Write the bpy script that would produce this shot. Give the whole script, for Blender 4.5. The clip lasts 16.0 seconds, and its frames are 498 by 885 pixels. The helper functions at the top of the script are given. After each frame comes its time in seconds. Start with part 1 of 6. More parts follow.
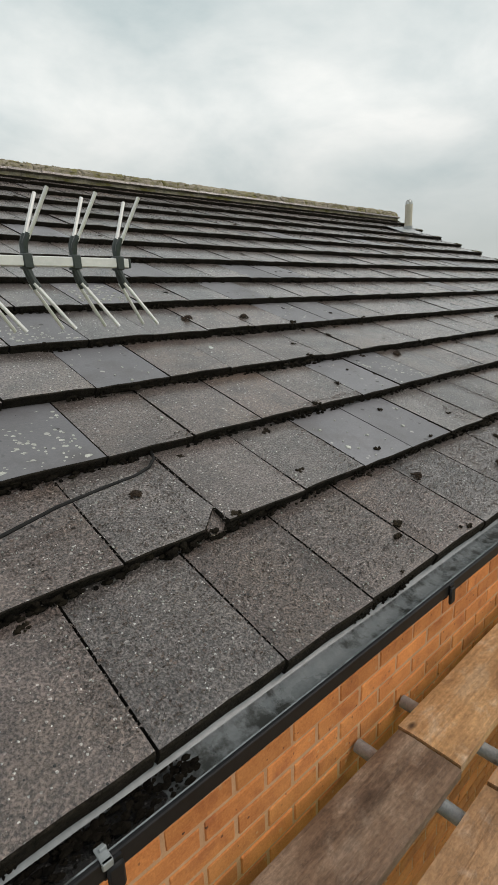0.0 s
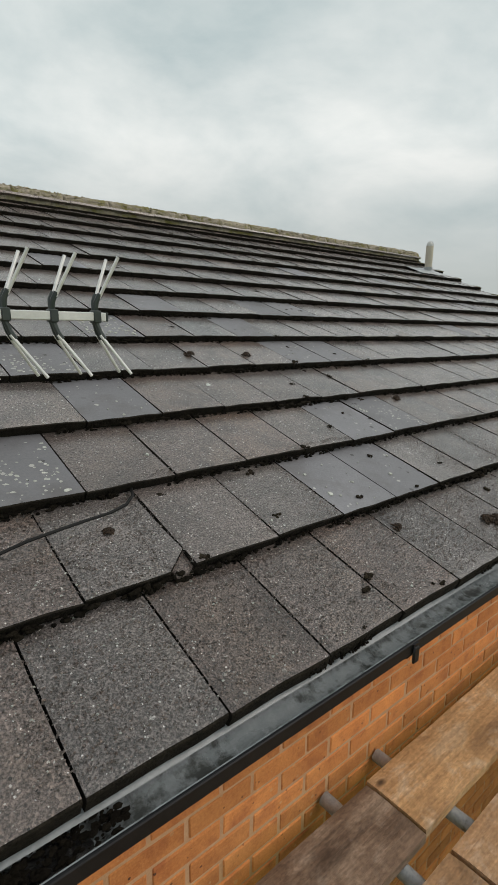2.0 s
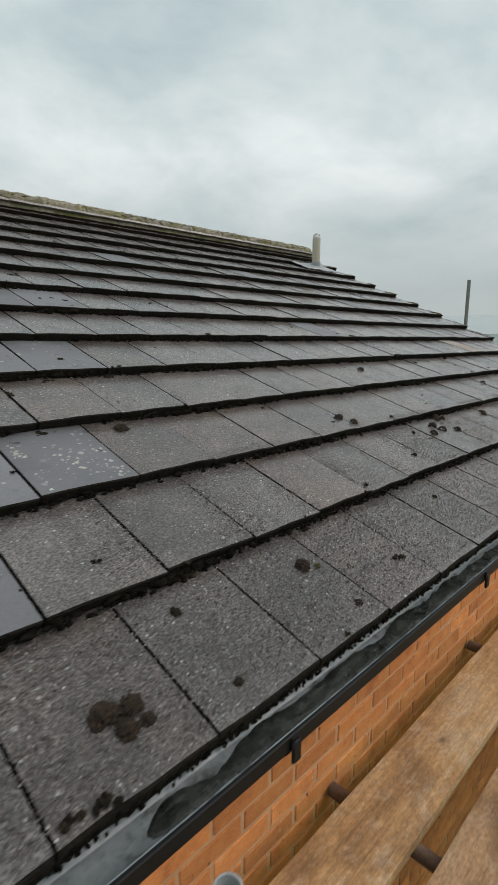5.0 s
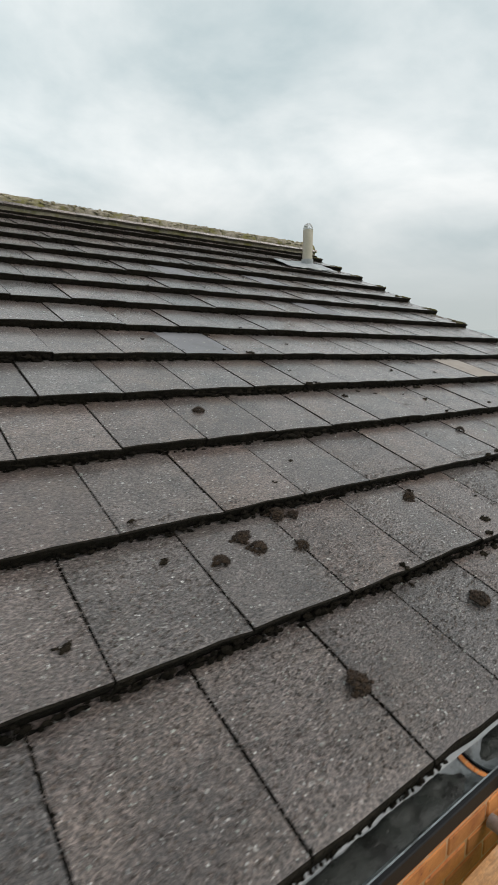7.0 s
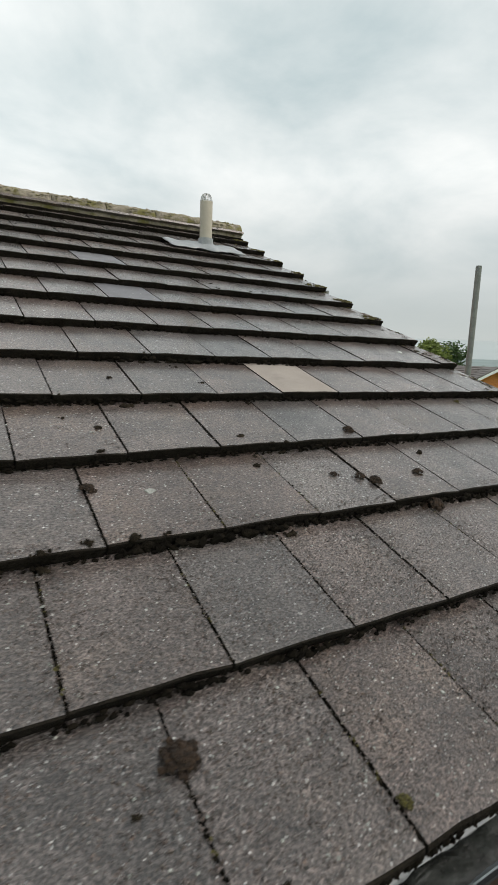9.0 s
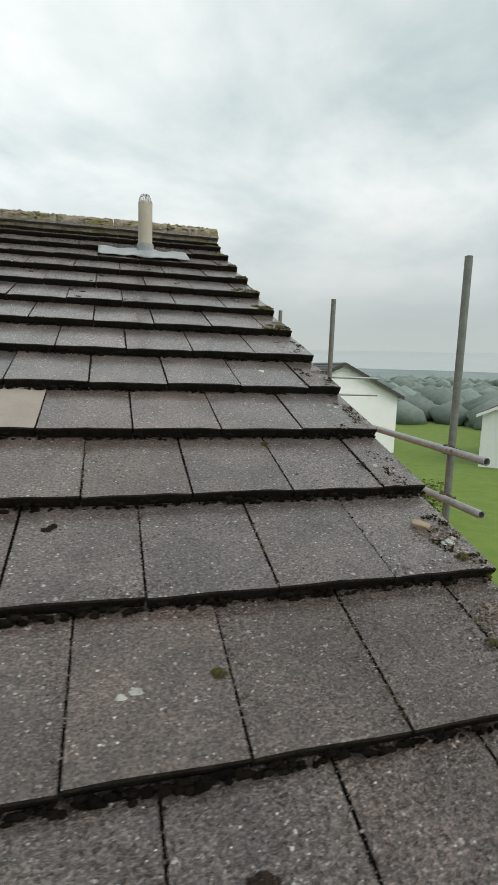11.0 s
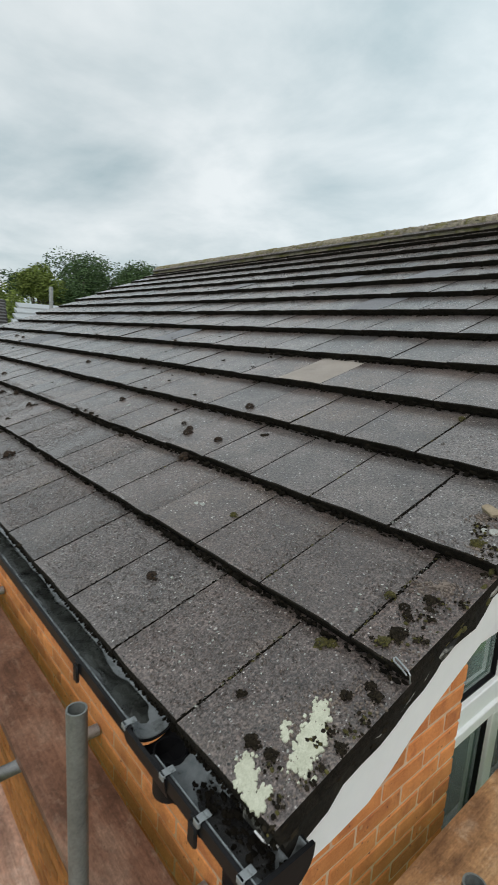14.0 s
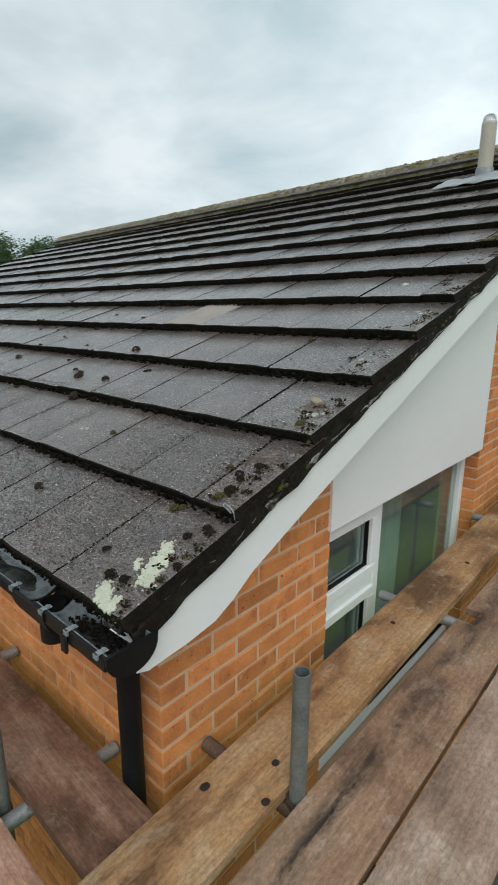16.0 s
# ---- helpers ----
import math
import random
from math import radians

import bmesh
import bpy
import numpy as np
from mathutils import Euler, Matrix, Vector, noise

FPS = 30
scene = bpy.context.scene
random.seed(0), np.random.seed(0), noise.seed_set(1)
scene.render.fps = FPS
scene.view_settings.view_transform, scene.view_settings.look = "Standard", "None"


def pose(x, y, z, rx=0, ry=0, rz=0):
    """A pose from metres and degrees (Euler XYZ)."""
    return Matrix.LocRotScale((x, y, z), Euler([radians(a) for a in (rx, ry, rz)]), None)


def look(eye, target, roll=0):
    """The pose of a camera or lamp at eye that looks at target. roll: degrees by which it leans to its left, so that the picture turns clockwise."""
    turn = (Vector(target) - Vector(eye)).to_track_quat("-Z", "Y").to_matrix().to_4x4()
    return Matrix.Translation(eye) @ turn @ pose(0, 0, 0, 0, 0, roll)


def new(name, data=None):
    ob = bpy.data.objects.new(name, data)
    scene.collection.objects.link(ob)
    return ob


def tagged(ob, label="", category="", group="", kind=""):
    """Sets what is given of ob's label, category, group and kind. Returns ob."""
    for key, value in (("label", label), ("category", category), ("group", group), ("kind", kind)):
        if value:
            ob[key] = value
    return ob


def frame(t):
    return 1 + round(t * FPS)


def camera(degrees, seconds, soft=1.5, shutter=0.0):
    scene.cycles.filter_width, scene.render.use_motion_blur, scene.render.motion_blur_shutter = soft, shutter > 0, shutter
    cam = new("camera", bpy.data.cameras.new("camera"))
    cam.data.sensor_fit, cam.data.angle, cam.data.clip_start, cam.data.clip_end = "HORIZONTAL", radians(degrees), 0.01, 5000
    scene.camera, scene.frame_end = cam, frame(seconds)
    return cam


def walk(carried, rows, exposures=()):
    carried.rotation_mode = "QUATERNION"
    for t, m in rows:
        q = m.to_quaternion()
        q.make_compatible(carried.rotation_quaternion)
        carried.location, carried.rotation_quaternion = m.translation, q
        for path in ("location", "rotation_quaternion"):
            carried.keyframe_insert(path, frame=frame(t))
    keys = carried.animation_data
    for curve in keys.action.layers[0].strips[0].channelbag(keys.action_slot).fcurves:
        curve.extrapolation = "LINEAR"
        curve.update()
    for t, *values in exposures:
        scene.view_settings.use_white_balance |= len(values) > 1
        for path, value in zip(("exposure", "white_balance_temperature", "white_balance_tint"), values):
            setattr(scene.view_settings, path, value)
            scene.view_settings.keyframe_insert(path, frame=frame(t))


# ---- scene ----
cam = camera(52.06, 16.0, soft=1.1, shutter=0.2)
# seconds, x, y, z, yaw, pitch, roll
PATH = [
    (0.0, -7.847, -0.584, 0.654, -42.72, -15.27, 2.13),
    (0.5, -7.806, -0.559, 0.658, -40.80, -14.71, 1.70),
    (1.0, -7.754, -0.561, 0.688, -39.69, -14.02, 1.18),
    (1.5, -7.760, -0.654, 0.697, -39.56, -13.64, 0.13),
    (2.0, -7.773, -0.672, 0.716, -39.95, -12.48, -0.80),
    (2.5, -7.779, -0.670, 0.729, -42.12, -11.02, -0.82),
    (3.0, -7.721, -0.686, 0.711, -45.41, -9.96, 0.02),
    (3.5, -7.507, -0.622, 0.684, -48.06, -9.75, 0.70),
    (4.0, -7.156, -0.604, 0.648, -48.25, -10.97, 1.12),
    (4.5, -6.753, -0.609, 0.629, -47.51, -11.42, 0.62),
    (5.0, -6.308, -0.570, 0.657, -45.72, -11.40, -0.14),
    (7.5, -4.018, -0.426, 0.692, -34.77, -10.02, -0.88),
    (8.0, -3.527, -0.455, 0.698, -33.61, -10.23, -1.50),
    (8.5, -3.035, -0.448, 0.683, -33.02, -9.94, -1.83),
    (9.0, -2.592, -0.414, 0.687, -30.02, -9.54, -2.02),
    (9.5, -2.222, -0.388, 0.702, -26.05, -9.07, -1.13),
    (10.0, -1.826, -0.339, 0.740, -23.24, -8.74, -0.99),
    (10.2, -1.632, -0.375, 0.731, -21.48, -8.50, -0.93),
    (12.3, -0.149, -0.341, 0.785, 3.39, -8.45, -3.18),
    (12.5, -0.052, -0.327, 0.775, 8.49, -8.11, -2.98),
    (13.0, 0.196, -0.381, 0.763, 22.59, -9.66, -3.84),
    (13.5, 0.320, -0.399, 0.754, 38.59, -10.87, -3.14),
    (14.0, 0.446, -0.485, 0.745, 50.38, -11.69, -3.28),
    (14.5, 0.536, -0.537, 0.748, 54.14, -12.40, -2.68),
    (15.0, 0.648, -0.529, 0.700, 52.09, -12.92, -2.54),
    (15.5, 0.748, -0.542, 0.625, 47.60, -13.31, -1.53),
    (16.0, 0.809, -0.519, 0.609, 42.08, -14.19, -0.40),
]
walk(cam, [(t, pose(x, y, z, 90 + pitch, roll, yaw)) for t, x, y, z, yaw, pitch, roll in PATH],
     ((0.0, 0.48, 7050, 15), (0.5, 0.53, 7050, 15), (1.0, 0.46, 7050, 15), (2.5, 0.36, 6950, 13), (4.0, 0.28, 6750, 11), (5.0, 0.33, 6750, 12), (8.0, 0.55, 6900, 15), (10.0, 0.52, 6950, 14), (12.5, 0.46, 6550, 13), (13.0, 0.53, 6450, 13), (13.5, 0.46, 6500, 12), (14.0, 0.38, 6550, 12), (15.5, 0.36, 6450, 10), (16.0, 0.36, 6400, 10)))

# ---------------------------------------------------------------- sky and light
world = bpy.data.worlds.new("overcast_sky")
scene.world = world
world.use_nodes = True
wn, wl = world.node_tree.nodes, world.node_tree.links
wn.clear()
w_out = wn.new("ShaderNodeOutputWorld")
w_bg = wn.new("ShaderNodeBackground")
w_sky = wn.new("ShaderNodeTexSky")
w_sky.sky_type, w_sky.sun_disc = "NISHITA", False
w_sky.sun_elevation, w_sky.sun_rotation = radians(45), radians(135)
w_scale = wn.new("ShaderNodeMix")
w_scale.data_type, w_scale.blend_type = "RGBA", "MULTIPLY"
w_scale.inputs[0].default_value = 1.0
w_scale.inputs[7].default_value = (0.1, 0.1, 0.1, 1)
w_co = wn.new("ShaderNodeTexCoord")
w_sep = wn.new("ShaderNodeSeparateXYZ")
w_add = wn.new("ShaderNodeMath")
w_add.operation = "ADD"
w_add.inputs[1].default_value = 0.26
w_max = wn.new("ShaderNodeMath")
w_max.operation = "MAXIMUM"
w_max.inputs[1].default_value = 0.05
w_dx, w_dy = wn.new("ShaderNodeMath"), wn.new("ShaderNodeMath")
w_dx.operation = w_dy.operation = "DIVIDE"
w_cmb = wn.new("ShaderNodeCombineXYZ")
w_n1 = wn.new("ShaderNodeTexNoise")
w_n1.inputs["Scale"].default_value, w_n1.inputs["Detail"].default_value = 1.5, 7
w_n1.inputs["Roughness"].default_value, w_n1.inputs["Distortion"].default_value = 0.55, 0.25
w_ramp = wn.new("ShaderNodeValToRGB")
w_ramp.color_ramp.elements[0].position, w_ramp.color_ramp.elements[0].color = 0.31, (0.41, 0.52, 0.55, 1)
w_ramp.color_ramp.elements[1].position, w_ramp.color_ramp.elements[1].color = 0.66, (0.785, 0.85, 0.858, 1)
w_mix = wn.new("ShaderNodeMix")
w_mix.data_type = "RGBA"
w_mix.inputs[0].default_value = 0.94
wl.new(w_co.outputs["Generated"], w_sep.inputs[0])
wl.new(w_sep.outputs[2], w_max.inputs[0])
wl.new(w_max.outputs[0], w_add.inputs[0])
for axis, node in ((0, w_dx), (1, w_dy)):
    wl.new(w_sep.outputs[axis], node.inputs[0])
    wl.new(w_add.outputs[0], node.inputs[1])
    wl.new(node.outputs[0], w_cmb.inputs[axis])
wl.new(w_cmb.outputs[0], w_n1.inputs["Vector"])
wl.new(w_n1.outputs["Fac"], w_ramp.inputs[0])
wl.new(w_sky.outputs[0], w_scale.inputs[6])
wl.new(w_scale.outputs[2], w_mix.inputs[6])
# grey murk low down over the valley
w_low, w_way, w_murk, w_veil = wn.new("ShaderNodeMapRange"), wn.new("ShaderNodeMapRange"), wn.new("ShaderNodeMath"), wn.new("ShaderNodeMix")
for node, socket, values in ((w_low, 2, (0.09, 0.31, 0.93, 0.0)), (w_way, 0, (-0.6, 0.0, 0.0, 1.0))):
    for key, value in zip(("From Min", "From Max", "To Min", "To Max"), values):
        node.inputs[key].default_value = value
    wl.new(w_sep.outputs[socket], node.inputs["Value"])
w_murk.operation = "MULTIPLY"
wl.new(w_low.outputs[0], w_murk.inputs[0])
wl.new(w_way.outputs[0], w_murk.inputs[1])
w_veil.data_type = "RGBA"
w_veil.inputs[7].default_value = (0.385, 0.445, 0.455, 1)
wl.new(w_murk.outputs[0], w_veil.inputs[0])
wl.new(w_ramp.outputs[0], w_veil.inputs[6])
wl.new(w_veil.outputs[2], w_mix.inputs[7])
w_side = wn.new("ShaderNodeMapRange")
w_side.inputs["From Min"].default_value, w_side.inputs["From Max"].default_value = -0.85, -0.35
w_side.inputs["To Min"].default_value, w_side.inputs["To Max"].default_value = 0.80, 1.03
wl.new(w_sep.outputs[0], w_side.inputs["Value"])
w_dim = wn.new("ShaderNodeVectorMath")
w_dim.operation = "SCALE"
wl.new(w_mix.outputs[2], w_dim.inputs[0])
w_east = wn.new("ShaderNodeMapRange")
for key, value in zip(("From Min", "From Max", "To Min", "To Max"), (-0.4, 0.45, 1.0, 0.86)):
    w_east.inputs[key].default_value = value
wl.new(w_sep.outputs[0], w_east.inputs["Value"])
w_both = wn.new("ShaderNodeMath")
w_both.operation = "MULTIPLY"
wl.new(w_side.outputs[0], w_both.inputs[0])
wl.new(w_east.outputs[0], w_both.inputs[1])
wl.new(w_both.outputs[0], w_dim.inputs["Scale"])
wl.new(w_dim.outputs[0], w_bg.inputs[0])
w_bg.inputs[1].default_value = 1.0
wl.new(w_bg.outputs[0], w_out.inputs[0])

sun = new("sun", bpy.data.lights.new("sun", "SUN"))
sun.data.energy, sun.data.angle, sun.data.color = 1.0, radians(35), (1.0, 0.97, 0.93)
sun.matrix_world = look((0, 0, 0), (-0.5, 0.5, -0.7))
scene.view_settings.exposure = 0.33


# ---------------------------------------------------------------- materials
def surface(name, dark, light, scale=8.0, rough=0.8, grain=120.0, bump=0.3, bump_scale=None, metal=0.0, stretch=(1, 1, 1),
            random_object=0.0, random_island=0.0, patch=None, patch_scale=3.0, patch_at=(0.55, 0.7), specks=(),
            pits=0.0, rough_var=0.1, spec=0.5, wet=0.0, fine_share=0.45, tint_spread=0.0):
    """A worn surface at world scale: broad stains, fine grain, optional patches, mineral specks, pit shade in the
    colour and variation from piece to piece.
    """
    mat = bpy.data.materials.new(name)
    mat.use_nodes = True
    n, l = mat.node_tree.nodes, mat.node_tree.links
    bsdf = n["Principled BSDF"]
    geo = n.new("ShaderNodeNewGeometry")
    vmap = n.new("ShaderNodeMapping")
    vmap.inputs["Scale"].default_value = stretch
    l.new(geo.outputs["Position"], vmap.inputs["Vector"])
    vec = vmap.outputs[0]
    if random_object or random_island:
        off = n.new("ShaderNodeVectorMath")
        off.operation = "ADD"
        rnd = n.new("ShaderNodeObjectInfo").outputs["Random"] if random_object else geo.outputs["Random Per Island"]
        spread = n.new("ShaderNodeMath")
        spread.operation = "MULTIPLY"
        spread.inputs[1].default_value = 37.0
        l.new(rnd, spread.inputs[0])
        l.new(vec, off.inputs[0])
        l.new(spread.outputs[0], off.inputs[1])
        vec = off.outputs[0]
    broad = n.new("ShaderNodeTexNoise")
    broad.inputs["Scale"].default_value, broad.inputs["Detail"].default_value, broad.inputs["Roughness"].default_value = scale, 6, 0.62
    fine = n.new("ShaderNodeTexNoise")
    fine.inputs["Scale"].default_value, fine.inputs["Detail"].default_value, fine.inputs["Roughness"].default_value = grain, 4, 0.7
    l.new(vec, broad.inputs["Vector"])
    l.new(vec, fine.inputs["Vector"])
    both = n.new("ShaderNodeMix")
    both.inputs[0].default_value = fine_share
    l.new(broad.outputs["Fac"], both.inputs[2])
    l.new(fine.outputs["Fac"], both.inputs[3])
    ramp = n.new("ShaderNodeValToRGB")
    ramp.color_ramp.elements[0].position, ramp.color_ramp.elements[0].color = 0.34, (*dark, 1)
    ramp.color_ramp.elements[1].position, ramp.color_ramp.elements[1].color = 0.66, (*light, 1)
    l.new(both.outputs[0], ramp.inputs[0])
    colour = ramp.outputs[0]
    if patch:
        pn = n.new("ShaderNodeTexNoise")
        pn.inputs["Scale"].default_value, pn.inputs["Detail"].default_value, pn.inputs["Roughness"].default_value = patch_scale, 8, 0.65
        l.new(vec, pn.inputs["Vector"])
        pr = n.new("ShaderNodeValToRGB")
        pr.color_ramp.elements[0].position, pr.color_ramp.elements[1].position = patch_at
        l.new(pn.outputs["Fac"], pr.inputs[0])
        pm = n.new("ShaderNodeMix")
        pm.data_type = "RGBA"
        pm.inputs[7].default_value = (*patch, 1)
        l.new(pr.outputs[0], pm.inputs[0])
        l.new(colour, pm.inputs[6])
        colour = pm.outputs[2]
    for tint, size, share, reach, loose in specks:
        vor = n.new("ShaderNodeTexVoronoi")
        vor.inputs["Scale"].default_value = size
        l.new(geo.outputs["Position"] if loose else vec, vor.inputs["Vector"])
        pick = n.new("ShaderNodeSeparateColor")
        l.new(vor.outputs["Color"], pick.inputs[0])
        few = n.new("ShaderNodeMath")
        few.operation = "LESS_THAN"
        few.inputs[1].default_value = share
        l.new(pick.outputs[0], few.inputs[0])
        limit = n.new("ShaderNodeMath")
        limit.operation = "MULTIPLY"
        limit.inputs[1].default_value = reach * 2
        l.new(pick.outputs[2], limit.inputs[0])
        near = n.new("ShaderNodeMath")
        near.operation = "LESS_THAN"
        l.new(vor.outputs["Distance"], near.inputs[0])
        l.new(limit.outputs[0], near.inputs[1])
        chosen = n.new("ShaderNodeMath")
        chosen.operation = "MULTIPLY"
        l.new(few.outputs[0], chosen.inputs[0])
        l.new(near.outputs[0], chosen.inputs[1])
        amount = n.new("ShaderNodeMath")
        amount.operation = "MULTIPLY"
        l.new(chosen.outputs[0], amount.inputs[0])
        l.new(pick.outputs[1], amount.inputs[1])
        sm = n.new("ShaderNodeMix")
        sm.data_type = "RGBA"
        sm.inputs[7].default_value = (*tint, 1)
        l.new(amount.outputs[0], sm.inputs[0])
        l.new(colour, sm.inputs[6])
        colour = sm.outputs[2]
    pit_height = None
    if pits:
        pv = n.new("ShaderNodeTexNoise")
        pv.inputs["Scale"].default_value, pv.inputs["Detail"].default_value, pv.inputs["Roughness"].default_value = pits, 2.5, 0.6
        l.new(vec, pv.inputs["Vector"])
        pit_height = n.new("ShaderNodeMapRange")
        pit_height.inputs["From Min"].default_value, pit_height.inputs["From Max"].default_value = 0.34, 0.57
        l.new(pv.outputs["Fac"], pit_height.inputs["Value"])
        # Shade in the grit's crevices goes into the colour by pit height.
        shade = n.new("ShaderNodeMapRange")
        shade.inputs["To Min"].default_value, shade.inputs["To Max"].default_value = 0.44, 1.16
        l.new(pit_height.outputs[0], shade.inputs["Value"])
        pit_shade_mix = n.new("ShaderNodeHueSaturation")
        l.new(shade.outputs[0], pit_shade_mix.inputs["Value"])
        l.new(colour, pit_shade_mix.inputs["Color"])
        colour = pit_shade_mix.outputs[0]
    if random_object or random_island:
        rnd = n.new("ShaderNodeObjectInfo").outputs["Random"] if random_object else geo.outputs["Random Per Island"]
        span = random_object or random_island
        val = n.new("ShaderNodeMapRange")
        val.inputs["To Min"].default_value, val.inputs["To Max"].default_value = 1 - span, 1 + span
        l.new(rnd, val.inputs["Value"])
        hsv = n.new("ShaderNodeHueSaturation")
        l.new(val.outputs[0], hsv.inputs["Value"])
        l.new(colour, hsv.inputs["Color"])
        colour = hsv.outputs[0]
        if tint_spread:
            far, part_of_one, sat = n.new("ShaderNodeMath"), n.new("ShaderNodeMath"), n.new("ShaderNodeMapRange")
            far.operation, part_of_one.operation = "MULTIPLY", "FRACT"
            far.inputs[1].default_value = 17.3
            sat.inputs["To Min"].default_value, sat.inputs["To Max"].default_value = 1 - tint_spread, 1 + tint_spread
            l.new(rnd, far.inputs[0])
            l.new(far.outputs[0], part_of_one.inputs[0])
            l.new(part_of_one.outputs[0], sat.inputs["Value"])
            l.new(sat.outputs[0], hsv.inputs["Saturation"])
    l.new(colour, bsdf.inputs["Base Color"])
    rr = n.new("ShaderNodeMapRange")
    rr.inputs["To Min"].default_value, rr.inputs["To Max"].default_value = max(rough - rough_var, 0.02), min(rough + rough_var, 1)
    l.new(broad.outputs["Fac"], rr.inputs["Value"])
    l.new(rr.outputs[0], bsdf.inputs["Roughness"])
    bsdf.inputs["Metallic"].default_value = metal
    bsdf.inputs["Specular IOR Level"].default_value = spec
    if wet:
        bsdf.inputs["Coat Weight"].default_value, bsdf.inputs["Coat Roughness"].default_value = wet, 0.24
    if bump:
        height = fine.outputs["Fac"]
        if bump_scale:
            bn = n.new("ShaderNodeTexNoise")
            bn.inputs["Scale"].default_value, bn.inputs["Detail"].default_value = bump_scale, 3
            l.new(vec, bn.inputs["Vector"])
            hm = n.new("ShaderNodeMath")
            hm.operation = "ADD"
            l.new(fine.outputs["Fac"], hm.inputs[0])
            l.new(bn.outputs["Fac"], hm.inputs[1])
            height = hm.outputs[0]
        if pit_height:
            ps = n.new("ShaderNodeMath")
            ps.operation = "MULTIPLY_ADD"
            ps.inputs[1].default_value = 1.3
            l.new(pit_height.outputs[0], ps.inputs[0])
            l.new(height, ps.inputs[2])
            height = ps.outputs[0]
        bp = n.new("ShaderNodeBump")
        bp.inputs["Strength"].default_value, bp.inputs["Distance"].default_value = min(bump, 1.0), 0.004 * max(bump, 1.0)
        l.new(height, bp.inputs["Height"])
        l.new(bp.outputs[0], bsdf.inputs["Normal"])
    return mat


TILE_SPECKS = (((0.80, 0.76, 0.72), 150, 0.10, 0.25, False), ((0.62, 0.58, 0.54), 75, 0.05, 0.22, False), ((0.020, 0.018, 0.016), 170, 0.14, 0.28, False), ((0.86, 0.84, 0.80), 230, 0.07, 0.30, False))
TILE_KIND = dict(scale=5, rough=0.66, grain=135, bump=3.2, bump_scale=60, wet=1.0, fine_share=0.52, patch=(0.31, 0.24, 0.20), patch_scale=4, patch_at=(0.50, 0.74), specks=TILE_SPECKS, pits=190, tint_spread=0.34)
TILE = surface("rough_concrete_tile", (0.066, 0.052, 0.047), (0.36, 0.286, 0.258), random_object=0.17, **TILE_KIND)
TILE_FAR = surface("rough_concrete_tile_joined", (0.066, 0.052, 0.047), (0.36, 0.286, 0.258), random_island=0.17, **TILE_KIND)
# Near-black: algae plus painted shade of the noses and joints.
TILE_EDGE = surface("algae_and_shade_tile_edge", (0.003, 0.0026, 0.002), (0.034, 0.028, 0.022), scale=22, rough=0.95, grain=150, bump=2.0, spec=0.12, fine_share=0.6)
TILE_SMOOTH = surface("worn_smooth_tile", (0.116, 0.116, 0.124), (0.176, 0.175, 0.187), scale=4, rough=0.5, grain=120, bump=0.2, random_object=0.15,
                      patch=(0.097, 0.091, 0.093), patch_scale=6, patch_at=(0.50, 0.75), specks=(((0.40, 0.40, 0.37), 60, 0.05, 0.3, False), ((0.02, 0.019, 0.017), 45, 0.09, 0.25, False)))
TILE_PALE = surface("pale_buff_tile", (0.25, 0.217, 0.19), (0.35, 0.308, 0.27), scale=7, rough=0.8, grain=160, bump=0.3, patch=(0.22, 0.19, 0.17), patch_scale=5)
RIDGE = surface("mossy_ridge_concrete", (0.085, 0.074, 0.056), (0.42, 0.365, 0.285), scale=22, rough=0.9, grain=90, bump=1.0, random_object=0.15,
                patch=(0.150, 0.135, 0.042), patch_scale=8, patch_at=(0.46, 0.60))
# Dirt and the shadow under the verge tiles share this near-black colour.
MORTAR = surface("dirty_shaded_mortar", (0.004, 0.0036, 0.003), (0.034, 0.030, 0.024), scale=11, spec=0.15, rough=0.95, grain=70, bump=1.0)
# Moss colour taken near black so that crevices read as deep shade.
MOSS = surface("shade_darkened_dry_moss", (0.003, 0.0026, 0.002), (0.017, 0.0135, 0.009), scale=40, rough=1.0, spec=0.1, grain=420, bump=1.0, random_island=0.5)
MOSS_TUFT = surface("brown_black_moss", (0.008, 0.0065, 0.005), (0.042, 0.033, 0.022), scale=40, rough=1.0, spec=0.1, grain=420, bump=1.0, random_island=0.5)
MOSS_GREEN = surface("green_moss", (0.022, 0.020, 0.006), (0.125, 0.108, 0.024), scale=40, rough=1.0, grain=420, bump=1.0, random_island=0.4)
LICHEN = surface("pale_lichen", (0.26, 0.265, 0.24), (0.50, 0.51, 0.465), scale=60, rough=0.95, grain=300, bump=0.6, random_island=0.25)
LICHEN_CRUST = surface("greenish_lichen_crust", (0.42, 0.43, 0.32), (0.66, 0.665, 0.54), scale=45, rough=0.95, grain=260, bump=0.8)
BRICK_SPECKS = (((0.09, 0.035, 0.02), 90, 0.06, 0.25, False), ((0.62, 0.36, 0.18), 60, 0.05, 0.25, False))
BRICK = surface("orange_brick", (0.50, 0.160, 0.044), (0.78, 0.325, 0.106), scale=9, rough=0.88, grain=150, bump=0.6, random_object=0.20,
                patch=(0.36, 0.105, 0.040), patch_scale=8, patch_at=(0.52, 0.76), specks=BRICK_SPECKS)
BRICK_FAR = surface("orange_brick_joined", (0.50, 0.160, 0.044), (0.78, 0.325, 0.106), scale=9, rough=0.88, grain=150, bump=0.6, random_island=0.20,
                    patch=(0.36, 0.105, 0.040), patch_scale=8, patch_at=(0.52, 0.76), specks=BRICK_SPECKS)
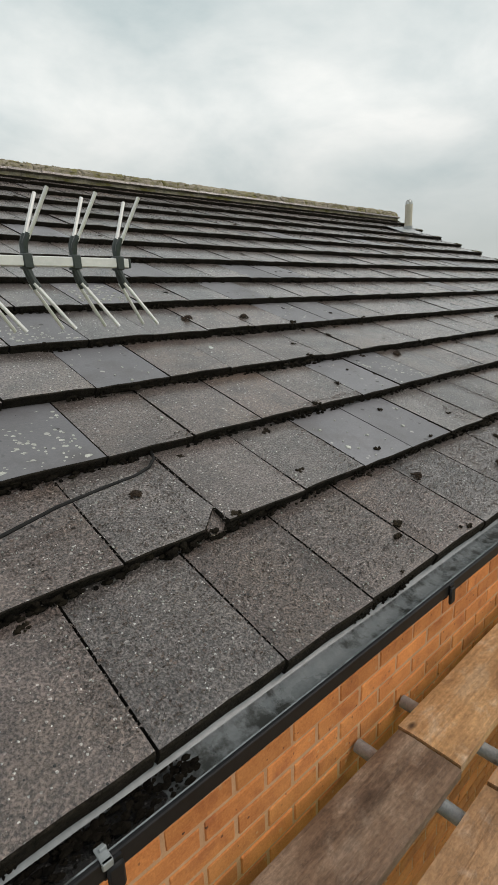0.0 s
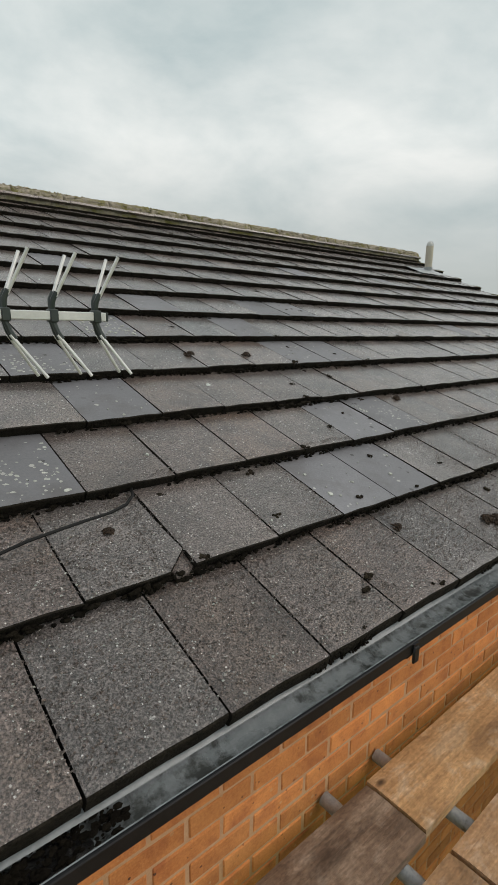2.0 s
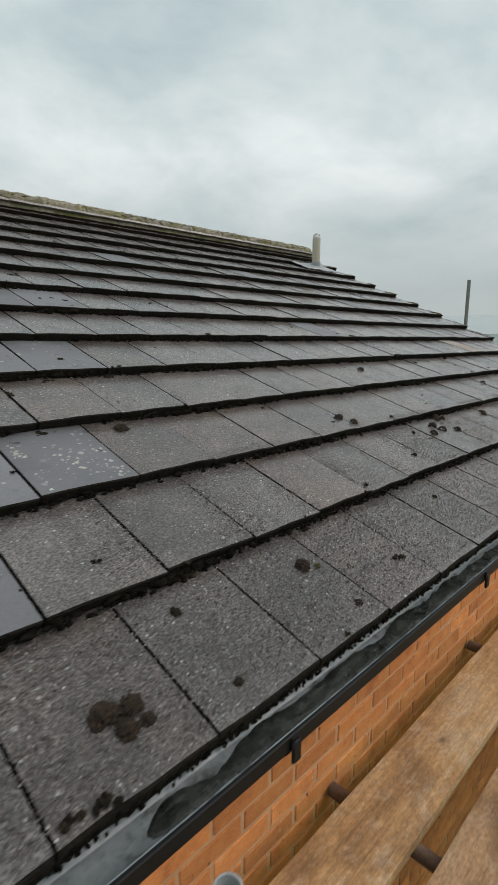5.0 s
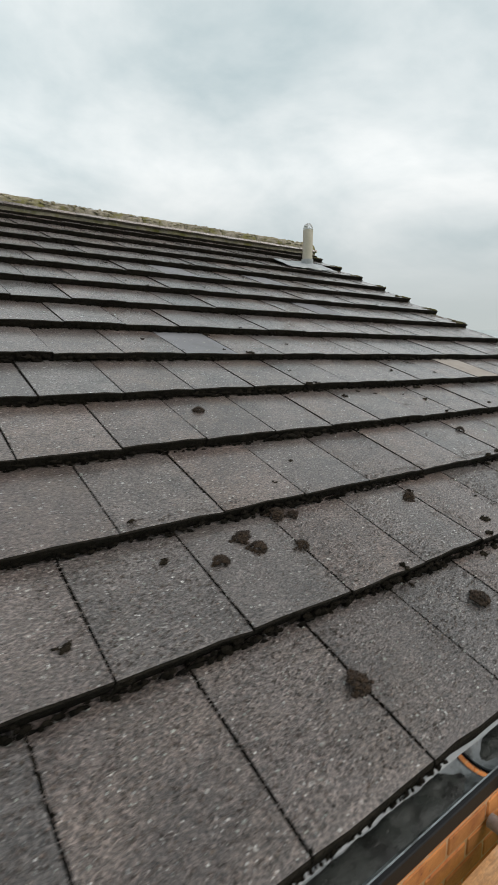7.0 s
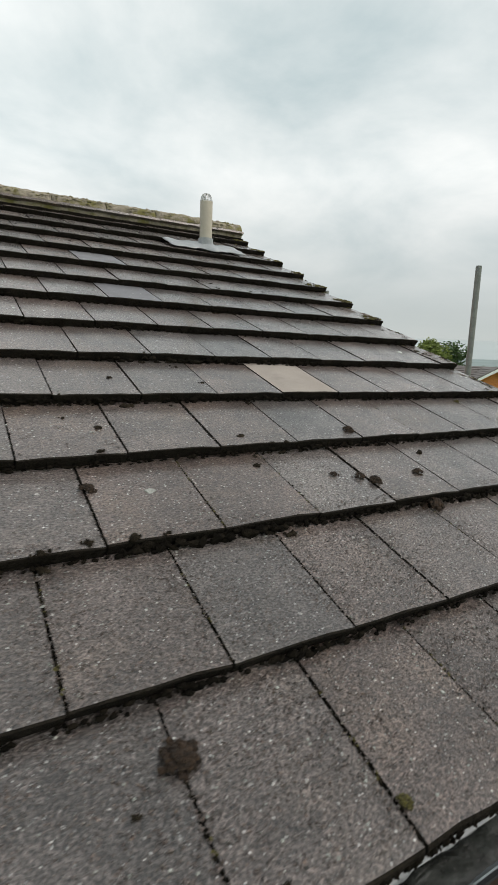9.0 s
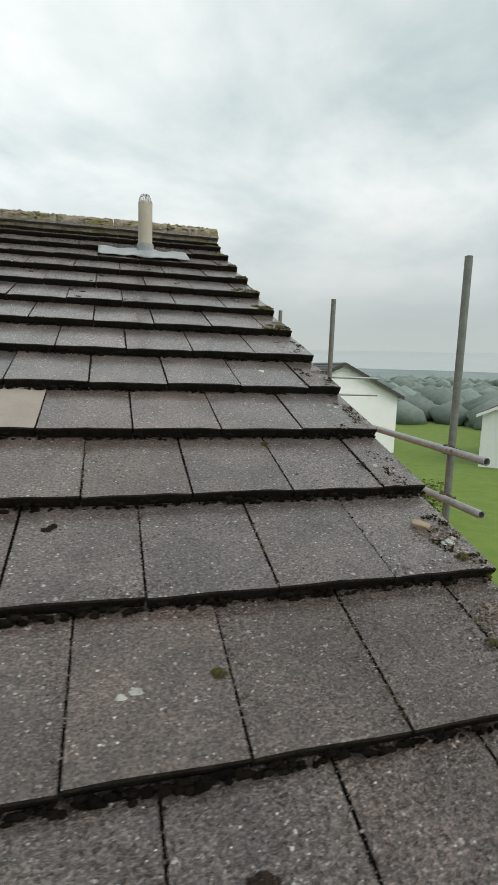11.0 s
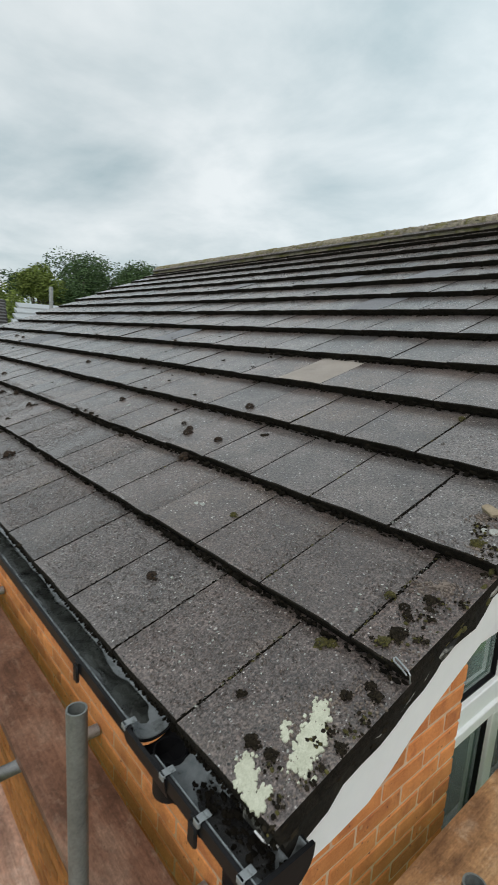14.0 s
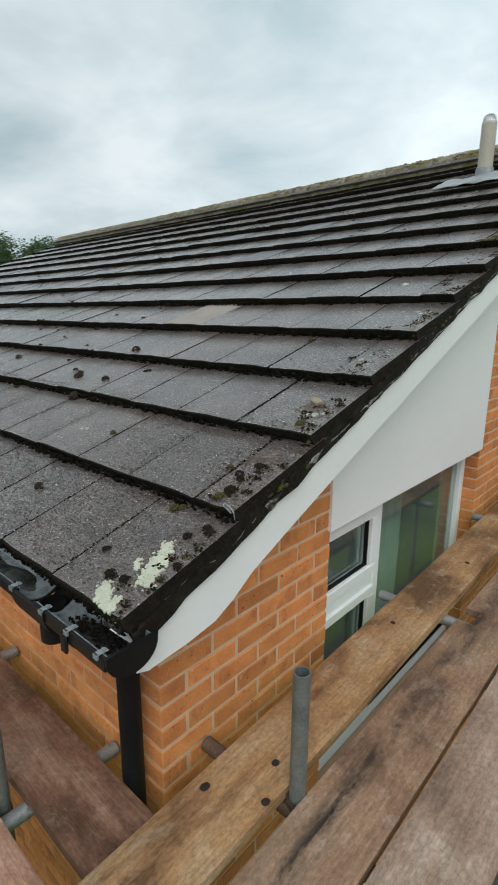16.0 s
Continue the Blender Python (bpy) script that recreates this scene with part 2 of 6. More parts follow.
JOINT = surface("brick_joint_mortar", (0.50, 0.275, 0.145), (0.66, 0.41, 0.24), scale=12, rough=0.95, grain=160, bump=0.6)
JOINT_PALE = surface("pale_joint_mortar", (0.60, 0.40, 0.25), (0.74, 0.535, 0.37), scale=12, rough=0.95, grain=160, bump=0.6)
WHITE = surface("white_plastic_board", (0.83, 0.845, 0.85), (0.89, 0.90, 0.905), scale=2, rough=0.35, grain=30, bump=0.03)
WHITE_RENDER = surface("white_painted_render", (0.84, 0.85, 0.86), (0.91, 0.915, 0.92), scale=1.5, rough=0.85, grain=20, bump=0.2)
BLACK = surface("black_plastic", (0.006, 0.006, 0.007), (0.014, 0.014, 0.015), scale=6, rough=0.42, grain=60, bump=0.05, spec=0.14)
# The grey stands for sky reflected in wet black plastic; dark patches are algae.
GUTTER_IN = surface("sky_sheen_gutter_inside", (0.15, 0.175, 0.185), (0.28, 0.305, 0.315), scale=7, rough=0.28, grain=50, bump=0.15,
                    patch=(0.060, 0.066, 0.064), patch_scale=15, patch_at=(0.50, 0.62), rough_var=0.12)
FELT = surface("grey_eaves_strip", (0.15, 0.168, 0.174), (0.26, 0.28, 0.288), scale=5, rough=0.35, grain=60, bump=0.08)
SLUDGE = surface("wet_black_silt", (0.006, 0.006, 0.006), (0.022, 0.021, 0.020), scale=25, rough=0.3, grain=160, bump=1.0)
STEEL = surface("galvanised_steel", (0.25, 0.268, 0.275), (0.45, 0.468, 0.475), scale=18, rough=0.5, grain=110, bump=0.12, metal=0.55,
                patch=(0.13, 0.115, 0.10), patch_scale=16, patch_at=(0.60, 0.70))
RUST = surface("rusty_fitting", (0.045, 0.030, 0.022), (0.13, 0.095, 0.07), scale=30, rough=0.8, grain=120, bump=0.5, metal=0.3)
ALU = surface("dull_aluminium", (0.55, 0.55, 0.55), (0.68, 0.68, 0.67), scale=12, rough=0.42, grain=80, bump=0.04, metal=0.35)
CLAMP = surface("dark_green_plastic", (0.012, 0.020, 0.019), (0.032, 0.042, 0.040), scale=14, rough=0.5, grain=80, bump=0.05)
PIPE = surface("buff_plastic_pipe", (0.40, 0.36, 0.29), (0.50, 0.455, 0.375), scale=6, rough=0.55, grain=50, bump=0.08)
LEAD = surface("dull_lead_sheet", (0.22, 0.235, 0.245), (0.40, 0.42, 0.43), scale=9, rough=0.5, grain=40, bump=0.2, metal=0.2)
CABLE = surface("black_cable_sheath", (0.008, 0.008, 0.008), (0.018, 0.018, 0.018), scale=20, spec=0.15, rough=0.6, grain=60, bump=0.05)
STONE = surface("broken_buff_stone", (0.22, 0.17, 0.115), (0.36, 0.29, 0.20), scale=30, rough=0.9, grain=140, bump=0.6)


def timber(name, along, tones, worn, streak=None, stains=0.85):
    """Damp, worn softwood: blotches of several tones, fine grain along its length, knots, scuffs and dark stains."""
    mat = bpy.data.materials.new(name)
    mat.use_nodes = True
    n, l = mat.node_tree.nodes, mat.node_tree.links
    bsdf = n["Principled BSDF"]
    geo = n.new("ShaderNodeNewGeometry")
    info = n.new("ShaderNodeObjectInfo")
    spread = n.new("ShaderNodeMath")
    spread.operation = "MULTIPLY"
    spread.inputs[1].default_value = 41.0
    l.new(info.outputs["Random"], spread.inputs[0])

    def texture(long, cross, scale, detail, rough, kind="ShaderNodeTexNoise"):
        vmap = n.new("ShaderNodeMapping")
        vmap.inputs["Scale"].default_value = (long, cross, cross) if along == "x" else (cross, long, cross)
        l.new(geo.outputs["Position"], vmap.inputs["Vector"])
        off = n.new("ShaderNodeVectorMath")
        off.operation = "ADD"
        l.new(vmap.outputs[0], off.inputs[0])
        l.new(spread.outputs[0], off.inputs[1])
        tex = n.new(kind)
        tex.inputs["Scale"].default_value = scale
        if kind == "ShaderNodeTexNoise":
            tex.inputs["Detail"].default_value, tex.inputs["Roughness"].default_value = detail, rough
            tex.inputs["Distortion"].default_value = 0.4
        l.new(off.outputs[0], tex.inputs["Vector"])
        return tex

    def steps(value, low, high, to_low=0.0, to_high=1.0):
        node = n.new("ShaderNodeMapRange")
        for key, x in zip(("From Min", "From Max", "To Min", "To Max"), (low, high, to_low, to_high)):
            node.inputs[key].default_value = x
        l.new(value, node.inputs["Value"])
        return node.outputs[0]

    def times(a, b):
        node = n.new("ShaderNodeMath")
        node.operation = "MULTIPLY"
        l.new(a, node.inputs[0])
        l.new(b, node.inputs[1])
        return node.outputs[0]

    def over(base, tint, amount):
        node = n.new("ShaderNodeMix")
        node.data_type = "RGBA"
        node.inputs[7].default_value = (*tint, 1)
        l.new(base, node.inputs[6])
        l.new(amount, node.inputs[0])
        return node.outputs[2]

    blotch = texture(1.0, 2.2, 2.4, 7, 0.62)
    ramp = n.new("ShaderNodeValToRGB")
    ramp.color_ramp.elements[0].position, ramp.color_ramp.elements[0].color = 0.385, (*tones[0], 1)
    ramp.color_ramp.elements[1].position, ramp.color_ramp.elements[1].color = 0.625, (*tones[-1], 1)
    for k, tone in enumerate(tones[1:-1]):
        ramp.color_ramp.elements.new(0.385 + 0.24 * (k + 1) / (len(tones) - 1)).color = (*tone, 1)
    l.new(blotch.outputs["Fac"], ramp.inputs[0])
    colour = ramp.outputs[0]
    scuff = texture(2.0, 3.0, 4.5, 8, 0.7)
    colour = over(colour, worn, steps(scuff.outputs["Fac"], 0.53, 0.70, 0.0, 0.58))
    grain = texture(1.6, 34.0, 2.2, 5, 0.65)
    fibre = texture(5.0, 60.0, 4.0, 3, 0.6)
    stain = texture(0.55, 3.4, 2.4, 7, 0.66)
    mask = steps(stain.outputs["Fac"], 0.55, 0.68, 0.0, stains)
    colour = over(colour, (0.028, 0.019, 0.014), mask)
    if streak:
        # one long blackened stain down the board
        sep = n.new("ShaderNodeSeparateXYZ")
        l.new(geo.outputs["Position"], sep.inputs[0])
        away = n.new("ShaderNodeMath")
        away.operation = "SUBTRACT"
        away.inputs[1].default_value = streak[0]
        l.new(sep.outputs[0], away.inputs[0])
        dist = n.new("ShaderNodeMath")
        dist.operation = "ABSOLUTE"
        l.new(away.outputs[0], dist.inputs[0])
        wide = steps(dist.outputs[0], 0.0, streak[1], 1.0, 0.0)
        loose = texture(1.3, 4.0, 3.0, 8, 0.7)
        colour = over(colour, (0.022, 0.017, 0.016), times(wide, steps(loose.outputs["Fac"], 0.40, 0.58)))
    knot = texture(2.6, 5.0, 1.0, 0, 0, "ShaderNodeTexVoronoi")
    pick = n.new("ShaderNodeSeparateColor")
    l.new(knot.outputs["Color"], pick.inputs[0])
    few = n.new("ShaderNodeMath")
    few.operation = "LESS_THAN"
    few.inputs[1].default_value = 0.45
    l.new(pick.outputs[0], few.inputs[0])
    halo = times(few.outputs[0], steps(knot.outputs["Distance"], 0.05, 0.24, 0.55, 0.0))
    colour = over(colour, tones[0], halo)
    core = times(few.outputs[0], steps(knot.outputs["Distance"], 0.05, 0.085, 0.85, 0.0))
    colour = over(colour, (0.030, 0.017, 0.010), core)
    pores = texture(9.0, 16.0, 6.0, 5, 0.7)
    for value, lo, hi in ((steps(pores.outputs["Fac"], 0.34, 0.64), 0.70, 1.14), (steps(grain.outputs["Fac"], 0.32, 0.66), 0.80, 1.15), (steps(fibre.outputs["Fac"], 0.3, 0.7), 0.88, 1.08), (info.outputs["Random"], 0.90, 1.14)):
        hsv = n.new("ShaderNodeHueSaturation")
        l.new(steps(value, 0.0, 1.0, lo, hi), hsv.inputs["Value"])
        l.new(colour, hsv.inputs["Color"])
        colour = hsv.outputs[0]
    l.new(colour, bsdf.inputs["Base Color"])
    l.new(steps(blotch.outputs["Fac"], 0.3, 0.7, 0.42, 0.82), bsdf.inputs["Roughness"])
    bsdf.inputs["Specular IOR Level"].default_value = 0.3
    bp = n.new("ShaderNodeBump")
    bp.inputs["Strength"].default_value, bp.inputs["Distance"].default_value = 0.8, 0.0035
    l.new(grain.outputs["Fac"], bp.inputs["Height"])
    l.new(bp.outputs[0], bsdf.inputs["Normal"])
    return mat


BOARD_X = timber("weathered_board_lengthways", "x", ((0.385, 0.221, 0.109), (0.531, 0.307, 0.142), (0.597, 0.363, 0.179), (0.623, 0.423, 0.247)), (0.72, 0.57, 0.41), None, 0.3)
BOARD_X_RED = timber("reddish_board_lengthways", "x", ((0.29, 0.168, 0.088), (0.43, 0.25, 0.128), (0.49, 0.30, 0.165), (0.52, 0.35, 0.21)), (0.58, 0.45, 0.34), None, 0.35)
BOARD_Y_DARK = timber("dark_board_crossways", "y", ((0.045, 0.026, 0.017), (0.13, 0.075, 0.050), (0.17, 0.105, 0.070), (0.24, 0.165, 0.12)), (0.32, 0.24, 0.185))
BOARD_X_DARK = timber("dark_board_lengthways", "x", ((0.108, 0.071, 0.048), (0.175, 0.113, 0.075), (0.241, 0.161, 0.109), (0.36, 0.263, 0.189)), (0.42, 0.33, 0.26), None, 0.6)
BOARD_X_BROWN = timber("wet_brown_board_lengthways", "x", ((0.10, 0.052, 0.034), (0.17, 0.088, 0.056), (0.225, 0.12, 0.077), (0.29, 0.175, 0.12)), (0.38, 0.27, 0.20), None, 0.45)
BOARD_X_PINK = timber("pinkish_board_lengthways", "x", ((0.27, 0.152, 0.104), (0.38, 0.212, 0.145), (0.435, 0.255, 0.178), (0.47, 0.305, 0.225)), (0.54, 0.41, 0.33), None, 0.35)
BOARD_Y_PALE = timber("pale_board_crossways", "y", ((0.291, 0.213, 0.17), (0.375, 0.279, 0.224), (0.426, 0.328, 0.27), (0.471, 0.374, 0.316)), (0.58, 0.49, 0.43), None, 0.3)
BOARD_Y = timber("wet_board_crossways", "y", ((0.25, 0.165, 0.12), (0.35, 0.235, 0.17), (0.40, 0.28, 0.208), (0.45, 0.33, 0.255)), (0.57, 0.46, 0.38), None, 0.35)
BOARD_Y_RED = timber("reddish_board_crossways", "y", ((0.27, 0.152, 0.09), (0.38, 0.205, 0.118), (0.43, 0.245, 0.143), (0.46, 0.29, 0.19)), (0.52, 0.39, 0.30), None, 0.35)
BOARD_Y_STAINED = timber("stained_board_crossways", "y", ((0.175, 0.103, 0.066), (0.275, 0.16, 0.10), (0.335, 0.205, 0.127), (0.36, 0.24, 0.16)), (0.47, 0.355, 0.28), (0.245, 0.055), 0.35)
BOARD_Y_WARM = timber("honey_board_crossways", "y", ((0.165, 0.088, 0.042), (0.31, 0.168, 0.080), (0.42, 0.235, 0.108), (0.48, 0.305, 0.16)), (0.56, 0.43, 0.30), None, 0.35)
LICHEN_TAN = surface("tan_lichen_film", (0.13, 0.102, 0.083), (0.27, 0.215, 0.178), scale=50, rough=0.95, grain=260, bump=0.8)
YELLOW = surface("yellow_plastic", (0.62, 0.47, 0.015), (0.72, 0.56, 0.03), scale=8, rough=0.4, grain=50, bump=0.05)
BAG = surface("black_sheet_plastic", (0.008, 0.008, 0.009), (0.02, 0.02, 0.022), scale=10, rough=0.22, grain=50, bump=0.5)


# ---------------------------------------------------------------- helpers for building
def part(name, bm, material, parent=None, label=""):
    """Links a bmesh as one mesh object, under a thing or a part of it."""
    me = bpy.data.meshes.new(name)
    bm.normal_update()
    bm.to_mesh(me)
    bm.free()
    me.materials.append(material)
    ob = new(name, me)
    if parent:
        ob.parent = parent
    return tagged(ob, label)


def raw(name, verts, faces, material, parent=None, label=""):
    me = bpy.data.meshes.new(name)
    me.from_pydata([tuple(v) for v in verts], [], faces)
    me.materials.append(material)
    me.update()
    ob = new(name, me)
    if parent:
        ob.parent = parent
    return tagged(ob, label)


def empty(name, label="", category="", group="", kind="", at=(0, 0, 0)):
    ob = new(name)
    ob.location = at
    ob.empty_display_size = 0.1
    return tagged(ob, label, category, group, kind)


def smooth(ob, angle=40):
    for p in ob.data.polygons:
        p.use_smooth = True
    ob.data.set_sharp_from_angle(angle=radians(angle))
    return ob


def box(lo, hi, bevel=0.0, bm=None, segments=1):
    own = bmesh.new()
    made = bmesh.ops.create_cube(own, size=1.0)["verts"]
    for v in made:
        v.co = Vector([lo[i] + (v.co[i] + 0.5) * (hi[i] - lo[i]) for i in range(3)])
    if bevel:
        bmesh.ops.bevel(own, geom=own.edges[:], offset=bevel, segments=segments, affect="EDGES", profile=0.6)
    if bm is None:
        return own
    join(bm, own)
    return bm


def join(bm, other, matrix=None):
    if matrix is not None:
        bmesh.ops.transform(other, matrix=matrix, verts=other.verts[:])
    me = bpy.data.meshes.new("scratch")
    other.to_mesh(me)
    other.free()
    bm.from_mesh(me)
    bpy.data.meshes.remove(me)


def tube(a, b, radius, sides=16, hollow=0.0, bm=None, cap=True):
    """A tube from a to b; hollow is the wall's thickness, which leaves the ends open."""
    own = bmesh.new()
    a, b = Vector(a), Vector(b)
    axis = (b - a).normalized()
    q = axis.to_track_quat("Z", "Y")
    rings = []
    radii = [(0, radius), (1, radius)]
    if hollow:
        radii += [(1, radius - hollow), (0, radius - hollow)]
    for end, r in radii:
        c = a if end == 0 else b
        rings.append([own.verts.new(c + q @ Vector((r * math.cos(2 * math.pi * i / sides), r * math.sin(2 * math.pi * i / sides), 0))) for i in range(sides)])
    pairs = [(0, 1)] + ([(1, 2), (2, 3), (3, 0)] if hollow else [])
    for p, s in pairs:
        for i in range(sides):
            own.faces.new((rings[p][i], rings[p][(i + 1) % sides], rings[s][(i + 1) % sides], rings[s][i]))
    if not hollow and cap:
        own.faces.new(rings[0][::-1])
        own.faces.new(rings[1])
    if bm is None:
        return own
    join(bm, own)
    return bm


def sweep(points, radius, sides=8):
    """A round cord along points."""
    own = bmesh.new()
    pts = [Vector(p) for p in points]
    rings = []
    for i, p in enumerate(pts):
        d = (pts[min(i + 1, len(pts) - 1)] - pts[max(i - 1, 0)]).normalized()
        q = d.to_track_quat("Z", "Y")
        rings.append([own.verts.new(p + q @ Vector((radius * math.cos(2 * math.pi * k / sides), radius * math.sin(2 * math.pi * k / sides), 0))) for k in range(sides)])
    for r0, r1 in zip(rings, rings[1:]):
        for k in range(sides):
            own.faces.new((r0[k], r0[(k + 1) % sides], r1[(k + 1) % sides], r1[k]))
    own.faces.new(rings[0][::-1])
    own.faces.new(rings[-1])
    return own


def prism(outline, x0, x1):
    """An outline in (y, z), drawn out along x."""
    own = bmesh.new()
    a = [own.verts.new((x0, y, z)) for y, z in outline]
    b = [own.verts.new((x1, y, z)) for y, z in outline]
    own.faces.new(a[::-1])
    own.faces.new(b)
    for i in range(len(a)):
        j = (i + 1) % len(a)
        own.faces.new((a[i], a[j], b[j], b[i]))
    bmesh.ops.recalc_face_normals(own, faces=own.faces[:])
    return own


rng = random.Random(11)

# ---------------------------------------------------------------- the roof's frame: x along the eaves, v up the slope, n out of it
PITCH = radians(23.3)
UP = Vector((0, math.cos(PITCH), math.sin(PITCH)))
OUT = Vector((0, -math.sin(PITCH), math.cos(PITCH)))
GAUGE, COVER, ROWS, NOSE = 0.3481, 0.29, 14, 0.037
RIDGE_Y, RIDGE_Z = 4.404, 1.998
FAR_K = -56
FAR_X = FAR_K * COVER / 2


def sag(x, v):
    """Lowers the roof a little towards the far end of its ridge, fitted to the camera's view."""
    return 0.012 * x * max(v, 0.0) ** 2 / 4.75 ** 2


def on_roof(x, v, n=0.0):
    p = UP * v + OUT * n
    return Vector((x, p.y, p.z + sag(x, v)))


def roof_pose(x, v, n=0.0, turn=0.0, tilt=0.0):
    m = Matrix(((1, 0, 0), (0, UP.y, OUT.y), (0, UP.z, OUT.z))).to_4x4()
    return Matrix.Translation(on_roof(x, v, n)) @ m @ pose(0, 0, 0, 0, tilt, turn)


WALL_Y, GABLE_X = 0.264, -0.245
GROUND_Z = -5.0
DECK_Z = -0.785

# ground
bm = bmesh.new()
steps = 26
grid = [[bm.verts.new(((i / steps - 0.5) * 5200, (j / steps - 0.5) * 5200, GROUND_Z - 0.00003 * max(0, math.hypot((i / steps - 0.5) * 5200, (j / steps - 0.5) * 5200) - 60) ** 1.0))
         for i in range(steps + 1)] for j in range(steps + 1)]
for j in range(steps):
    for i in range(steps):
        bm.faces.new((grid[j][i], grid[j][i + 1], grid[j + 1][i + 1], grid[j + 1][i]))
GRASS = surface("mown_lawn", (0.085, 0.145, 0.018), (0.16, 0.235, 0.036), scale=1.2, rough=0.95, grain=30, bump=0.6)
tagged(part("ground", bm, GRASS), "green lawns and gardens far below the scaffold", "ground", kind="structure")


# ---------------------------------------------------------------- walls of the house
def brick_mesh(name, length, seed):
    r = random.Random(seed)
    own = box((-length / 2, -0.05, -0.0325), (length / 2, 0.05, 0.0325), 0.004)
    for v in own.verts:
        v.co += Vector((r.uniform(-1, 1), r.uniform(-1, 1), r.uniform(-1, 1))) * 0.0012
    me = bpy.data.meshes.new(name)
    own.to_mesh(me)
    own.free()
    me.materials.append(BRICK)
    return me


STRETCHERS = [brick_mesh("brick", 0.215, s) for s in range(4)]
HALVES = [brick_mesh("brick", 0.1025, s + 9) for s in range(2)]
COURSE, PITCH_B = 0.0765, 0.2275


wall_front = tagged(part("wall_front", box((FAR_X + 0.3, WALL_Y + 0.0045, GROUND_Z - 0.3), (GABLE_X - 0.010, WALL_Y + 0.25, 0.02)), JOINT),
                    "orange brick front wall below the black gutter", "wall", kind="structure")
# the gable wall stands round its two window openings
GABLE_IN = GABLE_X - 0.25
WIN = (1.155, 2.965, -1.66, -0.255)
WIN2 = (5.85, 6.55, -1.6, -0.34)
bm = bmesh.new()


def gable_top(y):
    return min(y, 2 * RIDGE_Y - y) * math.tan(PITCH) - 0.10


edges_y = [WALL_Y + 0.004, WIN[0], WIN[1], RIDGE_Y - 0.2, WIN2[0], WIN2[1], 2 * RIDGE_Y - WALL_Y]
edges_y = sorted(set(edges_y + [RIDGE_Y]))
for y0, y1 in zip(edges_y, edges_y[1:]):
    hole = next((w for w in (WIN, WIN2) if w[0] <= (y0 + y1) / 2 <= w[1]), None)
    spans = [(GROUND_Z - 0.3, None)] if not hole else [(GROUND_Z - 0.3, hole[2]), (hole[3], None)]
    for z0, z1 in spans:
        top = [(y1, gable_top(y1)), (y0, gable_top(y0))] if z1 is None else [(y1, z1), (y0, z1)]
        join(bm, prism([(y0, z0), (y1, z0)] + top, GABLE_IN, GABLE_X - 0.004))
wall_gable = tagged(part("wall_gable", bm, JOINT_PALE), "orange brick gable wall with white cladding over the window", "wall", kind="structure")
wall_rear = tagged(part("wall_rear", box((FAR_X + 0.3, 2 * RIDGE_Y - WALL_Y - 0.25, GROUND_Z - 0.3), (GABLE_IN - 0.002, 2 * RIDGE_Y - WALL_Y, 0.02)), BRICK_FAR),
                   "plain orange brick rear wall", "wall", kind="structure")
wall_far = tagged(part("wall_far_gable", prism([(WALL_Y + 0.252, GROUND_Z - 0.3), (2 * RIDGE_Y - WALL_Y - 0.252, GROUND_Z - 0.3), (2 * RIDGE_Y - WALL_Y - 0.252, 0.0), (RIDGE_Y, RIDGE_Z - 0.3), (WALL_Y + 0.252, 0.0)],
                                             FAR_X + 0.3, FAR_X + 0.55), BRICK_FAR), "plain orange brick far gable wall", "wall", kind="structure")

# ---------------------------------------------------------------- roof: deck, tiles, ridge
roof = empty("roof", "pitched roof of worn dark concrete tiles with moss and lichen", "roof", kind="structure")
bm = bmesh.new()
for side in (0, 1):
    quad = []
    for x in (FAR_X + 0.02, -0.03):
        for v in (0.03, 4.72):
            for n in (-0.10, -0.075):
                p = on_roof(x, v, n)
                quad.append(bm.verts.new((p.x, p.y if not side else 2 * RIDGE_Y - p.y, p.z)))
    a = quad
    for f in ((0, 1, 3, 2), (4, 6, 7, 5), (0, 4, 5, 1), (2, 3, 7, 6), (0, 2, 6, 4), (1, 5, 7, 3)):
        bm.faces.new([a[i] for i in f])
bmesh.ops.recalc_face_normals(bm, faces=bm.faces[:])
part("roof_deck", bm, BOARD_X_DARK, roof, "dark roof boarding under the tiles")


def tile_geometry(width, seed, chip=0.0, plumb=False):
    """One flat interlocking tile: nose at v = 0, head tucked under the next course."""
    r = random.Random(seed)
    fall = NOSE / GAUGE
    length = 0.405
    stations = 5
    profile = [(0.019, -0.043), (0.011, -0.039), (0.002, -0.011), (0.001, -0.003), (0.0045, 0.0), (0.17, None), (length, None), (length, -0.022)]
    if plumb:
        profile[:3] = [(0.010, -0.045), (0.000, -0.041), (-0.001, -0.011)]
    verts, faces = [], []
    for i in range(stations):
        x = -width / 2 + width * i / (stations - 1)
        wobble = r.uniform(-0.0022, 0.0022)
        for j, (v, n) in enumerate(profile):
            top = -fall * v if n is None else n - (fall * length if j == 7 else 0)
            dn = r.uniform(-0.0012, 0.0012) if 2 <= j <= 5 else 0
            edge = -0.002 if i in (0, stations - 1) and 3 <= j <= 6 else 0
            cut = chip if chip and i == stations - 1 and j <= 4 else 0
            verts.append((x, v + (wobble if j < 5 else 0) + cut, top + dn + edge))
    m = len(profile)
    for i in range(stations - 1):
        for j in range(m):
            k = (j + 1) % m
            faces.append((i * m + j, (i + 1) * m + j, (i + 1) * m + k, i * m + k))
    faces.append(tuple(range(m)))
    faces.append(tuple((stations - 1) * m + j for j in reversed(range(m))))
    return verts, faces


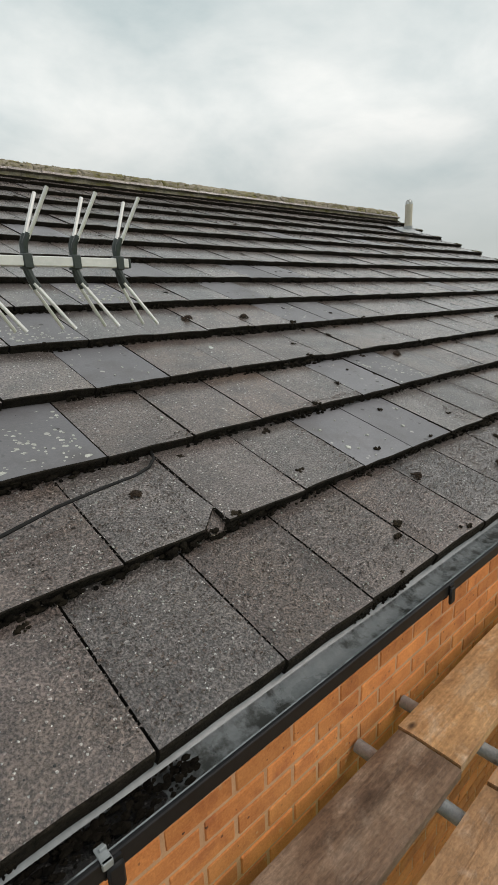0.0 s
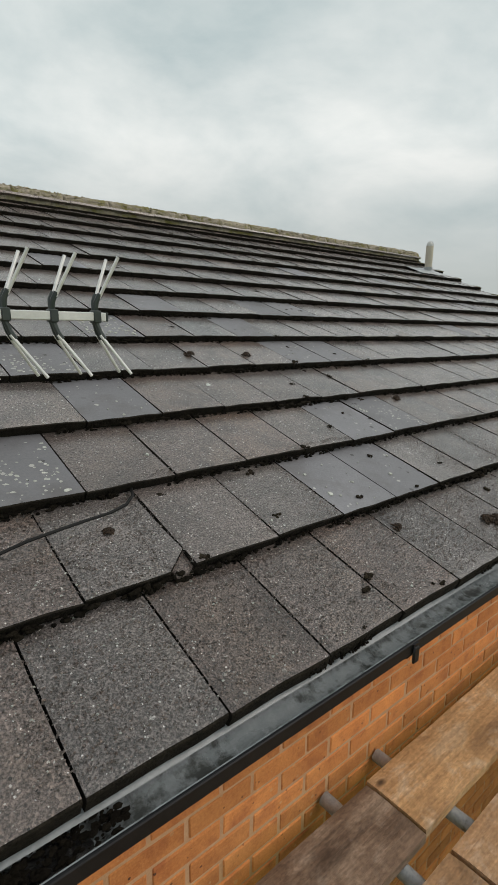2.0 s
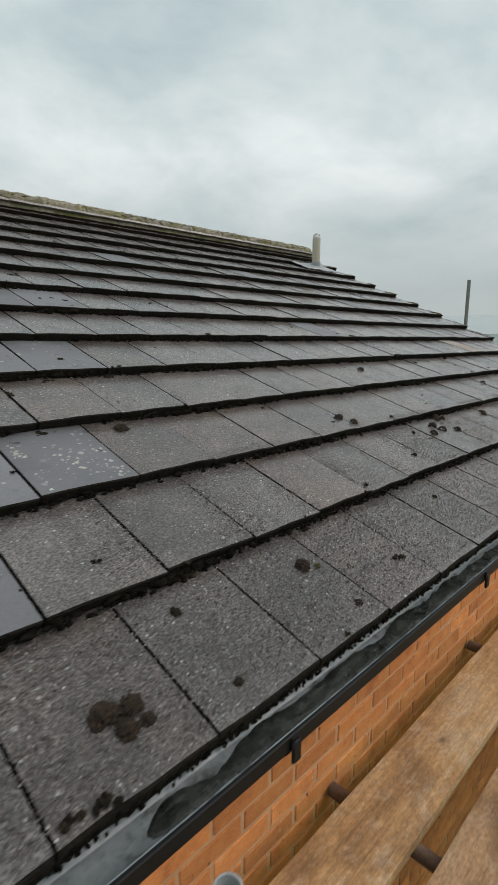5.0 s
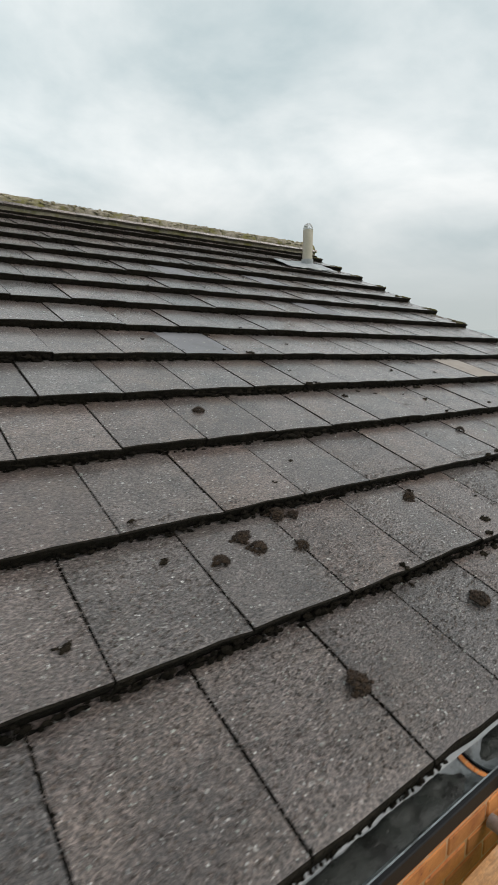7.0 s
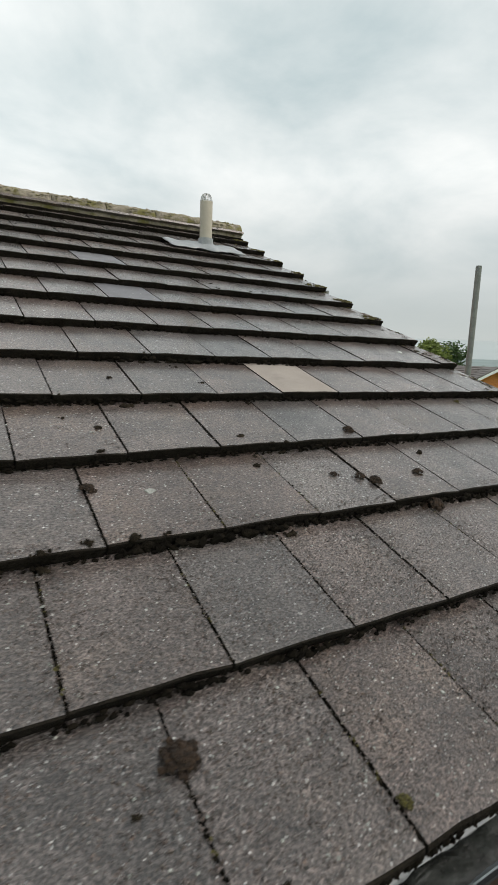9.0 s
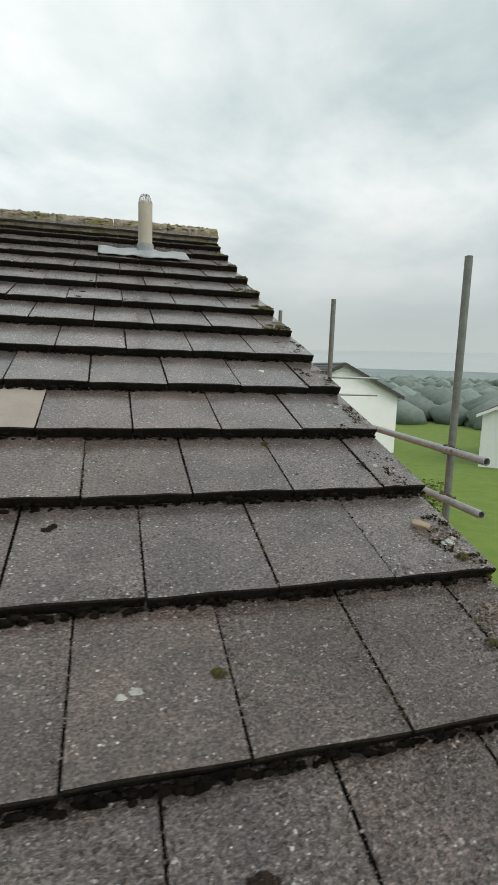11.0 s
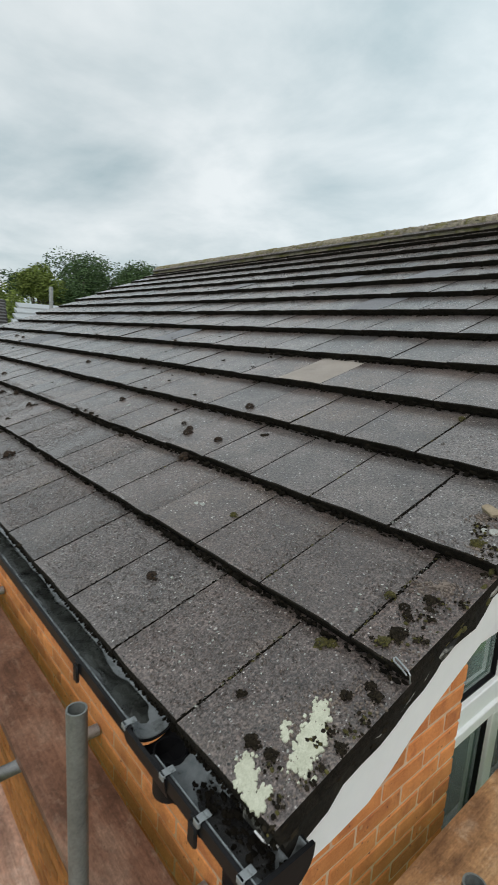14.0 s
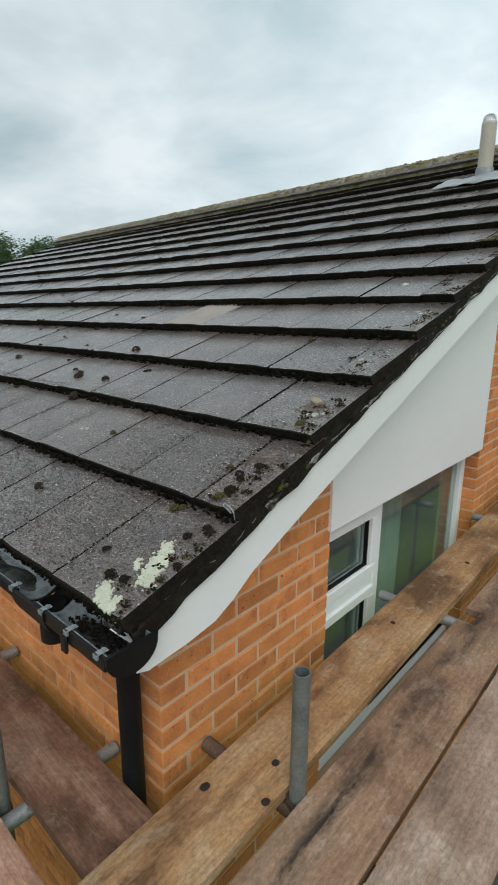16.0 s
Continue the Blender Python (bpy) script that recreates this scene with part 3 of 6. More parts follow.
def tile_mesh(width, seed, material, chip=0.0, plumb=False):
    verts, faces = tile_geometry(width, seed, chip, plumb)
    me = bpy.data.meshes.new("tile")
    me.from_pydata(verts, [], [f[::-1] for f in faces])
    me.materials.append(material)
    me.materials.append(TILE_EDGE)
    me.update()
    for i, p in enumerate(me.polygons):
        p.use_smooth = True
        # Noses and joint sides take the colour with shade painted in.
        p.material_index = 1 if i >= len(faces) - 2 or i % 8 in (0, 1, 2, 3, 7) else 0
    me.set_sharp_from_angle(angle=radians(25))
    return me


GAP = 0.006
FULL = [tile_mesh(COVER - GAP, s, TILE) for s in range(6)]
EAVES = [tile_mesh(COVER - GAP, s + 70, TILE, plumb=True) for s in range(4)]
HALF = [tile_mesh(COVER / 2 - GAP, s + 20, TILE) for s in range(3)]
SMOOTH = [tile_mesh(COVER - GAP, s + 40, TILE_SMOOTH) for s in range(3)]
PALE = tile_mesh(COVER - GAP, 60, TILE_PALE)
CHIPPED = tile_mesh(COVER - GAP, 61, TILE, chip=0.06)
# smooth worn replacements: (course, half-tile count of the right-hand edge)
SMOOTH_AT = {(1, -41), (1, -43), (2, -38), (2, -40), (2, -50), (3, -47), (4, -48), (4, -38), (4, -36), (5, -39), (5, -45), (6, -34), (6, -36), (6, -42),
             (7, -11), (8, -44), (9, -27), (9, -17), (9, -11), (5, -21)}
PALE_AT, CHIPPED_AT = {(4, -8)}, {(1, -49)}
JOINED_FROM = 10
tile_poses = []
far_v, far_f = [], []
for row in range(ROWS):
    k = 0 if row % 2 == 0 else 1
    right = k
    while right > FAR_K:
        first = right == 1
        width = COVER if not first else COVER / 2
        mid = (right * COVER / 2 - COVER / 2) if not first else -COVER / 4
        name_k = right if not first else 0
        r = random.Random(row * 977 + right * 13)
        loose = 0.7 if row else 0.3
        m = roof_pose(mid, row * GAUGE + loose * r.uniform(-0.005, 0.005) - (0.012 if row == 0 else 0), loose * r.uniform(-0.003, 0.003), loose * r.uniform(-0.55, 0.55), loose * r.uniform(-0.5, 0.5))
        key = (row, name_k)
        if first:
            mesh = HALF[(row // 2) % 3]
        elif key in SMOOTH_AT:
            mesh = SMOOTH[r.randrange(3)]
        elif key in PALE_AT:
            mesh = PALE
        elif key in CHIPPED_AT:
            mesh = CHIPPED
        elif row == 0:
            mesh = EAVES[r.randrange(4)]
        else:
            mesh = FULL[r.randrange(6)]
        if row < JOINED_FROM or mesh in SMOOTH:
            tile_poses.append((mesh, m))
        else:
            verts, faces = tile_geometry(width - GAP, r.randrange(6))
            base = len(far_v)
            far_v += [m @ Vector(v) for v in verts]
            far_f += [tuple(base + i for i in f[::-1]) for f in faces]
        right -= 2 if not first else 2
# a short cut course bedded under the ridge
for c in range(28):
    r = random.Random(c + 400)
    m = roof_pose(-COVER * (c + 0.5), 4.640 + r.uniform(-0.005, 0.005), 0.010 + r.uniform(-0.003, 0.003), r.uniform(-0.5, 0.5)) @ Matrix.Diagonal((1, 0.33, 1, 1))
    verts, faces = tile_geometry(COVER - GAP, c % 6)
    base = len(far_v)
    far_v += [m @ Vector(v) for v in verts]
    far_f += [tuple(base + i for i in f[::-1]) for f in faces]
upper = raw("upper_tiles", far_v, far_f, TILE_FAR, roof, "upper courses of dark concrete tiles")
# Same shade-dark edge colour on the joined upper courses.
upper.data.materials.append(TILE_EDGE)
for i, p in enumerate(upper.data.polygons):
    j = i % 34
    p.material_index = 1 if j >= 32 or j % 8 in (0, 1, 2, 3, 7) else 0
tagged(upper, kind="stuff")
# the far slope, seen only at its edge
far_v, far_f = [], []
for row in range(ROWS):
    for c in range(0, 28):
        p = roof_pose(-COVER * (c + 0.5), row * GAUGE)
        verts, faces = tile_geometry(COVER - GAP, c % 6)
        base = len(far_v)
        for v in verts:
            w = p @ Vector(v)
            far_v.append((w.x, 2 * RIDGE_Y - w.y, w.z))
        far_f += [tuple(base + i for i in f) for f in faces]
tagged(raw("rear_slope_tiles", far_v, far_f, TILE_FAR, roof, "rear slope of dark concrete tiles"), kind="stuff")

# the lap of the next tile, laid bare by the broken corner
part("tile_lap", box((-0.05, -0.005, -0.03), (0.03, 0.10, -0.020), 0.002), TILE, roof).matrix_basis = roof_pose(-7.11, GAUGE)
# ridge tiles, bedded in mossy mortar
def ridge_mesh(seed, length):
    r = random.Random(seed)
    own = bmesh.new()
    rings = []
    sides = 15
    for i in range(13):
        x = -length / 2 + length * i / 12
        ring = []
        for layer, rad in ((0, 0.0), (1, -0.018)):
            for s in range(sides):
                a = math.pi * s / (sides - 1)
                y, z = -math.cos(a) * (0.112 + rad), math.sin(a) ** 0.8 * (0.098 + rad) - 0.098
                ring.append(own.verts.new((x, y + r.uniform(-1, 1) * 0.004, z + r.uniform(-1, 1) * 0.004 + 0.010 * noise.noise((x * 11, y * 14, seed * 5.0)))))
        rings.append(ring)
    for a, b in zip(rings, rings[1:]):
        for s in range(sides - 1):
            own.faces.new((a[s], b[s], b[s + 1], a[s + 1]))
            own.faces.new((a[sides + s + 1], b[sides + s + 1], b[sides + s], a[sides + s]))
        own.faces.new((a[0], a[sides], b[sides], b[0]))
        own.faces.new((a[sides - 1], b[sides - 1], b[2 * sides - 1], a[2 * sides - 1]))
    for ring in (rings[0], rings[-1]):
        for s in range(sides - 1):
            own.faces.new((ring[s], ring[s + 1], ring[sides + s + 1], ring[sides + s]))
    bmesh.ops.recalc_face_normals(own, faces=own.faces[:])
    me = bpy.data.meshes.new("ridge_tile")
    own.to_mesh(me)
    own.free()
    me.materials.append(RIDGE)
    for p in me.polygons:
        p.use_smooth = True
    return me


RIDGES = [ridge_mesh(s, 0.444) for s in range(4)]
for i in range(18):
    x = -0.225 - i * 0.45
    ob = new("ridge_tile", RIDGES[i % 4])
    ob.parent = roof
    ob.matrix_basis = pose(x, RIDGE_Y, RIDGE_Z + sag(x, 4.75) + rng.uniform(-0.006, 0.006), 0, rng.uniform(-0.8, 0.8) - 0.6, 0)
# mortar under the ridge tiles, uneven
bm = bmesh.new()
rows_m = []
for i in range(163):
    x = -0.01 - i * 0.05
    z = RIDGE_Z + sag(x, 4.75)
    w = 0.120 + 0.012 * noise.noise((x * 6, 0, 0))
    rows_m.append([bm.verts.new((x, RIDGE_Y + sy * w * f, z + h + 0.008 * noise.noise((x * 14, sy * 3.0, f))) ) for sy, f, h in
                   ((-1, 1.0, -0.145), (-1, 0.93, -0.088), (-1, 0.6, -0.06), (1, 0.6, -0.06), (1, 0.93, -0.088), (1, 1.0, -0.145))])
for a, b in zip(rows_m, rows_m[1:]):
    for s in range(5):
        bm.faces.new((a[s], a[s + 1], b[s + 1], b[s]))
    bm.faces.new((a[5], a[0], b[0], b[5]))
bm.faces.new(rows_m[0])
bm.faces.new(rows_m[-1][::-1])
bmesh.ops.recalc_face_normals(bm, faces=bm.faces[:])
part("ridge_mortar", bm, RIDGE, roof, "crumbling mortar bed grown over with moss")

def on_barge(y):
    """Height of the bargeboard's upper edge."""
    pts = [(-0.004, -0.048), (0.06, -0.046), (0.14, -0.034), (0.20, -0.016), (0.335, 0.018), (0.42, 0.056), (0.70, 0.176), (RIDGE_Y, RIDGE_Y * 0.4307 - 0.12)]
    for (y0, z0), (y1, z1) in zip(pts, pts[1:]):
        if y <= y1:
            return z0 + (z1 - z0) * (y - y0) / (y1 - y0)
    return pts[-1][1]


# mortar along the verge; the shade under the tile edges is in its colour
PALE_MORTAR = surface("pale_stained_mortar", (0.05, 0.047, 0.040), (0.60, 0.58, 0.53), scale=16, rough=0.95, grain=110, bump=1.0, patch=(0.016, 0.015, 0.012), patch_scale=14, patch_at=(0.44, 0.56))
for first, spans in ((True, range(9, 95)), (False, range(0, 10))):
    bm = bmesh.new()
    rows_m = []
    for i in spans:
        v = 0.0 + i * 0.05
        j = noise.noise((v * 9, 4.0, 0)) * 0.010
        rows_m.append([bm.verts.new(on_roof(x, v, n)) for x, n in ((-0.09, -0.046), (-0.014 + j, -0.046), (-0.008 + j * 1.4, -0.066), (-0.013 + j * 1.6, -0.112), (-0.09, -0.112))])
    for a, b in zip(rows_m, rows_m[1:]):
        for s in range(5):
            bm.faces.new((a[s], a[(s + 1) % 5], b[(s + 1) % 5], b[s]))
    bm.faces.new(rows_m[0])
    bm.faces.new(rows_m[-1][::-1])
    bmesh.ops.recalc_face_normals(bm, faces=bm.faces[:])
    part("verge_mortar", bm, MORTAR, roof, "dirty cracked mortar along the roof's edge, tile shade painted in")

# pale mortar squeezed out over the bargeboard, in broken lengths
bm = bmesh.new()
rows_m = []
for i in range(180):
    y = 0.0 + i * 0.024
    z = on_barge(y)
    j = noise.noise((y * 8, 14.0, 0)) + 0.6 * noise.noise((y * 33, 2.0, 0))
    h = max(-0.004, 0.016 + 0.016 * max(0.0, min(1.0, (1.1 - y) / 0.3)) + 0.016 * j)
    w = 0.006 * noise.noise((y * 21, 9.0, 0))
    rows_m.append([bm.verts.new((x, y, z + d)) for x, d in ((-0.085, 0.02), (-0.022, h + 0.006), (-0.009 + w, h), (-0.022 + w, -0.002), (-0.085, -0.003))])
for a, b in zip(rows_m, rows_m[1:]):
    for s in range(5):
        bm.faces.new((a[s], a[(s + 1) % 5], b[(s + 1) % 5], b[s]))
bm.faces.new(rows_m[0])
bm.faces.new(rows_m[-1][::-1])
bmesh.ops.recalc_face_normals(bm, faces=bm.faces[:])
part("mortar_fillet", bm, PALE_MORTAR, roof, "pale broken mortar fillet over the bargeboard")

# white bargeboards, soffit and cladding
def barge(side):
    top = [(y, on_barge(y)) for y in (-0.004, 0.06, 0.10, 0.14, 0.20, 0.27, 0.335, 0.38, 0.42, RIDGE_Y)]
    low = [(RIDGE_Y, RIDGE_Y * 0.4307 - 0.256), (0.84, 0.106), (0.56, -0.018), (0.43, -0.078), (0.36, -0.125), (0.29, -0.160), (0.20, -0.175), (0.075, -0.185), (0.045, -0.175), (0.06, -0.14), (0.072, -0.09), (0.03, -0.088)]
    pts = top + low
    if side:
        pts = [(2 * RIDGE_Y - y, z) for y, z in [(0.55, on_barge(0.55)), (RIDGE_Y, on_barge(RIDGE_Y))] + low[:3]]
    return prism(pts, -0.052, -0.030)


tagged(part("bargeboard", barge(0), WHITE), "white plastic bargeboard with green stains under the tiles", "bargeboard", kind="structure")
tagged(part("rear_bargeboard", barge(1), WHITE), "white plastic bargeboard of the rear slope", "bargeboard", kind="structure")
for side in (0, 1):
    low_y = 0.55 if side else 0.30
    low_z = -0.125 + (low_y - 0.30) * 0.4307
    pts = [(low_y, low_z), (RIDGE_Y - 0.02, RIDGE_Y * 0.4307 - 0.262), (RIDGE_Y - 0.02, RIDGE_Y * 0.4307 - 0.252), (low_y, low_z + 0.01)]
    pts = [(2 * RIDGE_Y - y if side else y, z) for y, z in pts]
    tagged(part("soffit", prism(pts, GABLE_X + 0.004, -0.053), BOARD_X_DARK if side else WHITE), "soffit board between gable wall and bargeboard", "soffit", kind="structure")
tagged(part("gable_cladding", prism([(WIN[0] - 0.012, WIN[3]), (WIN[1], WIN[3]), (WIN[1], gable_top(WIN[1]) - 0.02), (WIN[0] - 0.012, gable_top(WIN[0]) - 0.02)], GABLE_X - 0.008, GABLE_X + 0.012), WHITE),
       "smooth white cladding panel above the gable window", "cladding", kind="structure")

# ---------------------------------------------------------------- gutter
gutter = empty("gutter", "black plastic gutter, sky sheen painted grey inside, with leaf silt", "gutter", at=(-4, 0, -0.09))
GUT_Y, GUT_Z, GUT_R = 0.006, -0.062, 0.060


def gutter_section(x0, x1, material, r_out, r_in, squash=1.0, drop=0.0):
    own = bmesh.new()
    rings = []
    sides = 14
    for x in (x0, x1):
        ring = []
        for rad in (r_out, r_in):
            for s in range(sides + 1):
                a = math.pi * s / sides
                ring.append(own.verts.new((x, GUT_Y - math.cos(a) * rad, GUT_Z - drop - math.sin(a) ** 0.85 * rad * squash)))
        rings.append(ring)
    a, b = rings
    k = sides + 1
    for s in range(sides):
        own.faces.new((a[s], b[s], b[s + 1], a[s + 1]))
        own.faces.new((a[k + s + 1], b[k + s + 1], b[k + s], a[k + s]))
        own.faces.new((a[s], a[s + 1], a[k + s + 1], a[k + s]))
        own.faces.new((b[s + 1], b[s], b[k + s], b[k + s + 1]))
    own.faces.new((a[0], a[k], b[k], b[0]))
    own.faces.new((a[sides], b[sides], b[k + sides], a[k + sides]))
    bmesh.ops.recalc_face_normals(own, faces=own.faces[:])
    return own


def shift(ob, parent):
    ob.parent = parent
    ob.matrix_parent_inverse = Matrix.Translation(parent.location).inverted()
    return ob


LAPS = [(FAR_X - 0.2, -3.62), (-3.60, -0.385), (-0.30, 0.012)]
for x0, x1 in LAPS:
    shift(smooth(part("channel", gutter_section(x0, x1, BLACK, GUT_R, GUT_R - 0.0035, 0.95), BLACK)), gutter)
    lip = box((x0, GUT_Y - GUT_R - 0.005, GUT_Z - 0.030), (x1, GUT_Y - GUT_R + 0.004, GUT_Z + 0.003), 0.002)
    shift(part("lip", lip, BLACK, None, "thick black outer lip"), gutter)
    # Thin added layer that carries the painted sky reflection.
    shift(smooth(part("sheen_layer", gutter_section(x0 + 0.004, x1 - 0.004, GUTTER_IN, GUT_R - 0.0045, GUT_R - 0.0075, 0.95), GUTTER_IN, None, "inner face with sky sheen painted grey, stained with algae")), gutter)
# running outlet, deeper than the channel, and its clips
shift(smooth(part("outlet", gutter_section(-0.40, -0.235, BLACK, GUT_R + 0.010, GUT_R + 0.002, 1.25), BLACK, None, "black running outlet with a glossy inside")), gutter)
shift(smooth(part("outlet_spigot", tube((-0.327, GUT_Y, -0.20), (-0.327, GUT_Y, -0.10), 0.036, 20, 0.004), BLACK)), gutter)


def bracket(x, wide=0.022):
    own = gutter_section(x - wide / 2, x + wide / 2, BLACK, GUT_R + 0.010, GUT_R + 0.0015, 0.98)
    join(own, box((x - wide / 2, GUT_Y + GUT_R - 0.004, GUT_Z - 0.06), (x + wide / 2, GUT_Y + GUT_R + 0.012, GUT_Z + 0.004), 0.001))
    # front hook hanging under the lip
    join(own, box((x - 0.013, GUT_Y - GUT_R - 0.014, GUT_Z - 0.055), (x + 0.013, GUT_Y - GUT_R - 0.0055, GUT_Z - 0.008), 0.004))
    return own


def clip(x):
    own = box((x - 0.008, GUT_Y - GUT_R - 0.012, GUT_Z - 0.007), (x + 0.008, GUT_Y - GUT_R - 0.0055, GUT_Z + 0.006), 0.0015)
    join(own, box((x - 0.008, GUT_Y - GUT_R - 0.012, GUT_Z + 0.0035), (x + 0.008, GUT_Y - GUT_R + 0.018, GUT_Z + 0.006), 0.0012))
    join(own, box((x - 0.003, GUT_Y - GUT_R + 0.006, GUT_Z + 0.004), (x + 0.008, GUT_Y - GUT_R + 0.010, GUT_Z + 0.011), 0.001))
    return own


for x in (-7.65, -6.69, -5.66, -4.70, -3.62, -2.6, -1.56, -0.66, -0.14):
    shift(smooth(part("bracket", bracket(x), BLACK)), gutter)
for x in (-7.66, -0.40, -0.245, -0.13, -0.012):
    shift(part("clip", clip(x), FELT, None, "grey plastic clip"), gutter)
# stop end
own = bmesh.new()
pts = [(GUT_Y - math.cos(math.pi * s / 14) * (GUT_R + 0.005), GUT_Z - math.sin(math.pi * s / 14) ** 0.85 * (GUT_R + 0.005) * 0.98) for s in range(15)]
shift(part("stop_end", prism([(GUT_Y - GUT_R - 0.005, GUT_Z + 0.004)] + pts[1:-1] + [(GUT_Y + GUT_R + 0.005, GUT_Z + 0.004)], 0.010, 0.018), BLACK, None, "black end cap"), gutter)
own.free()
# silt lying in the channel
def silt(x0, x1, depth, seed):
    own = bmesh.new()
    rows_s = []
    n_x = max(6, int((x1 - x0) / 0.015))
    for i in range(n_x + 1):
        x = x0 + (x1 - x0) * i / n_x
        end = min(i, n_x - i) / 4
        h = depth * min(1, end) * (0.75 + 0.5 * noise.noise((x * 7, seed, 0)))
        z = GUT_Z - 0.052 + h
        half = math.sqrt(max(0.0002, (GUT_R - 0.009) ** 2 - (min(0, z - GUT_Z) / 0.95) ** 2))
        rows_s.append([own.verts.new((x, GUT_Y + half * (j / 3 - 1), z + 0.006 * noise.noise((x * 30, j * 2.3, seed)) * min(1, end) - (0.004 if j in (0, 6) else 0))) for j in range(7)])
    for a, b in zip(rows_s, rows_s[1:]):
        for j in range(6):
            own.faces.new((a[j], b[j], b[j + 1], a[j + 1]))
    return own


for x0, x1, d, s in ((-8.2, -7.52, 0.03, 1), (-0.232, 0.006, 0.02, 4)):
    shift(smooth(part("silt", silt(x0, x1, d, s), SLUDGE, None, "wet black silt lying in the channel"), 80), gutter)
ALGAE = surface("wet_grey_green_algae", (0.018, 0.021, 0.018), (0.075, 0.083, 0.076), scale=22, rough=0.28, grain=140, bump=0.8, patch=(0.014, 0.015, 0.013), patch_scale=12, patch_at=(0.48, 0.60))
for x0, x1, s in ((-5.95, -3.63, 6), (-3.59, -0.42, 7)):
    shift(smooth(part("algae_bed", silt(x0, x1, 0.016, s), ALGAE, None, "wet grey-green algae bed in the channel"), 80), gutter)
# smooth grey strip from under the tiles into the gutter
bm = bmesh.new()
rows_m = []
for i in range(41):
    x = FAR_X + 0.05 + (-0.42 - FAR_X - 0.05) * i / 40
    w = 0.003 * noise.noise((x * 3, 7, 0))
    rows_m.append([bm.verts.new((x, y, z + w)) for y, z in ((0.10, -0.012), (0.040, -0.041), (0.018, -0.058), (0.010, -0.064), (0.018, -0.064), (0.036, -0.046), (0.098, -0.017))])
for a, b in zip(rows_m, rows_m[1:]):
    for s in range(7):
        bm.faces.new((a[s], a[(s + 1) % 7], b[(s + 1) % 7], b[s]))
bmesh.ops.recalc_face_normals(bm, faces=bm.faces[:])
tagged(part("eaves_strip", bm, FELT), "smooth grey eaves strip tucked under the tiles", "eaves strip", kind="structure")
tagged(part("fascia", box((FAR_X + 0.1, 0.085, -0.17), (-0.042, 0.103, -0.03)), BLACK), "black fascia board behind the gutter", "fascia", kind="structure")
tagged(part("front_soffit", box((FAR_X + 0.1, 0.104, -0.17), (-0.042, WALL_Y + 0.011, -0.155)), BLACK), "dark soffit board under the eaves", "soffit", kind="structure")

# downpipe at the corner
downpipe = empty("downpipe", "black round plastic downpipe at the house corner", "downpipe", at=(-0.327, 0.211, -2))
shift(smooth(part("pipe", sweep([(-0.327, 0.02, -0.135), (-0.327, 0.06, -0.16), (-0.327, 0.15, -0.185), (-0.327, 0.203, -0.21), (-0.327, 0.211, -0.26), (-0.327, 0.211, -5.0)], 0.035, 20), BLACK)), downpipe)
shift(smooth(part("collar", tube((-0.327, 0.211, -1.30), (-0.327, 0.211, -1.20), 0.041, 20, 0.004), BLACK)), downpipe)


# ---------------------------------------------------------------- scaffold
def board_mesh(length, width, seed, along, material, notch=None):
    """A scaffold board 38 mm thick with worn edges, slight cup and banded ends; its middle at the origin, its top at z = 0."""
    r = random.Random(seed)
    own = bmesh.new()
    n_l, n_w = max(8, int(length / 0.12)), 4
    stations = [-length / 2 + length * i / n_l for i in range(n_l + 1)]
    if notch:
        stations = sorted([s for s in stations if not notch[0] - 0.01 < s < notch[1] + 0.01] + [notch[0], notch[0] + 0.001, notch[1] - 0.001, notch[1]])
        n_l = len(stations) - 1
    top, low = [], []
    bow = r.uniform(-0.004, 0.004)
    for i in range(n_l + 1):
        s = stations[i]
        rt, rl = [], []
        for j in range(n_w + 1):
            w = -width / 2 + width * j / n_w
            if notch and notch[0] < s < notch[1]:
                w = -width / 2 + notch[2] + (width - notch[2]) * j / n_w
            ew = 0.0025 * noise.noise((s * 5, w * 9, seed * 3.1)) if j in (0, n_w) else 0
            ez = 0.002 * noise.noise((s * 4, w * 11, seed * 1.7)) - (0.0035 if j in (0, n_w) else 0) + bow * (2 * s / length) ** 2
            p = (s, w + ew) if along == "x" else (w + ew, s)
            rt.append(own.verts.new((p[0], p[1], ez)))
            rl.append(own.verts.new((p[0], p[1], -0.038)))
        top.append(rt)
        low.append(rl)
    for i in range(n_l):
        for j in range(n_w):
            own.faces.new((top[i][j], top[i + 1][j], top[i + 1][j + 1], top[i][j + 1]))
            own.faces.new((low[i][j + 1], low[i + 1][j + 1], low[i + 1][j], low[i][j]))
        own.faces.new((top[i][0], low[i][0], low[i + 1][0], top[i + 1][0]))
        own.faces.new((top[i][n_w], top[i + 1][n_w], low[i + 1][n_w], low[i][n_w]))
    for i in (0, n_l):
        for j in range(n_w):
            own.faces.new((top[i][j], top[i][j + 1], low[i][j + 1], low[i][j]))
    bmesh.ops.recalc_face_normals(own, faces=own.faces[:])
    return own


def board(along, start, end, side, width, seed, material, label, z=DECK_Z, turn=0.0, notch=None):
    length = abs(end - start)
    mid = (start + end) / 2
    ob = smooth(part("scaffold_board", board_mesh(length, width, seed, along, material, notch), material), 30)
    ob.matrix_basis = pose(mid, side, z, 0, 0, turn) if along == "x" else pose(side, mid, z, 0, 0, turn)
    tagged(ob, label, "scaffold board", "scaffold boards of the platform")
    return ob


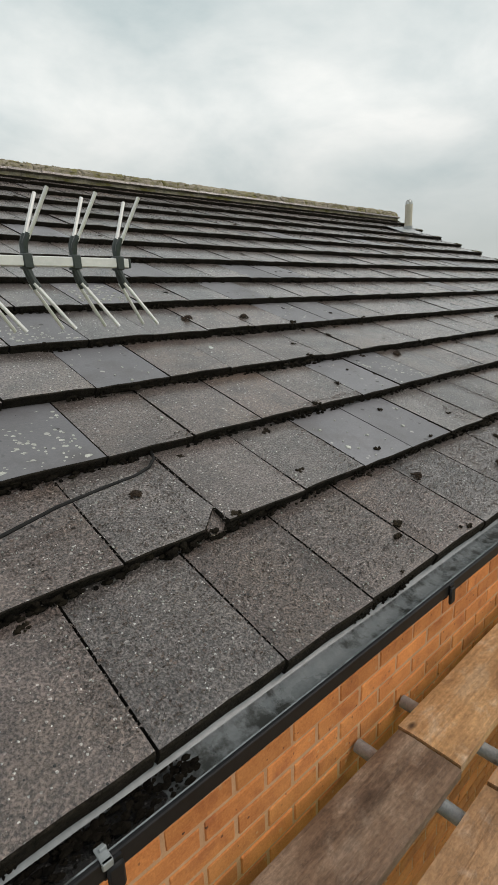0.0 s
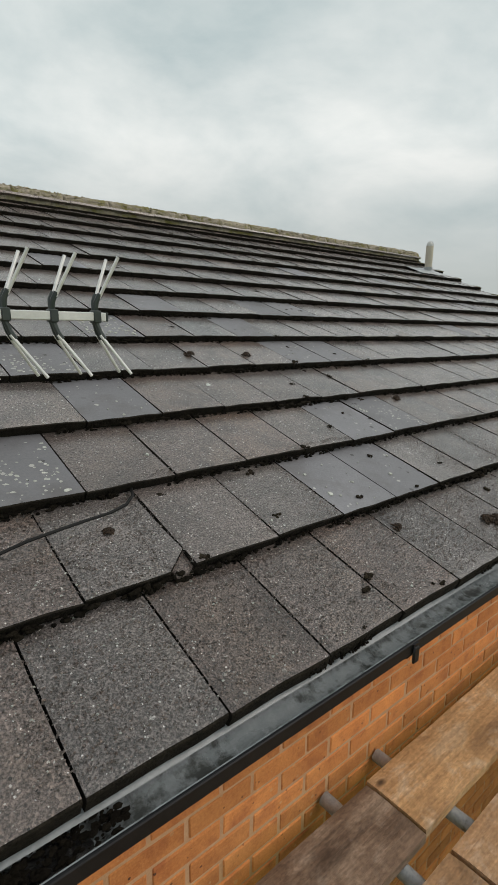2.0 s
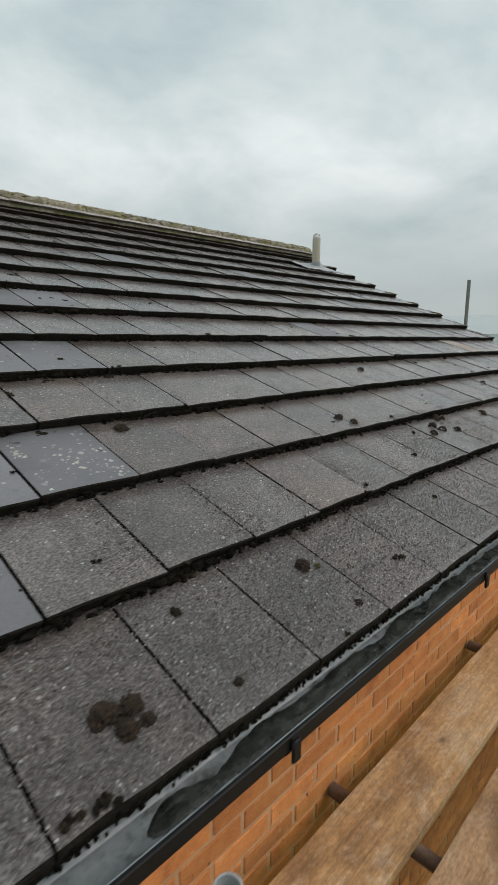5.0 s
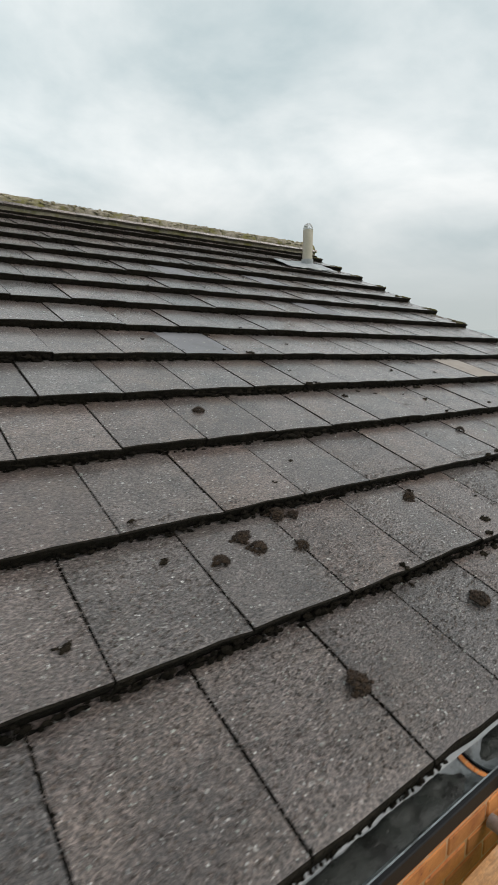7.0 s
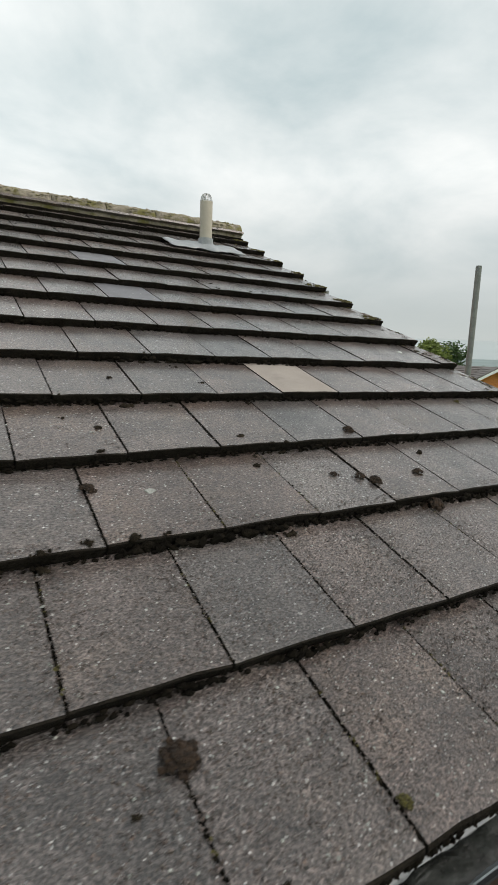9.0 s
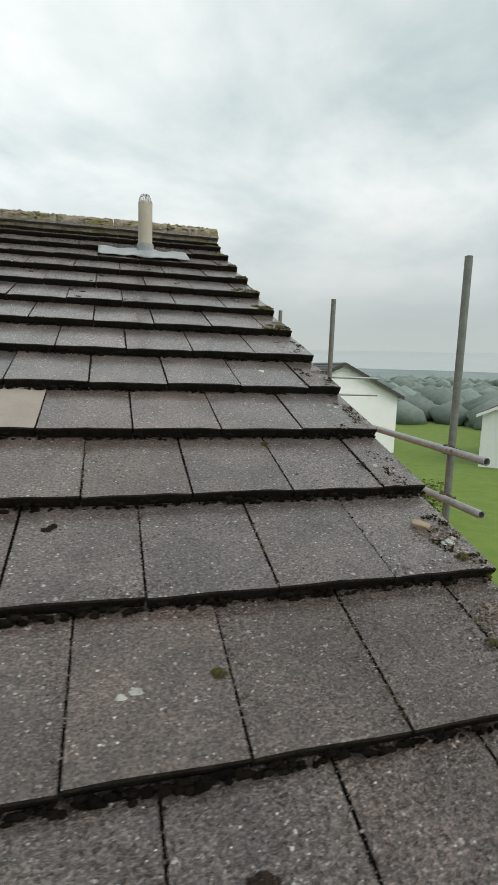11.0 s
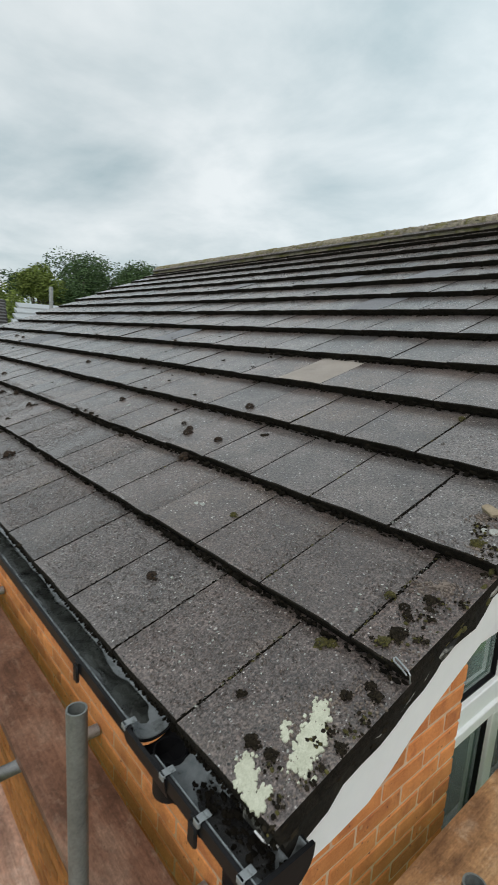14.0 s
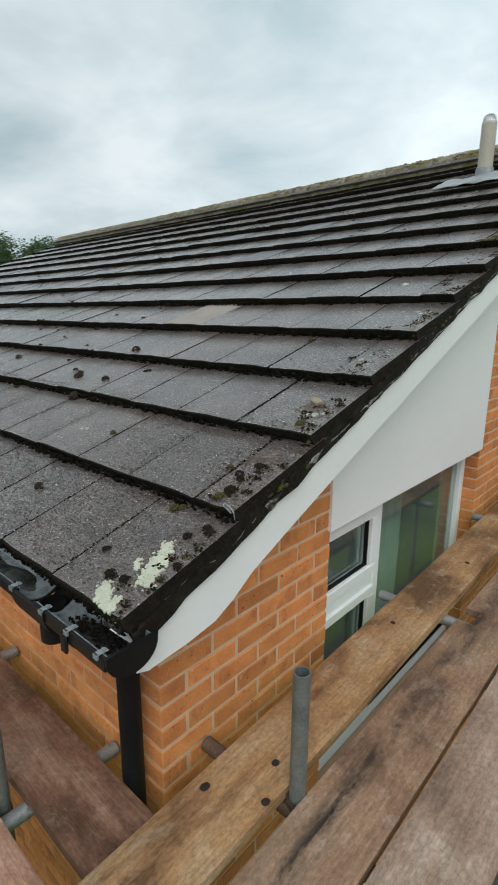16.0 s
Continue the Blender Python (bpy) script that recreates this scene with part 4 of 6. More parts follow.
L_FRONT = "weathered softwood scaffold board on steel transoms"
board("x", -8.9, -6.524, 0.050, 0.225, 1, BOARD_X_DARK, "dark knotted scaffold board beside the brick wall")
board("x", -6.517, -2.72, 0.056, 0.225, 2, BOARD_X, "pale weathered scaffold board beside the brick wall")
board("x", -2.71, -0.06, 0.054, 0.222, 3, BOARD_X_BROWN, "dark wet scaffold board beside the brick wall")
for i, (y, mat) in enumerate(((-0.249, BOARD_X_RED), (-0.487, BOARD_X), (-0.725, BOARD_X_DARK), (-0.963, BOARD_X_RED), (-1.20, BOARD_X))):
    board("x", -8.9, -6.524 + 0.02 * i, y, 0.225, 10 + i, mat, L_FRONT)
    board("x", -6.51 + 0.02 * i, -2.60, y, 0.225, 20 + i, mat, L_FRONT)
    board("x", -2.59, 1.30, y, 0.225, 30 + i, BOARD_X_PINK if mat is BOARD_X_RED else mat, L_FRONT)
L_SIDE = "wet reddish scaffold board along the gable wall"
SIDE_Z = -0.68
SLANT = 0.004
RISE = 0.025


def side_x(x, y):
    """Sideways drift of the side platform along y, fitted to the camera's view."""
    return x + SLANT * (y - 2)


def side_z(y):
    """Height of the side platform, tilted up towards the back to fit the camera's view."""
    return SIDE_Z + RISE * (y - 1.6)


def lean(ob):
    """Tilts a board of the side platform to the fitted rise."""
    ob.matrix_basis = ob.matrix_basis @ pose(0, 0, 0, math.degrees(RISE), 0, 0)
    return ob


inboard = lean(board("y", -0.16, 3.94, -0.010, 0.222, 40, BOARD_Y_WARM, "honey-coloured scaffold board with knots beside the gable", side_z(1.89), 0.2))
KNOT = surface("dark_knot_wood", (0.010, 0.007, 0.005), (0.045, 0.028, 0.018), scale=60, rough=0.8, grain=200, bump=0.6)
for x, y, r in ((-0.029, 1.355, 0.011), (0.032, 0.475, 0.013), (-0.069, 0.278, 0.016), (0.091, 0.36, 0.013), (0.02, 2.1, 0.012), (-0.05, 2.9, 0.014)):
    own = bmesh.new()
    bmesh.ops.create_circle(own, cap_ends=True, segments=12, radius=r)
    own.faces[:][0].normal_flip() if own.faces[:][0].normal.z < 0 else None
    rim = bmesh.ops.extrude_face_region(own, geom=own.faces[:])["geom"]
    for v in own.verts:
        v.co += Vector((noise.noise((v.co.x * 90, y, 0)), noise.noise((0, v.co.y * 90, x)), 0)) * 0.003
    for v in rim:
        if isinstance(v, bmesh.types.BMVert):
            v.co *= 0.8
            v.co.z += 0.003
    bmesh.ops.recalc_face_normals(own, faces=own.faces[:])
    bmesh.ops.transform(own, matrix=inboard.matrix_basis.inverted() @ Matrix.Translation((x, y, side_z(y) - 0.0005)), verts=own.verts[:])
    part("knot", own, KNOT, inboard, "dark loose knot")
lean(board("y", 3.97, 8.2, -0.028, 0.225, 41, BOARD_Y_PALE, L_SIDE, side_z(6.085), 0.6))
SIDE_KIND = ((BOARD_Y_STAINED, BOARD_Y, BOARD_Y_RED, BOARD_Y), (BOARD_Y_PALE, BOARD_Y, BOARD_Y_PALE, BOARD_Y), (BOARD_Y_PALE, BOARD_Y_PALE, BOARD_Y, BOARD_Y_PALE))
for i, x in enumerate((0.281, 0.521, 0.760, 0.998)):
    w = (0.227, 0.226, 0.227, 0.225)[i]
    for j, (y0, y1) in enumerate(((-1.42, 3.95), (3.975, 8.22), (8.25, 10.46))):
        mid = (y0 + y1) / 2
        lean(board("y", y0, y1, side_x(x - (0.022 if j else 0), mid), w, 50 + i + 10 * j, SIDE_KIND[j][i], L_SIDE, side_z(mid), -math.degrees(SLANT),
                   (1.56 - mid, 1.68 - mid, 0.062) if i == j == 0 else None))
# toe board on edge
for y0, y1, s in ((-1.4, 4.4, 1), (4.42, 10.46, 2)):
    ob = smooth(part("toe_board", board_mesh(y1 - y0, 0.225, 80 + s, "y", BOARD_Y_DARK), BOARD_Y_DARK), 30)
    ob.matrix_basis = pose(side_x(1.137, (y0 + y1) / 2), (y0 + y1) / 2, side_z((y0 + y1) / 2) + 0.116, math.degrees(RISE), 0, -math.degrees(SLANT)) @ pose(0, 0, 0, 0, 90, 0)
    tagged(ob, "scuffed brown toe board on edge along the scaffold", "toe board", "toe boards")

TUBE_R = 0.02415
RUST_TUBE = surface("rusty_tube", (0.085, 0.050, 0.034), (0.20, 0.125, 0.085), scale=20, rough=0.75, grain=110, bump=0.3, metal=0.2)


def pole(a, b, label, name="scaffold_tube", group="scaffold tubes", material=None):
    ob = smooth(part(name, tube(a, b, TUBE_R, 20, 0.004), material or STEEL), 50)
    return tagged(ob, label, "scaffold tube", group)


def coupler(at, axis="x"):
    """A forged fitting that clamps two tubes."""
    thing = empty("coupler", "rusty forged scaffold coupler with bolts", "coupler", "scaffold couplers", at=at)
    own = bmesh.new()
    d = Vector((1, 0, 0)) if axis == "x" else Vector((0, 1, 0))
    c = Vector(at)
    tube(c - d * 0.028, c + d * 0.028, TUBE_R + 0.009, 12, 0.008, own)
    tube(c - Vector((0, 0, 0.028)), c + Vector((0, 0, 0.028)), TUBE_R + 0.009, 12, 0.008, own)
    shift(part("clamp", own, RUST), thing)
    for s in (-1, 1):
        shift(part("bolt", tube(c + d * 0.02 * s + Vector((0, 0, 0.0)) + d.cross(Vector((0, 0, 1))) * 0.03, c + d * 0.02 * s + d.cross(Vector((0, 0, 1))) * 0.075, 0.007, 8), RUST), thing)
    return thing


T_LABEL = "galvanised transom tube under the boards, open end to the wall"
Z_TR = DECK_Z - 0.040 - TUBE_R
for x in (-8.2, -6.632, -6.342, -5.05, -3.868, -2.96, -2.66, -1.27, -0.50):
    rusty = -5.5 < x < -3.0
    pole((x, -1.45, Z_TR), (x, 0.255, Z_TR), "rusty brown transom tube under the boards, open end to the wall" if rusty else T_LABEL, material=RUST_TUBE if rusty else STEEL)
Z_TS = SIDE_Z - 0.040 - TUBE_R
for y in (0.43, 1.62, 2.9, 3.72, 4.2, 5.6, 7.2, 8.05, 9.7):
    pole((-0.225, y, Z_TS + RISE * (y - 1.6)), (1.27, y, Z_TS + RISE * (y - 1.6)), "rusty brown transom tube under the side boards", material=RUST_TUBE if y < 1 or y > 3 else STEEL)
# standards through the gap beside the inner board, and the ledgers that carry the transoms
S_LABEL = "upright galvanised scaffold tube with an open top"
# Paler steel copy: skylight on one upright is put into its colour.
PALE_TUBE = surface("skylit_galvanised_tube", (0.42, 0.445, 0.45), (0.62, 0.645, 0.65), scale=14, rough=0.45, grain=110, bump=0.15, metal=0.35, patch=(0.30, 0.30, 0.29), patch_scale=22, patch_at=(0.58, 0.66))
# Darker steel copy: carries the outer uprights' backlit look in its colour.
DARK_TUBE = surface("dull_backlit_tube", (0.12, 0.132, 0.125), (0.25, 0.265, 0.25), scale=16, rough=0.55, grain=110, bump=0.2, metal=0.4)
for x, y, top, mat in ((-5.87, -0.100, -0.18, PALE_TUBE), (-0.549, -0.106, -0.10, DARK_TUBE), (-3.2, -0.100, -0.62, STEEL), (0.137, 0.446, -0.315, DARK_TUBE)):
    pole((x, y, GROUND_Z), (x, y, top), S_LABEL, "standard", "scaffold standards", mat)
GREEN_TUBE = surface("green_stained_tube", (0.085, 0.135, 0.110), (0.19, 0.25, 0.215), scale=14, rough=0.6, grain=110, bump=0.2, metal=0.3)
pole((0.138, 2.43, GROUND_Z), (0.138, 2.43, -0.204), "green-stained upright scaffold tube with an open top", "standard", "scaffold standards", GREEN_TUBE)
Z_LE = Z_TR - 2 * TUBE_R
Z_LS = Z_TS - 2 * TUBE_R
pole((-8.9, -0.157, Z_LE), (0.9, -0.157, Z_LE), "long ledger tube under the front platform")
pole((-8.9, -1.40, Z_LE), (1.3, -1.40, Z_LE), "long ledger tube under the front platform")
pole((0.213, 0.20, Z_LS - 1.4 * RISE), (0.23, 10.4, Z_LS + 8.8 * RISE), "long ledger tube under the side platform")
pole((1.14, 0.20, Z_LS - 1.4 * RISE), (1.14, 10.4, Z_LS + 8.8 * RISE), "long ledger tube under the side platform")
for x, y in ((-5.87, -0.100), (-0.549, -0.106)):
    coupler((x, y - 0.005, Z_LE + 0.03), "x")
coupler((0.137, 0.446, Z_LS + 0.03), "y")
# outer standards, guard rails and the end rails
OUTER = ((2.432, 1.487), (4.41, 1.466), (6.05, 1.52), (8.5, 1.428), (10.25, 1.356))
OUT_X = 1.198
for y, top in OUTER:
    pole((OUT_X, y, GROUND_Z), (OUT_X, y, top), "tall galvanised scaffold upright beyond the toe board, coloured dark as backlit", "standard", "scaffold standards", DARK_TUBE)
# Rails rise along y to fit the camera's view.
for z0, rise in ((0.208, 0.0307), (-0.0985, 0.0262)):
    pole((OUT_X - 0.048, 2.05, z0 + rise * 2.05), (OUT_X - 0.048, 10.7, z0 + rise * 10.7), "galvanised guard rail along the side platform", "guard_rail", "guard rails")
    for y, top in OUTER:
        coupler((OUT_X - 0.025, y, z0 + rise * y), "y")
for z in (0.65, 0.27):
    pole((-2.0, 10.20, z), (5.0, 10.20, z), "horizontal galvanised rail across the platform's end", "guard_rail", "guard rails")
    coupler((OUT_X, 10.225, z), "x")


# ---------------------------------------------------------------- gable window
def window(name, y0, y1, z0, z1, lights, label):
    """A white plastic window set back in the gable wall; lights: (from, to, height of a transom or None)."""
    thing = empty(name, label, "window", kind="structure", at=(GABLE_X - 0.12, (y0 + y1) / 2, z0))
    x0, x1 = GABLE_X - 0.155, GABLE_X - 0.085
    y0, y1, z0, z1 = y0 + 0.006, y1 - 0.006, z0 + 0.006, z1 - 0.006
    own = bmesh.new()
    f = 0.062
    for a, b in (((x0, y0, z0), (x1, y1, z0 + f)), ((x0, y0, z1 - f), (x1, y1, z1)), ((x0, y0, z0 + f), (x1, y0 + f, z1 - f)), ((x0, y1 - f, z0 + f), (x1, y1, z1 - f))):
        box(a, b, 0.004, own)
    for la, lb, tr in lights:
        if lb < y1 - 0.1:
            box((x0, lb - f / 2, z0 + f), (x1, lb + f / 2, z1 - f), 0.004, own)
        if tr is not None:
            box((x0, la + f / 2, tr - 0.035), (x1 - 0.002, lb - f / 2, tr + 0.035), 0.004, own)
    shift(part("window_frame", own, WHITE, None, "white plastic frame"), thing)
    for la, lb, tr in lights:
        spans = [(z0 + f, z1 - f)] if tr is None else [(z0 + f, tr - 0.035), (tr + 0.035, z1 - f)]
        for a, b in spans:
            bead = bmesh.new()
            ya, yb = la + 0.035, lb - 0.035
            if tr is not None:
                sash = bmesh.new()
                sa, sb, w = la + 0.064, lb - 0.033, 0.055
                for p, q in (((x1 - 0.05, sa, a + 0.002), (x1 + 0.012, sb, a + w)), ((x1 - 0.05, sa, b - w), (x1 + 0.012, sb, b - 0.002)), ((x1 - 0.05, sa, a + w), (x1 + 0.012, sa + w, b - w)), ((x1 - 0.05, sb - w, a + w), (x1 + 0.012, sb, b - w))):
                    box(p, q, 0.004, sash)
                shift(part("sash", sash, WHITE, None, "white opening sash"), thing)
                ya, yb, a, b = sa + w - 0.004, sb - w + 0.004, a + w - 0.004, b - w + 0.004
            g = 0.010
            for p, q in (((x1 - 0.03, ya, a), (x1 - 0.008, yb, a + g)), ((x1 - 0.03, ya, b - g), (x1 - 0.008, yb, b)), ((x1 - 0.03, ya, a), (x1 - 0.008, ya + g, b)), ((x1 - 0.03, yb - g, a), (x1 - 0.008, yb, b))):
                box(p, q, 0.0, bead)
            shift(part("glazing_bead", bead, BLACK, None, "black rubber glazing seal"), thing)
            pane = shift(part("pane", box((x1 - 0.035, ya, a), (x1 - 0.029, yb, b)), GLASS), thing)
            pane.visible_shadow = False
    return thing


GLASS = bpy.data.materials.new("window_glass")
GLASS.use_nodes = True
gb = GLASS.node_tree.nodes["Principled BSDF"]
gb.inputs["Base Color"].default_value = (0.50, 0.60, 0.57, 1)
gb.inputs["Roughness"].default_value = 0.02
gb.inputs["Transmission Weight"].default_value = 0.92
gb.inputs["IOR"].default_value = 1.5
CURTAIN = surface("teal_curtain", (0.30, 0.42, 0.37), (0.46, 0.58, 0.53), scale=3, rough=0.9, grain=60, bump=0.2)
# Near-black walls put the room's lack of light into their colour.
ROOM = surface("shade_dark_room_wall", (0.022, 0.022, 0.018), (0.045, 0.043, 0.036), scale=2, rough=0.9, grain=20, bump=0.05)
window("window_1", WIN[0], WIN[1], WIN[2], WIN[3], [(1.155, 1.755, -0.73), (1.755, 2.965, None)], "white plastic gable window with three panes and a teal curtain")
window("window_2", WIN2[0], WIN2[1], WIN2[2], WIN2[3], [(5.85, 6.55, None)], "narrow white plastic window further along the gable")
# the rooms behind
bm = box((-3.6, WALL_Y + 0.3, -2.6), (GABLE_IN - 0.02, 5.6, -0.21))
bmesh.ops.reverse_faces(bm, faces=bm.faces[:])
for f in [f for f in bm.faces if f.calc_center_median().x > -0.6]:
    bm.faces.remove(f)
tagged(part("room_lining", bm, ROOM), "plain room behind the gable windows, its dimness painted in", "room", kind="structure")
bm = bmesh.new()
rows_c = []
for i in range(61):
    y = 2.02 + i * 0.010
    x = -0.62 + 0.028 * math.sin(i * 1.05) + 0.008 * noise.noise((i * 0.3, 0, 0))
    rows_c.append([bm.verts.new((x + 0.01 * noise.noise((i * 0.4, z, 0)), y, z)) for z in (-2.2, -1.6, -1.0, -0.5, -0.30)])
for a, b in zip(rows_c, rows_c[1:]):
    for s in range(4):
        bm.faces.new((a[s], b[s], b[s + 1], a[s + 1]))
curtain = smooth(part("curtain", bm, CURTAIN), 80)
sol = curtain.modifiers.new("thickness", "SOLIDIFY")
sol.thickness = 0.004
tagged(curtain, "pale teal curtain hanging behind the gable window", "curtain")
tagged(part("curtain_rail", tube((-0.62, 1.2, -0.27), (-0.62, 2.95, -0.27), 0.012, 10), WHITE), "white curtain rail behind the gable window", "curtain rail")
tagged(part("window_sill", box((GABLE_X - 0.05, WIN[0] - 0.03, WIN[2] - 0.03), (GABLE_X + 0.05, WIN[1] + 0.03, WIN[2]), 0.005), WHITE), "white window sill", "sill", kind="structure")

# alarm box on the gable
alarm = empty("alarm_box", "white alarm box with a blue base on the brick gable", "alarm box", at=(GABLE_X, 6.5, 0.5))
shift(part("cover", box((GABLE_X, 6.35, 0.46), (GABLE_X + 0.075, 6.62, 0.80), 0.02, None, 2), WHITE), alarm)
BLUE = surface("blue_plastic", (0.01, 0.02, 0.10), (0.02, 0.035, 0.16), scale=10, rough=0.3, grain=50, bump=0.02)
shift(part("base", box((GABLE_X, 6.36, 0.40), (GABLE_X + 0.07, 6.61, 0.459), 0.008), BLUE, None, "dark blue lens"), alarm)

# ---------------------------------------------------------------- vent pipe with its lead slate
vent = empty("vent_pipe", "buff plastic vent pipe with wire balloon and lead flashing", "vent pipe", at=(-0.68, 3.72, 1.5))
VX, VY = -0.676, 3.70
v_z = on_roof(VX, VY / UP.y, -0.01).z
shift(smooth(part("pipe", tube((VX, VY, v_z - 0.06), (VX, VY, 1.945), 0.052, 24, 0.004), PIPE)), vent)
shift(smooth(part("collar", tube((VX, VY, v_z - 0.03), (VX, VY, v_z + 0.075), 0.062, 24, 0.006), LEAD, None, "grey lead collar")), vent)
own = bmesh.new()
for i in range(20):
    a = 2 * math.pi * i / 20
    arc = []
    for s in range(7):
        b = math.pi / 2 * s / 6
        r, h = 0.048 * math.cos(b) ** 0.5 if s < 6 else 0.004, 0.068 * math.sin(b)
        arc.append((VX + r * math.cos(a), VY + r * math.sin(a), 1.94 + h))
    join(own, sweep(arc, 0.0028, 5))
join(own, sweep([(VX + 0.049 * math.cos(2 * math.pi * i / 24), VY + 0.049 * math.sin(2 * math.pi * i / 24), 1.952) for i in range(25)], 0.003, 5))
shift(part("wire_balloon", own, ALU, None, "galvanised wire balloon guard"), vent)
own = bmesh.new()
grid_l = []
for i in range(25):
    row_l = []
    for j in range(9):
        x = VX - 0.34 + 0.66 * i / 24
        v = 3.90 + 0.27 * j / 8 + (0.03 * noise.noise((x * 7, 3, 0)) if j == 0 else 0) - (0.05 * max(0, 1 - abs(x - VX - 0.03) / 0.14) if j == 0 else 0)
        r = math.hypot(x - VX, (v - 4.035) * 1.0)
        n = 0.012 + 0.014 * noise.noise((x * 9, v * 9, 2)) - 0.03 * ((v - 3.83) / 0.35) * 0.3 + 0.045 * math.exp(-(r / 0.085) ** 2)
        row_l.append(own.verts.new(on_roof(x, v, n)))
    grid_l.append(row_l)
for a, b in zip(grid_l, grid_l[1:]):
    for j in range(8):
        own.faces.new((a[j], b[j], b[j + 1], a[j + 1]))
flash = smooth(part("lead_slate", own, LEAD, None, "crumpled grey lead slate over the tiles"), 60)
sol = flash.modifiers.new("thickness", "SOLIDIFY")
sol.thickness = 0.005
shift(flash, vent)

# ---------------------------------------------------------------- television aerial
aerial = empty("television_aerial", "aluminium television aerial with crossed directors in green clamps", "aerial", at=(-7.95, 0.345, 0.0))
AY, AZ = 0.345, 0.737
shift(part("boom", box((-7.99, AY - 0.010, AZ - 0.0085), (-7.309, AY + 0.010, AZ + 0.0085), 0.0015), ALU), aerial)
shift(part("boom_plug", box((-7.3095, AY - 0.0105, AZ - 0.009), (-7.3045, AY + 0.0105, AZ + 0.009), 0.0015), CLAMP), aerial)
shift(smooth(part("mast", tube((-7.96, AY + 0.03, on_roof(-7.96, 0.41).z - 0.03), (-7.96, AY + 0.03, 0.95), 0.016, 14, 0.002), ALU)), aerial)
for i in range(7):
    x = -7.327 - 0.0865 * i
    clamp = bmesh.new()
    box((x - 0.009, AY - 0.0125, AZ - 0.0125), (x + 0.007, AY + 0.0125, AZ + 0.0125), 0.002, clamp)
    for s in (-1, 1):
        for d in (-1, 1):
            join(clamp, sweep([(x - 0.002, AY + d * 0.004, AZ + s * 0.010), (x - 0.002 + 0.006 * (1 if s < 0 else 0.2), AY + d * 0.007, AZ + s * 0.030), (x + 0.006 + 0.006 * (s < 0), AY + d * 0.009, AZ + s * 0.044)], 0.0052, 8))
    clamp_ob = shift(smooth(part("clamp", clamp, CLAMP, None, "dark green plastic clamp"), 40), aerial)
    for s in (-1, 1):
        for d in (-1, 1):
            a = Vector((x + 0.004, AY + d * 0.009, AZ + s * 0.036))
            b = a + Vector((0.036 + 0.020 * (s < 0), d * 0.019, s * 0.080))
            shift(smooth(part("director", tube(a, b, 0.0033, 8), ALU)), aerial)

# black cable lying on the tiles
tagged(smooth(part("cable", sweep([on_roof(x, v, n) for x, v, n in ((-8.05, 0.46, 0.004), (-7.75, 0.50, 0.0), (-7.585, 0.524, 0.004), (-7.453, 0.553, 0.012), (-7.37, 0.568, 0.010), (-7.296, 0.584, 0.004), (-7.222, 0.602, -0.006), (-7.16, 0.630, -0.016), (-7.12, 0.668, -0.022), (-7.105, 0.71, -0.028))], 0.0045, 8), CABLE)),
       "thin black cable lying across the tiles and tucked under them", "cable")

# ---------------------------------------------------------------- small things on the tiles
def lump(seed, levels=2):
    """A rough unit lump of growth."""
    own = bmesh.new()
    bmesh.ops.create_icosphere(own, subdivisions=max(1, levels), radius=1.0)
    if not levels:
        own.clear()
        bmesh.ops.create_cone(own, cap_ends=True, segments=5, radius1=1.0, radius2=0.35, depth=1.2)
    for v in own.verts:
        d = 1 + 0.55 * noise.noise(v.co * 1.7 + Vector((seed * 7.3, 0, 0))) + 0.4 * noise.noise(v.co * 4.3 + Vector((0, seed * 3.1, 0)))
        v.co *= d
        if v.co.z < -0.25:
            v.co.z = -0.25
    data = ([tuple(v.co) for v in own.verts], [tuple(x.index for x in f.verts) for f in own.faces])
    own.free()
    return data


TINY, SMALL = [lump(s + 30, 0) for s in range(6)], [lump(s, 1) for s in range(6)]


def scatter(name, spots, shapes, material, label, category="moss", parent=None):
    """Joins many lumps: (x, v, n, radius along x, along v, height)."""
    verts, faces = [], []
    r = random.Random(len(spots))
    for x, v, n, rx, rv, rh in spots:
        sv, sf = shapes[r.randrange(len(shapes))]
        a = r.uniform(0, 6.28)
        ca, sa = math.cos(a), math.sin(a)
        base = len(verts)
        for p in sv:
            q = (p[0] * ca - p[1] * sa, p[0] * sa + p[1] * ca)
            verts.append(on_roof(x + q[0] * rx, v + q[1] * rv, n + p[2] * rh))
        faces += [tuple(base + i for i in f) for f in sf]
    ob = raw(name, verts, faces, material)
    return tagged(ob, label, category, kind="stuff")


def surface_n(v):
    """Height of the tile's face at v."""
    return -NOSE * (v % GAUGE) / GAUGE


mr = random.Random(5)
# Moss lumps laid dense to widen the painted shade line below each nose.
edge_moss = []
for row in range(1, ROWS):
    x = FAR_X + 0.05
    while x < -0.01:
        x += mr.expovariate(1 / 0.0062)
        dense = noise.noise((x * 1.7, row * 3.3, 0)) + 0.25 * noise.noise((x * 9, row, 2))
        if dense < -0.42 or x > -0.005:
            continue
        s = mr.uniform(0.003, 0.007) * (1 + 1.2 * max(0, dense))
        edge_moss.append((x, row * GAUGE + mr.uniform(-0.008, 0.006) - max(0, dense) * mr.random() * 0.012, -NOSE + mr.uniform(-0.003, 0.020), s * mr.uniform(0.9, 1.9), s * 0.8, s * mr.uniform(0.8, 1.3)))
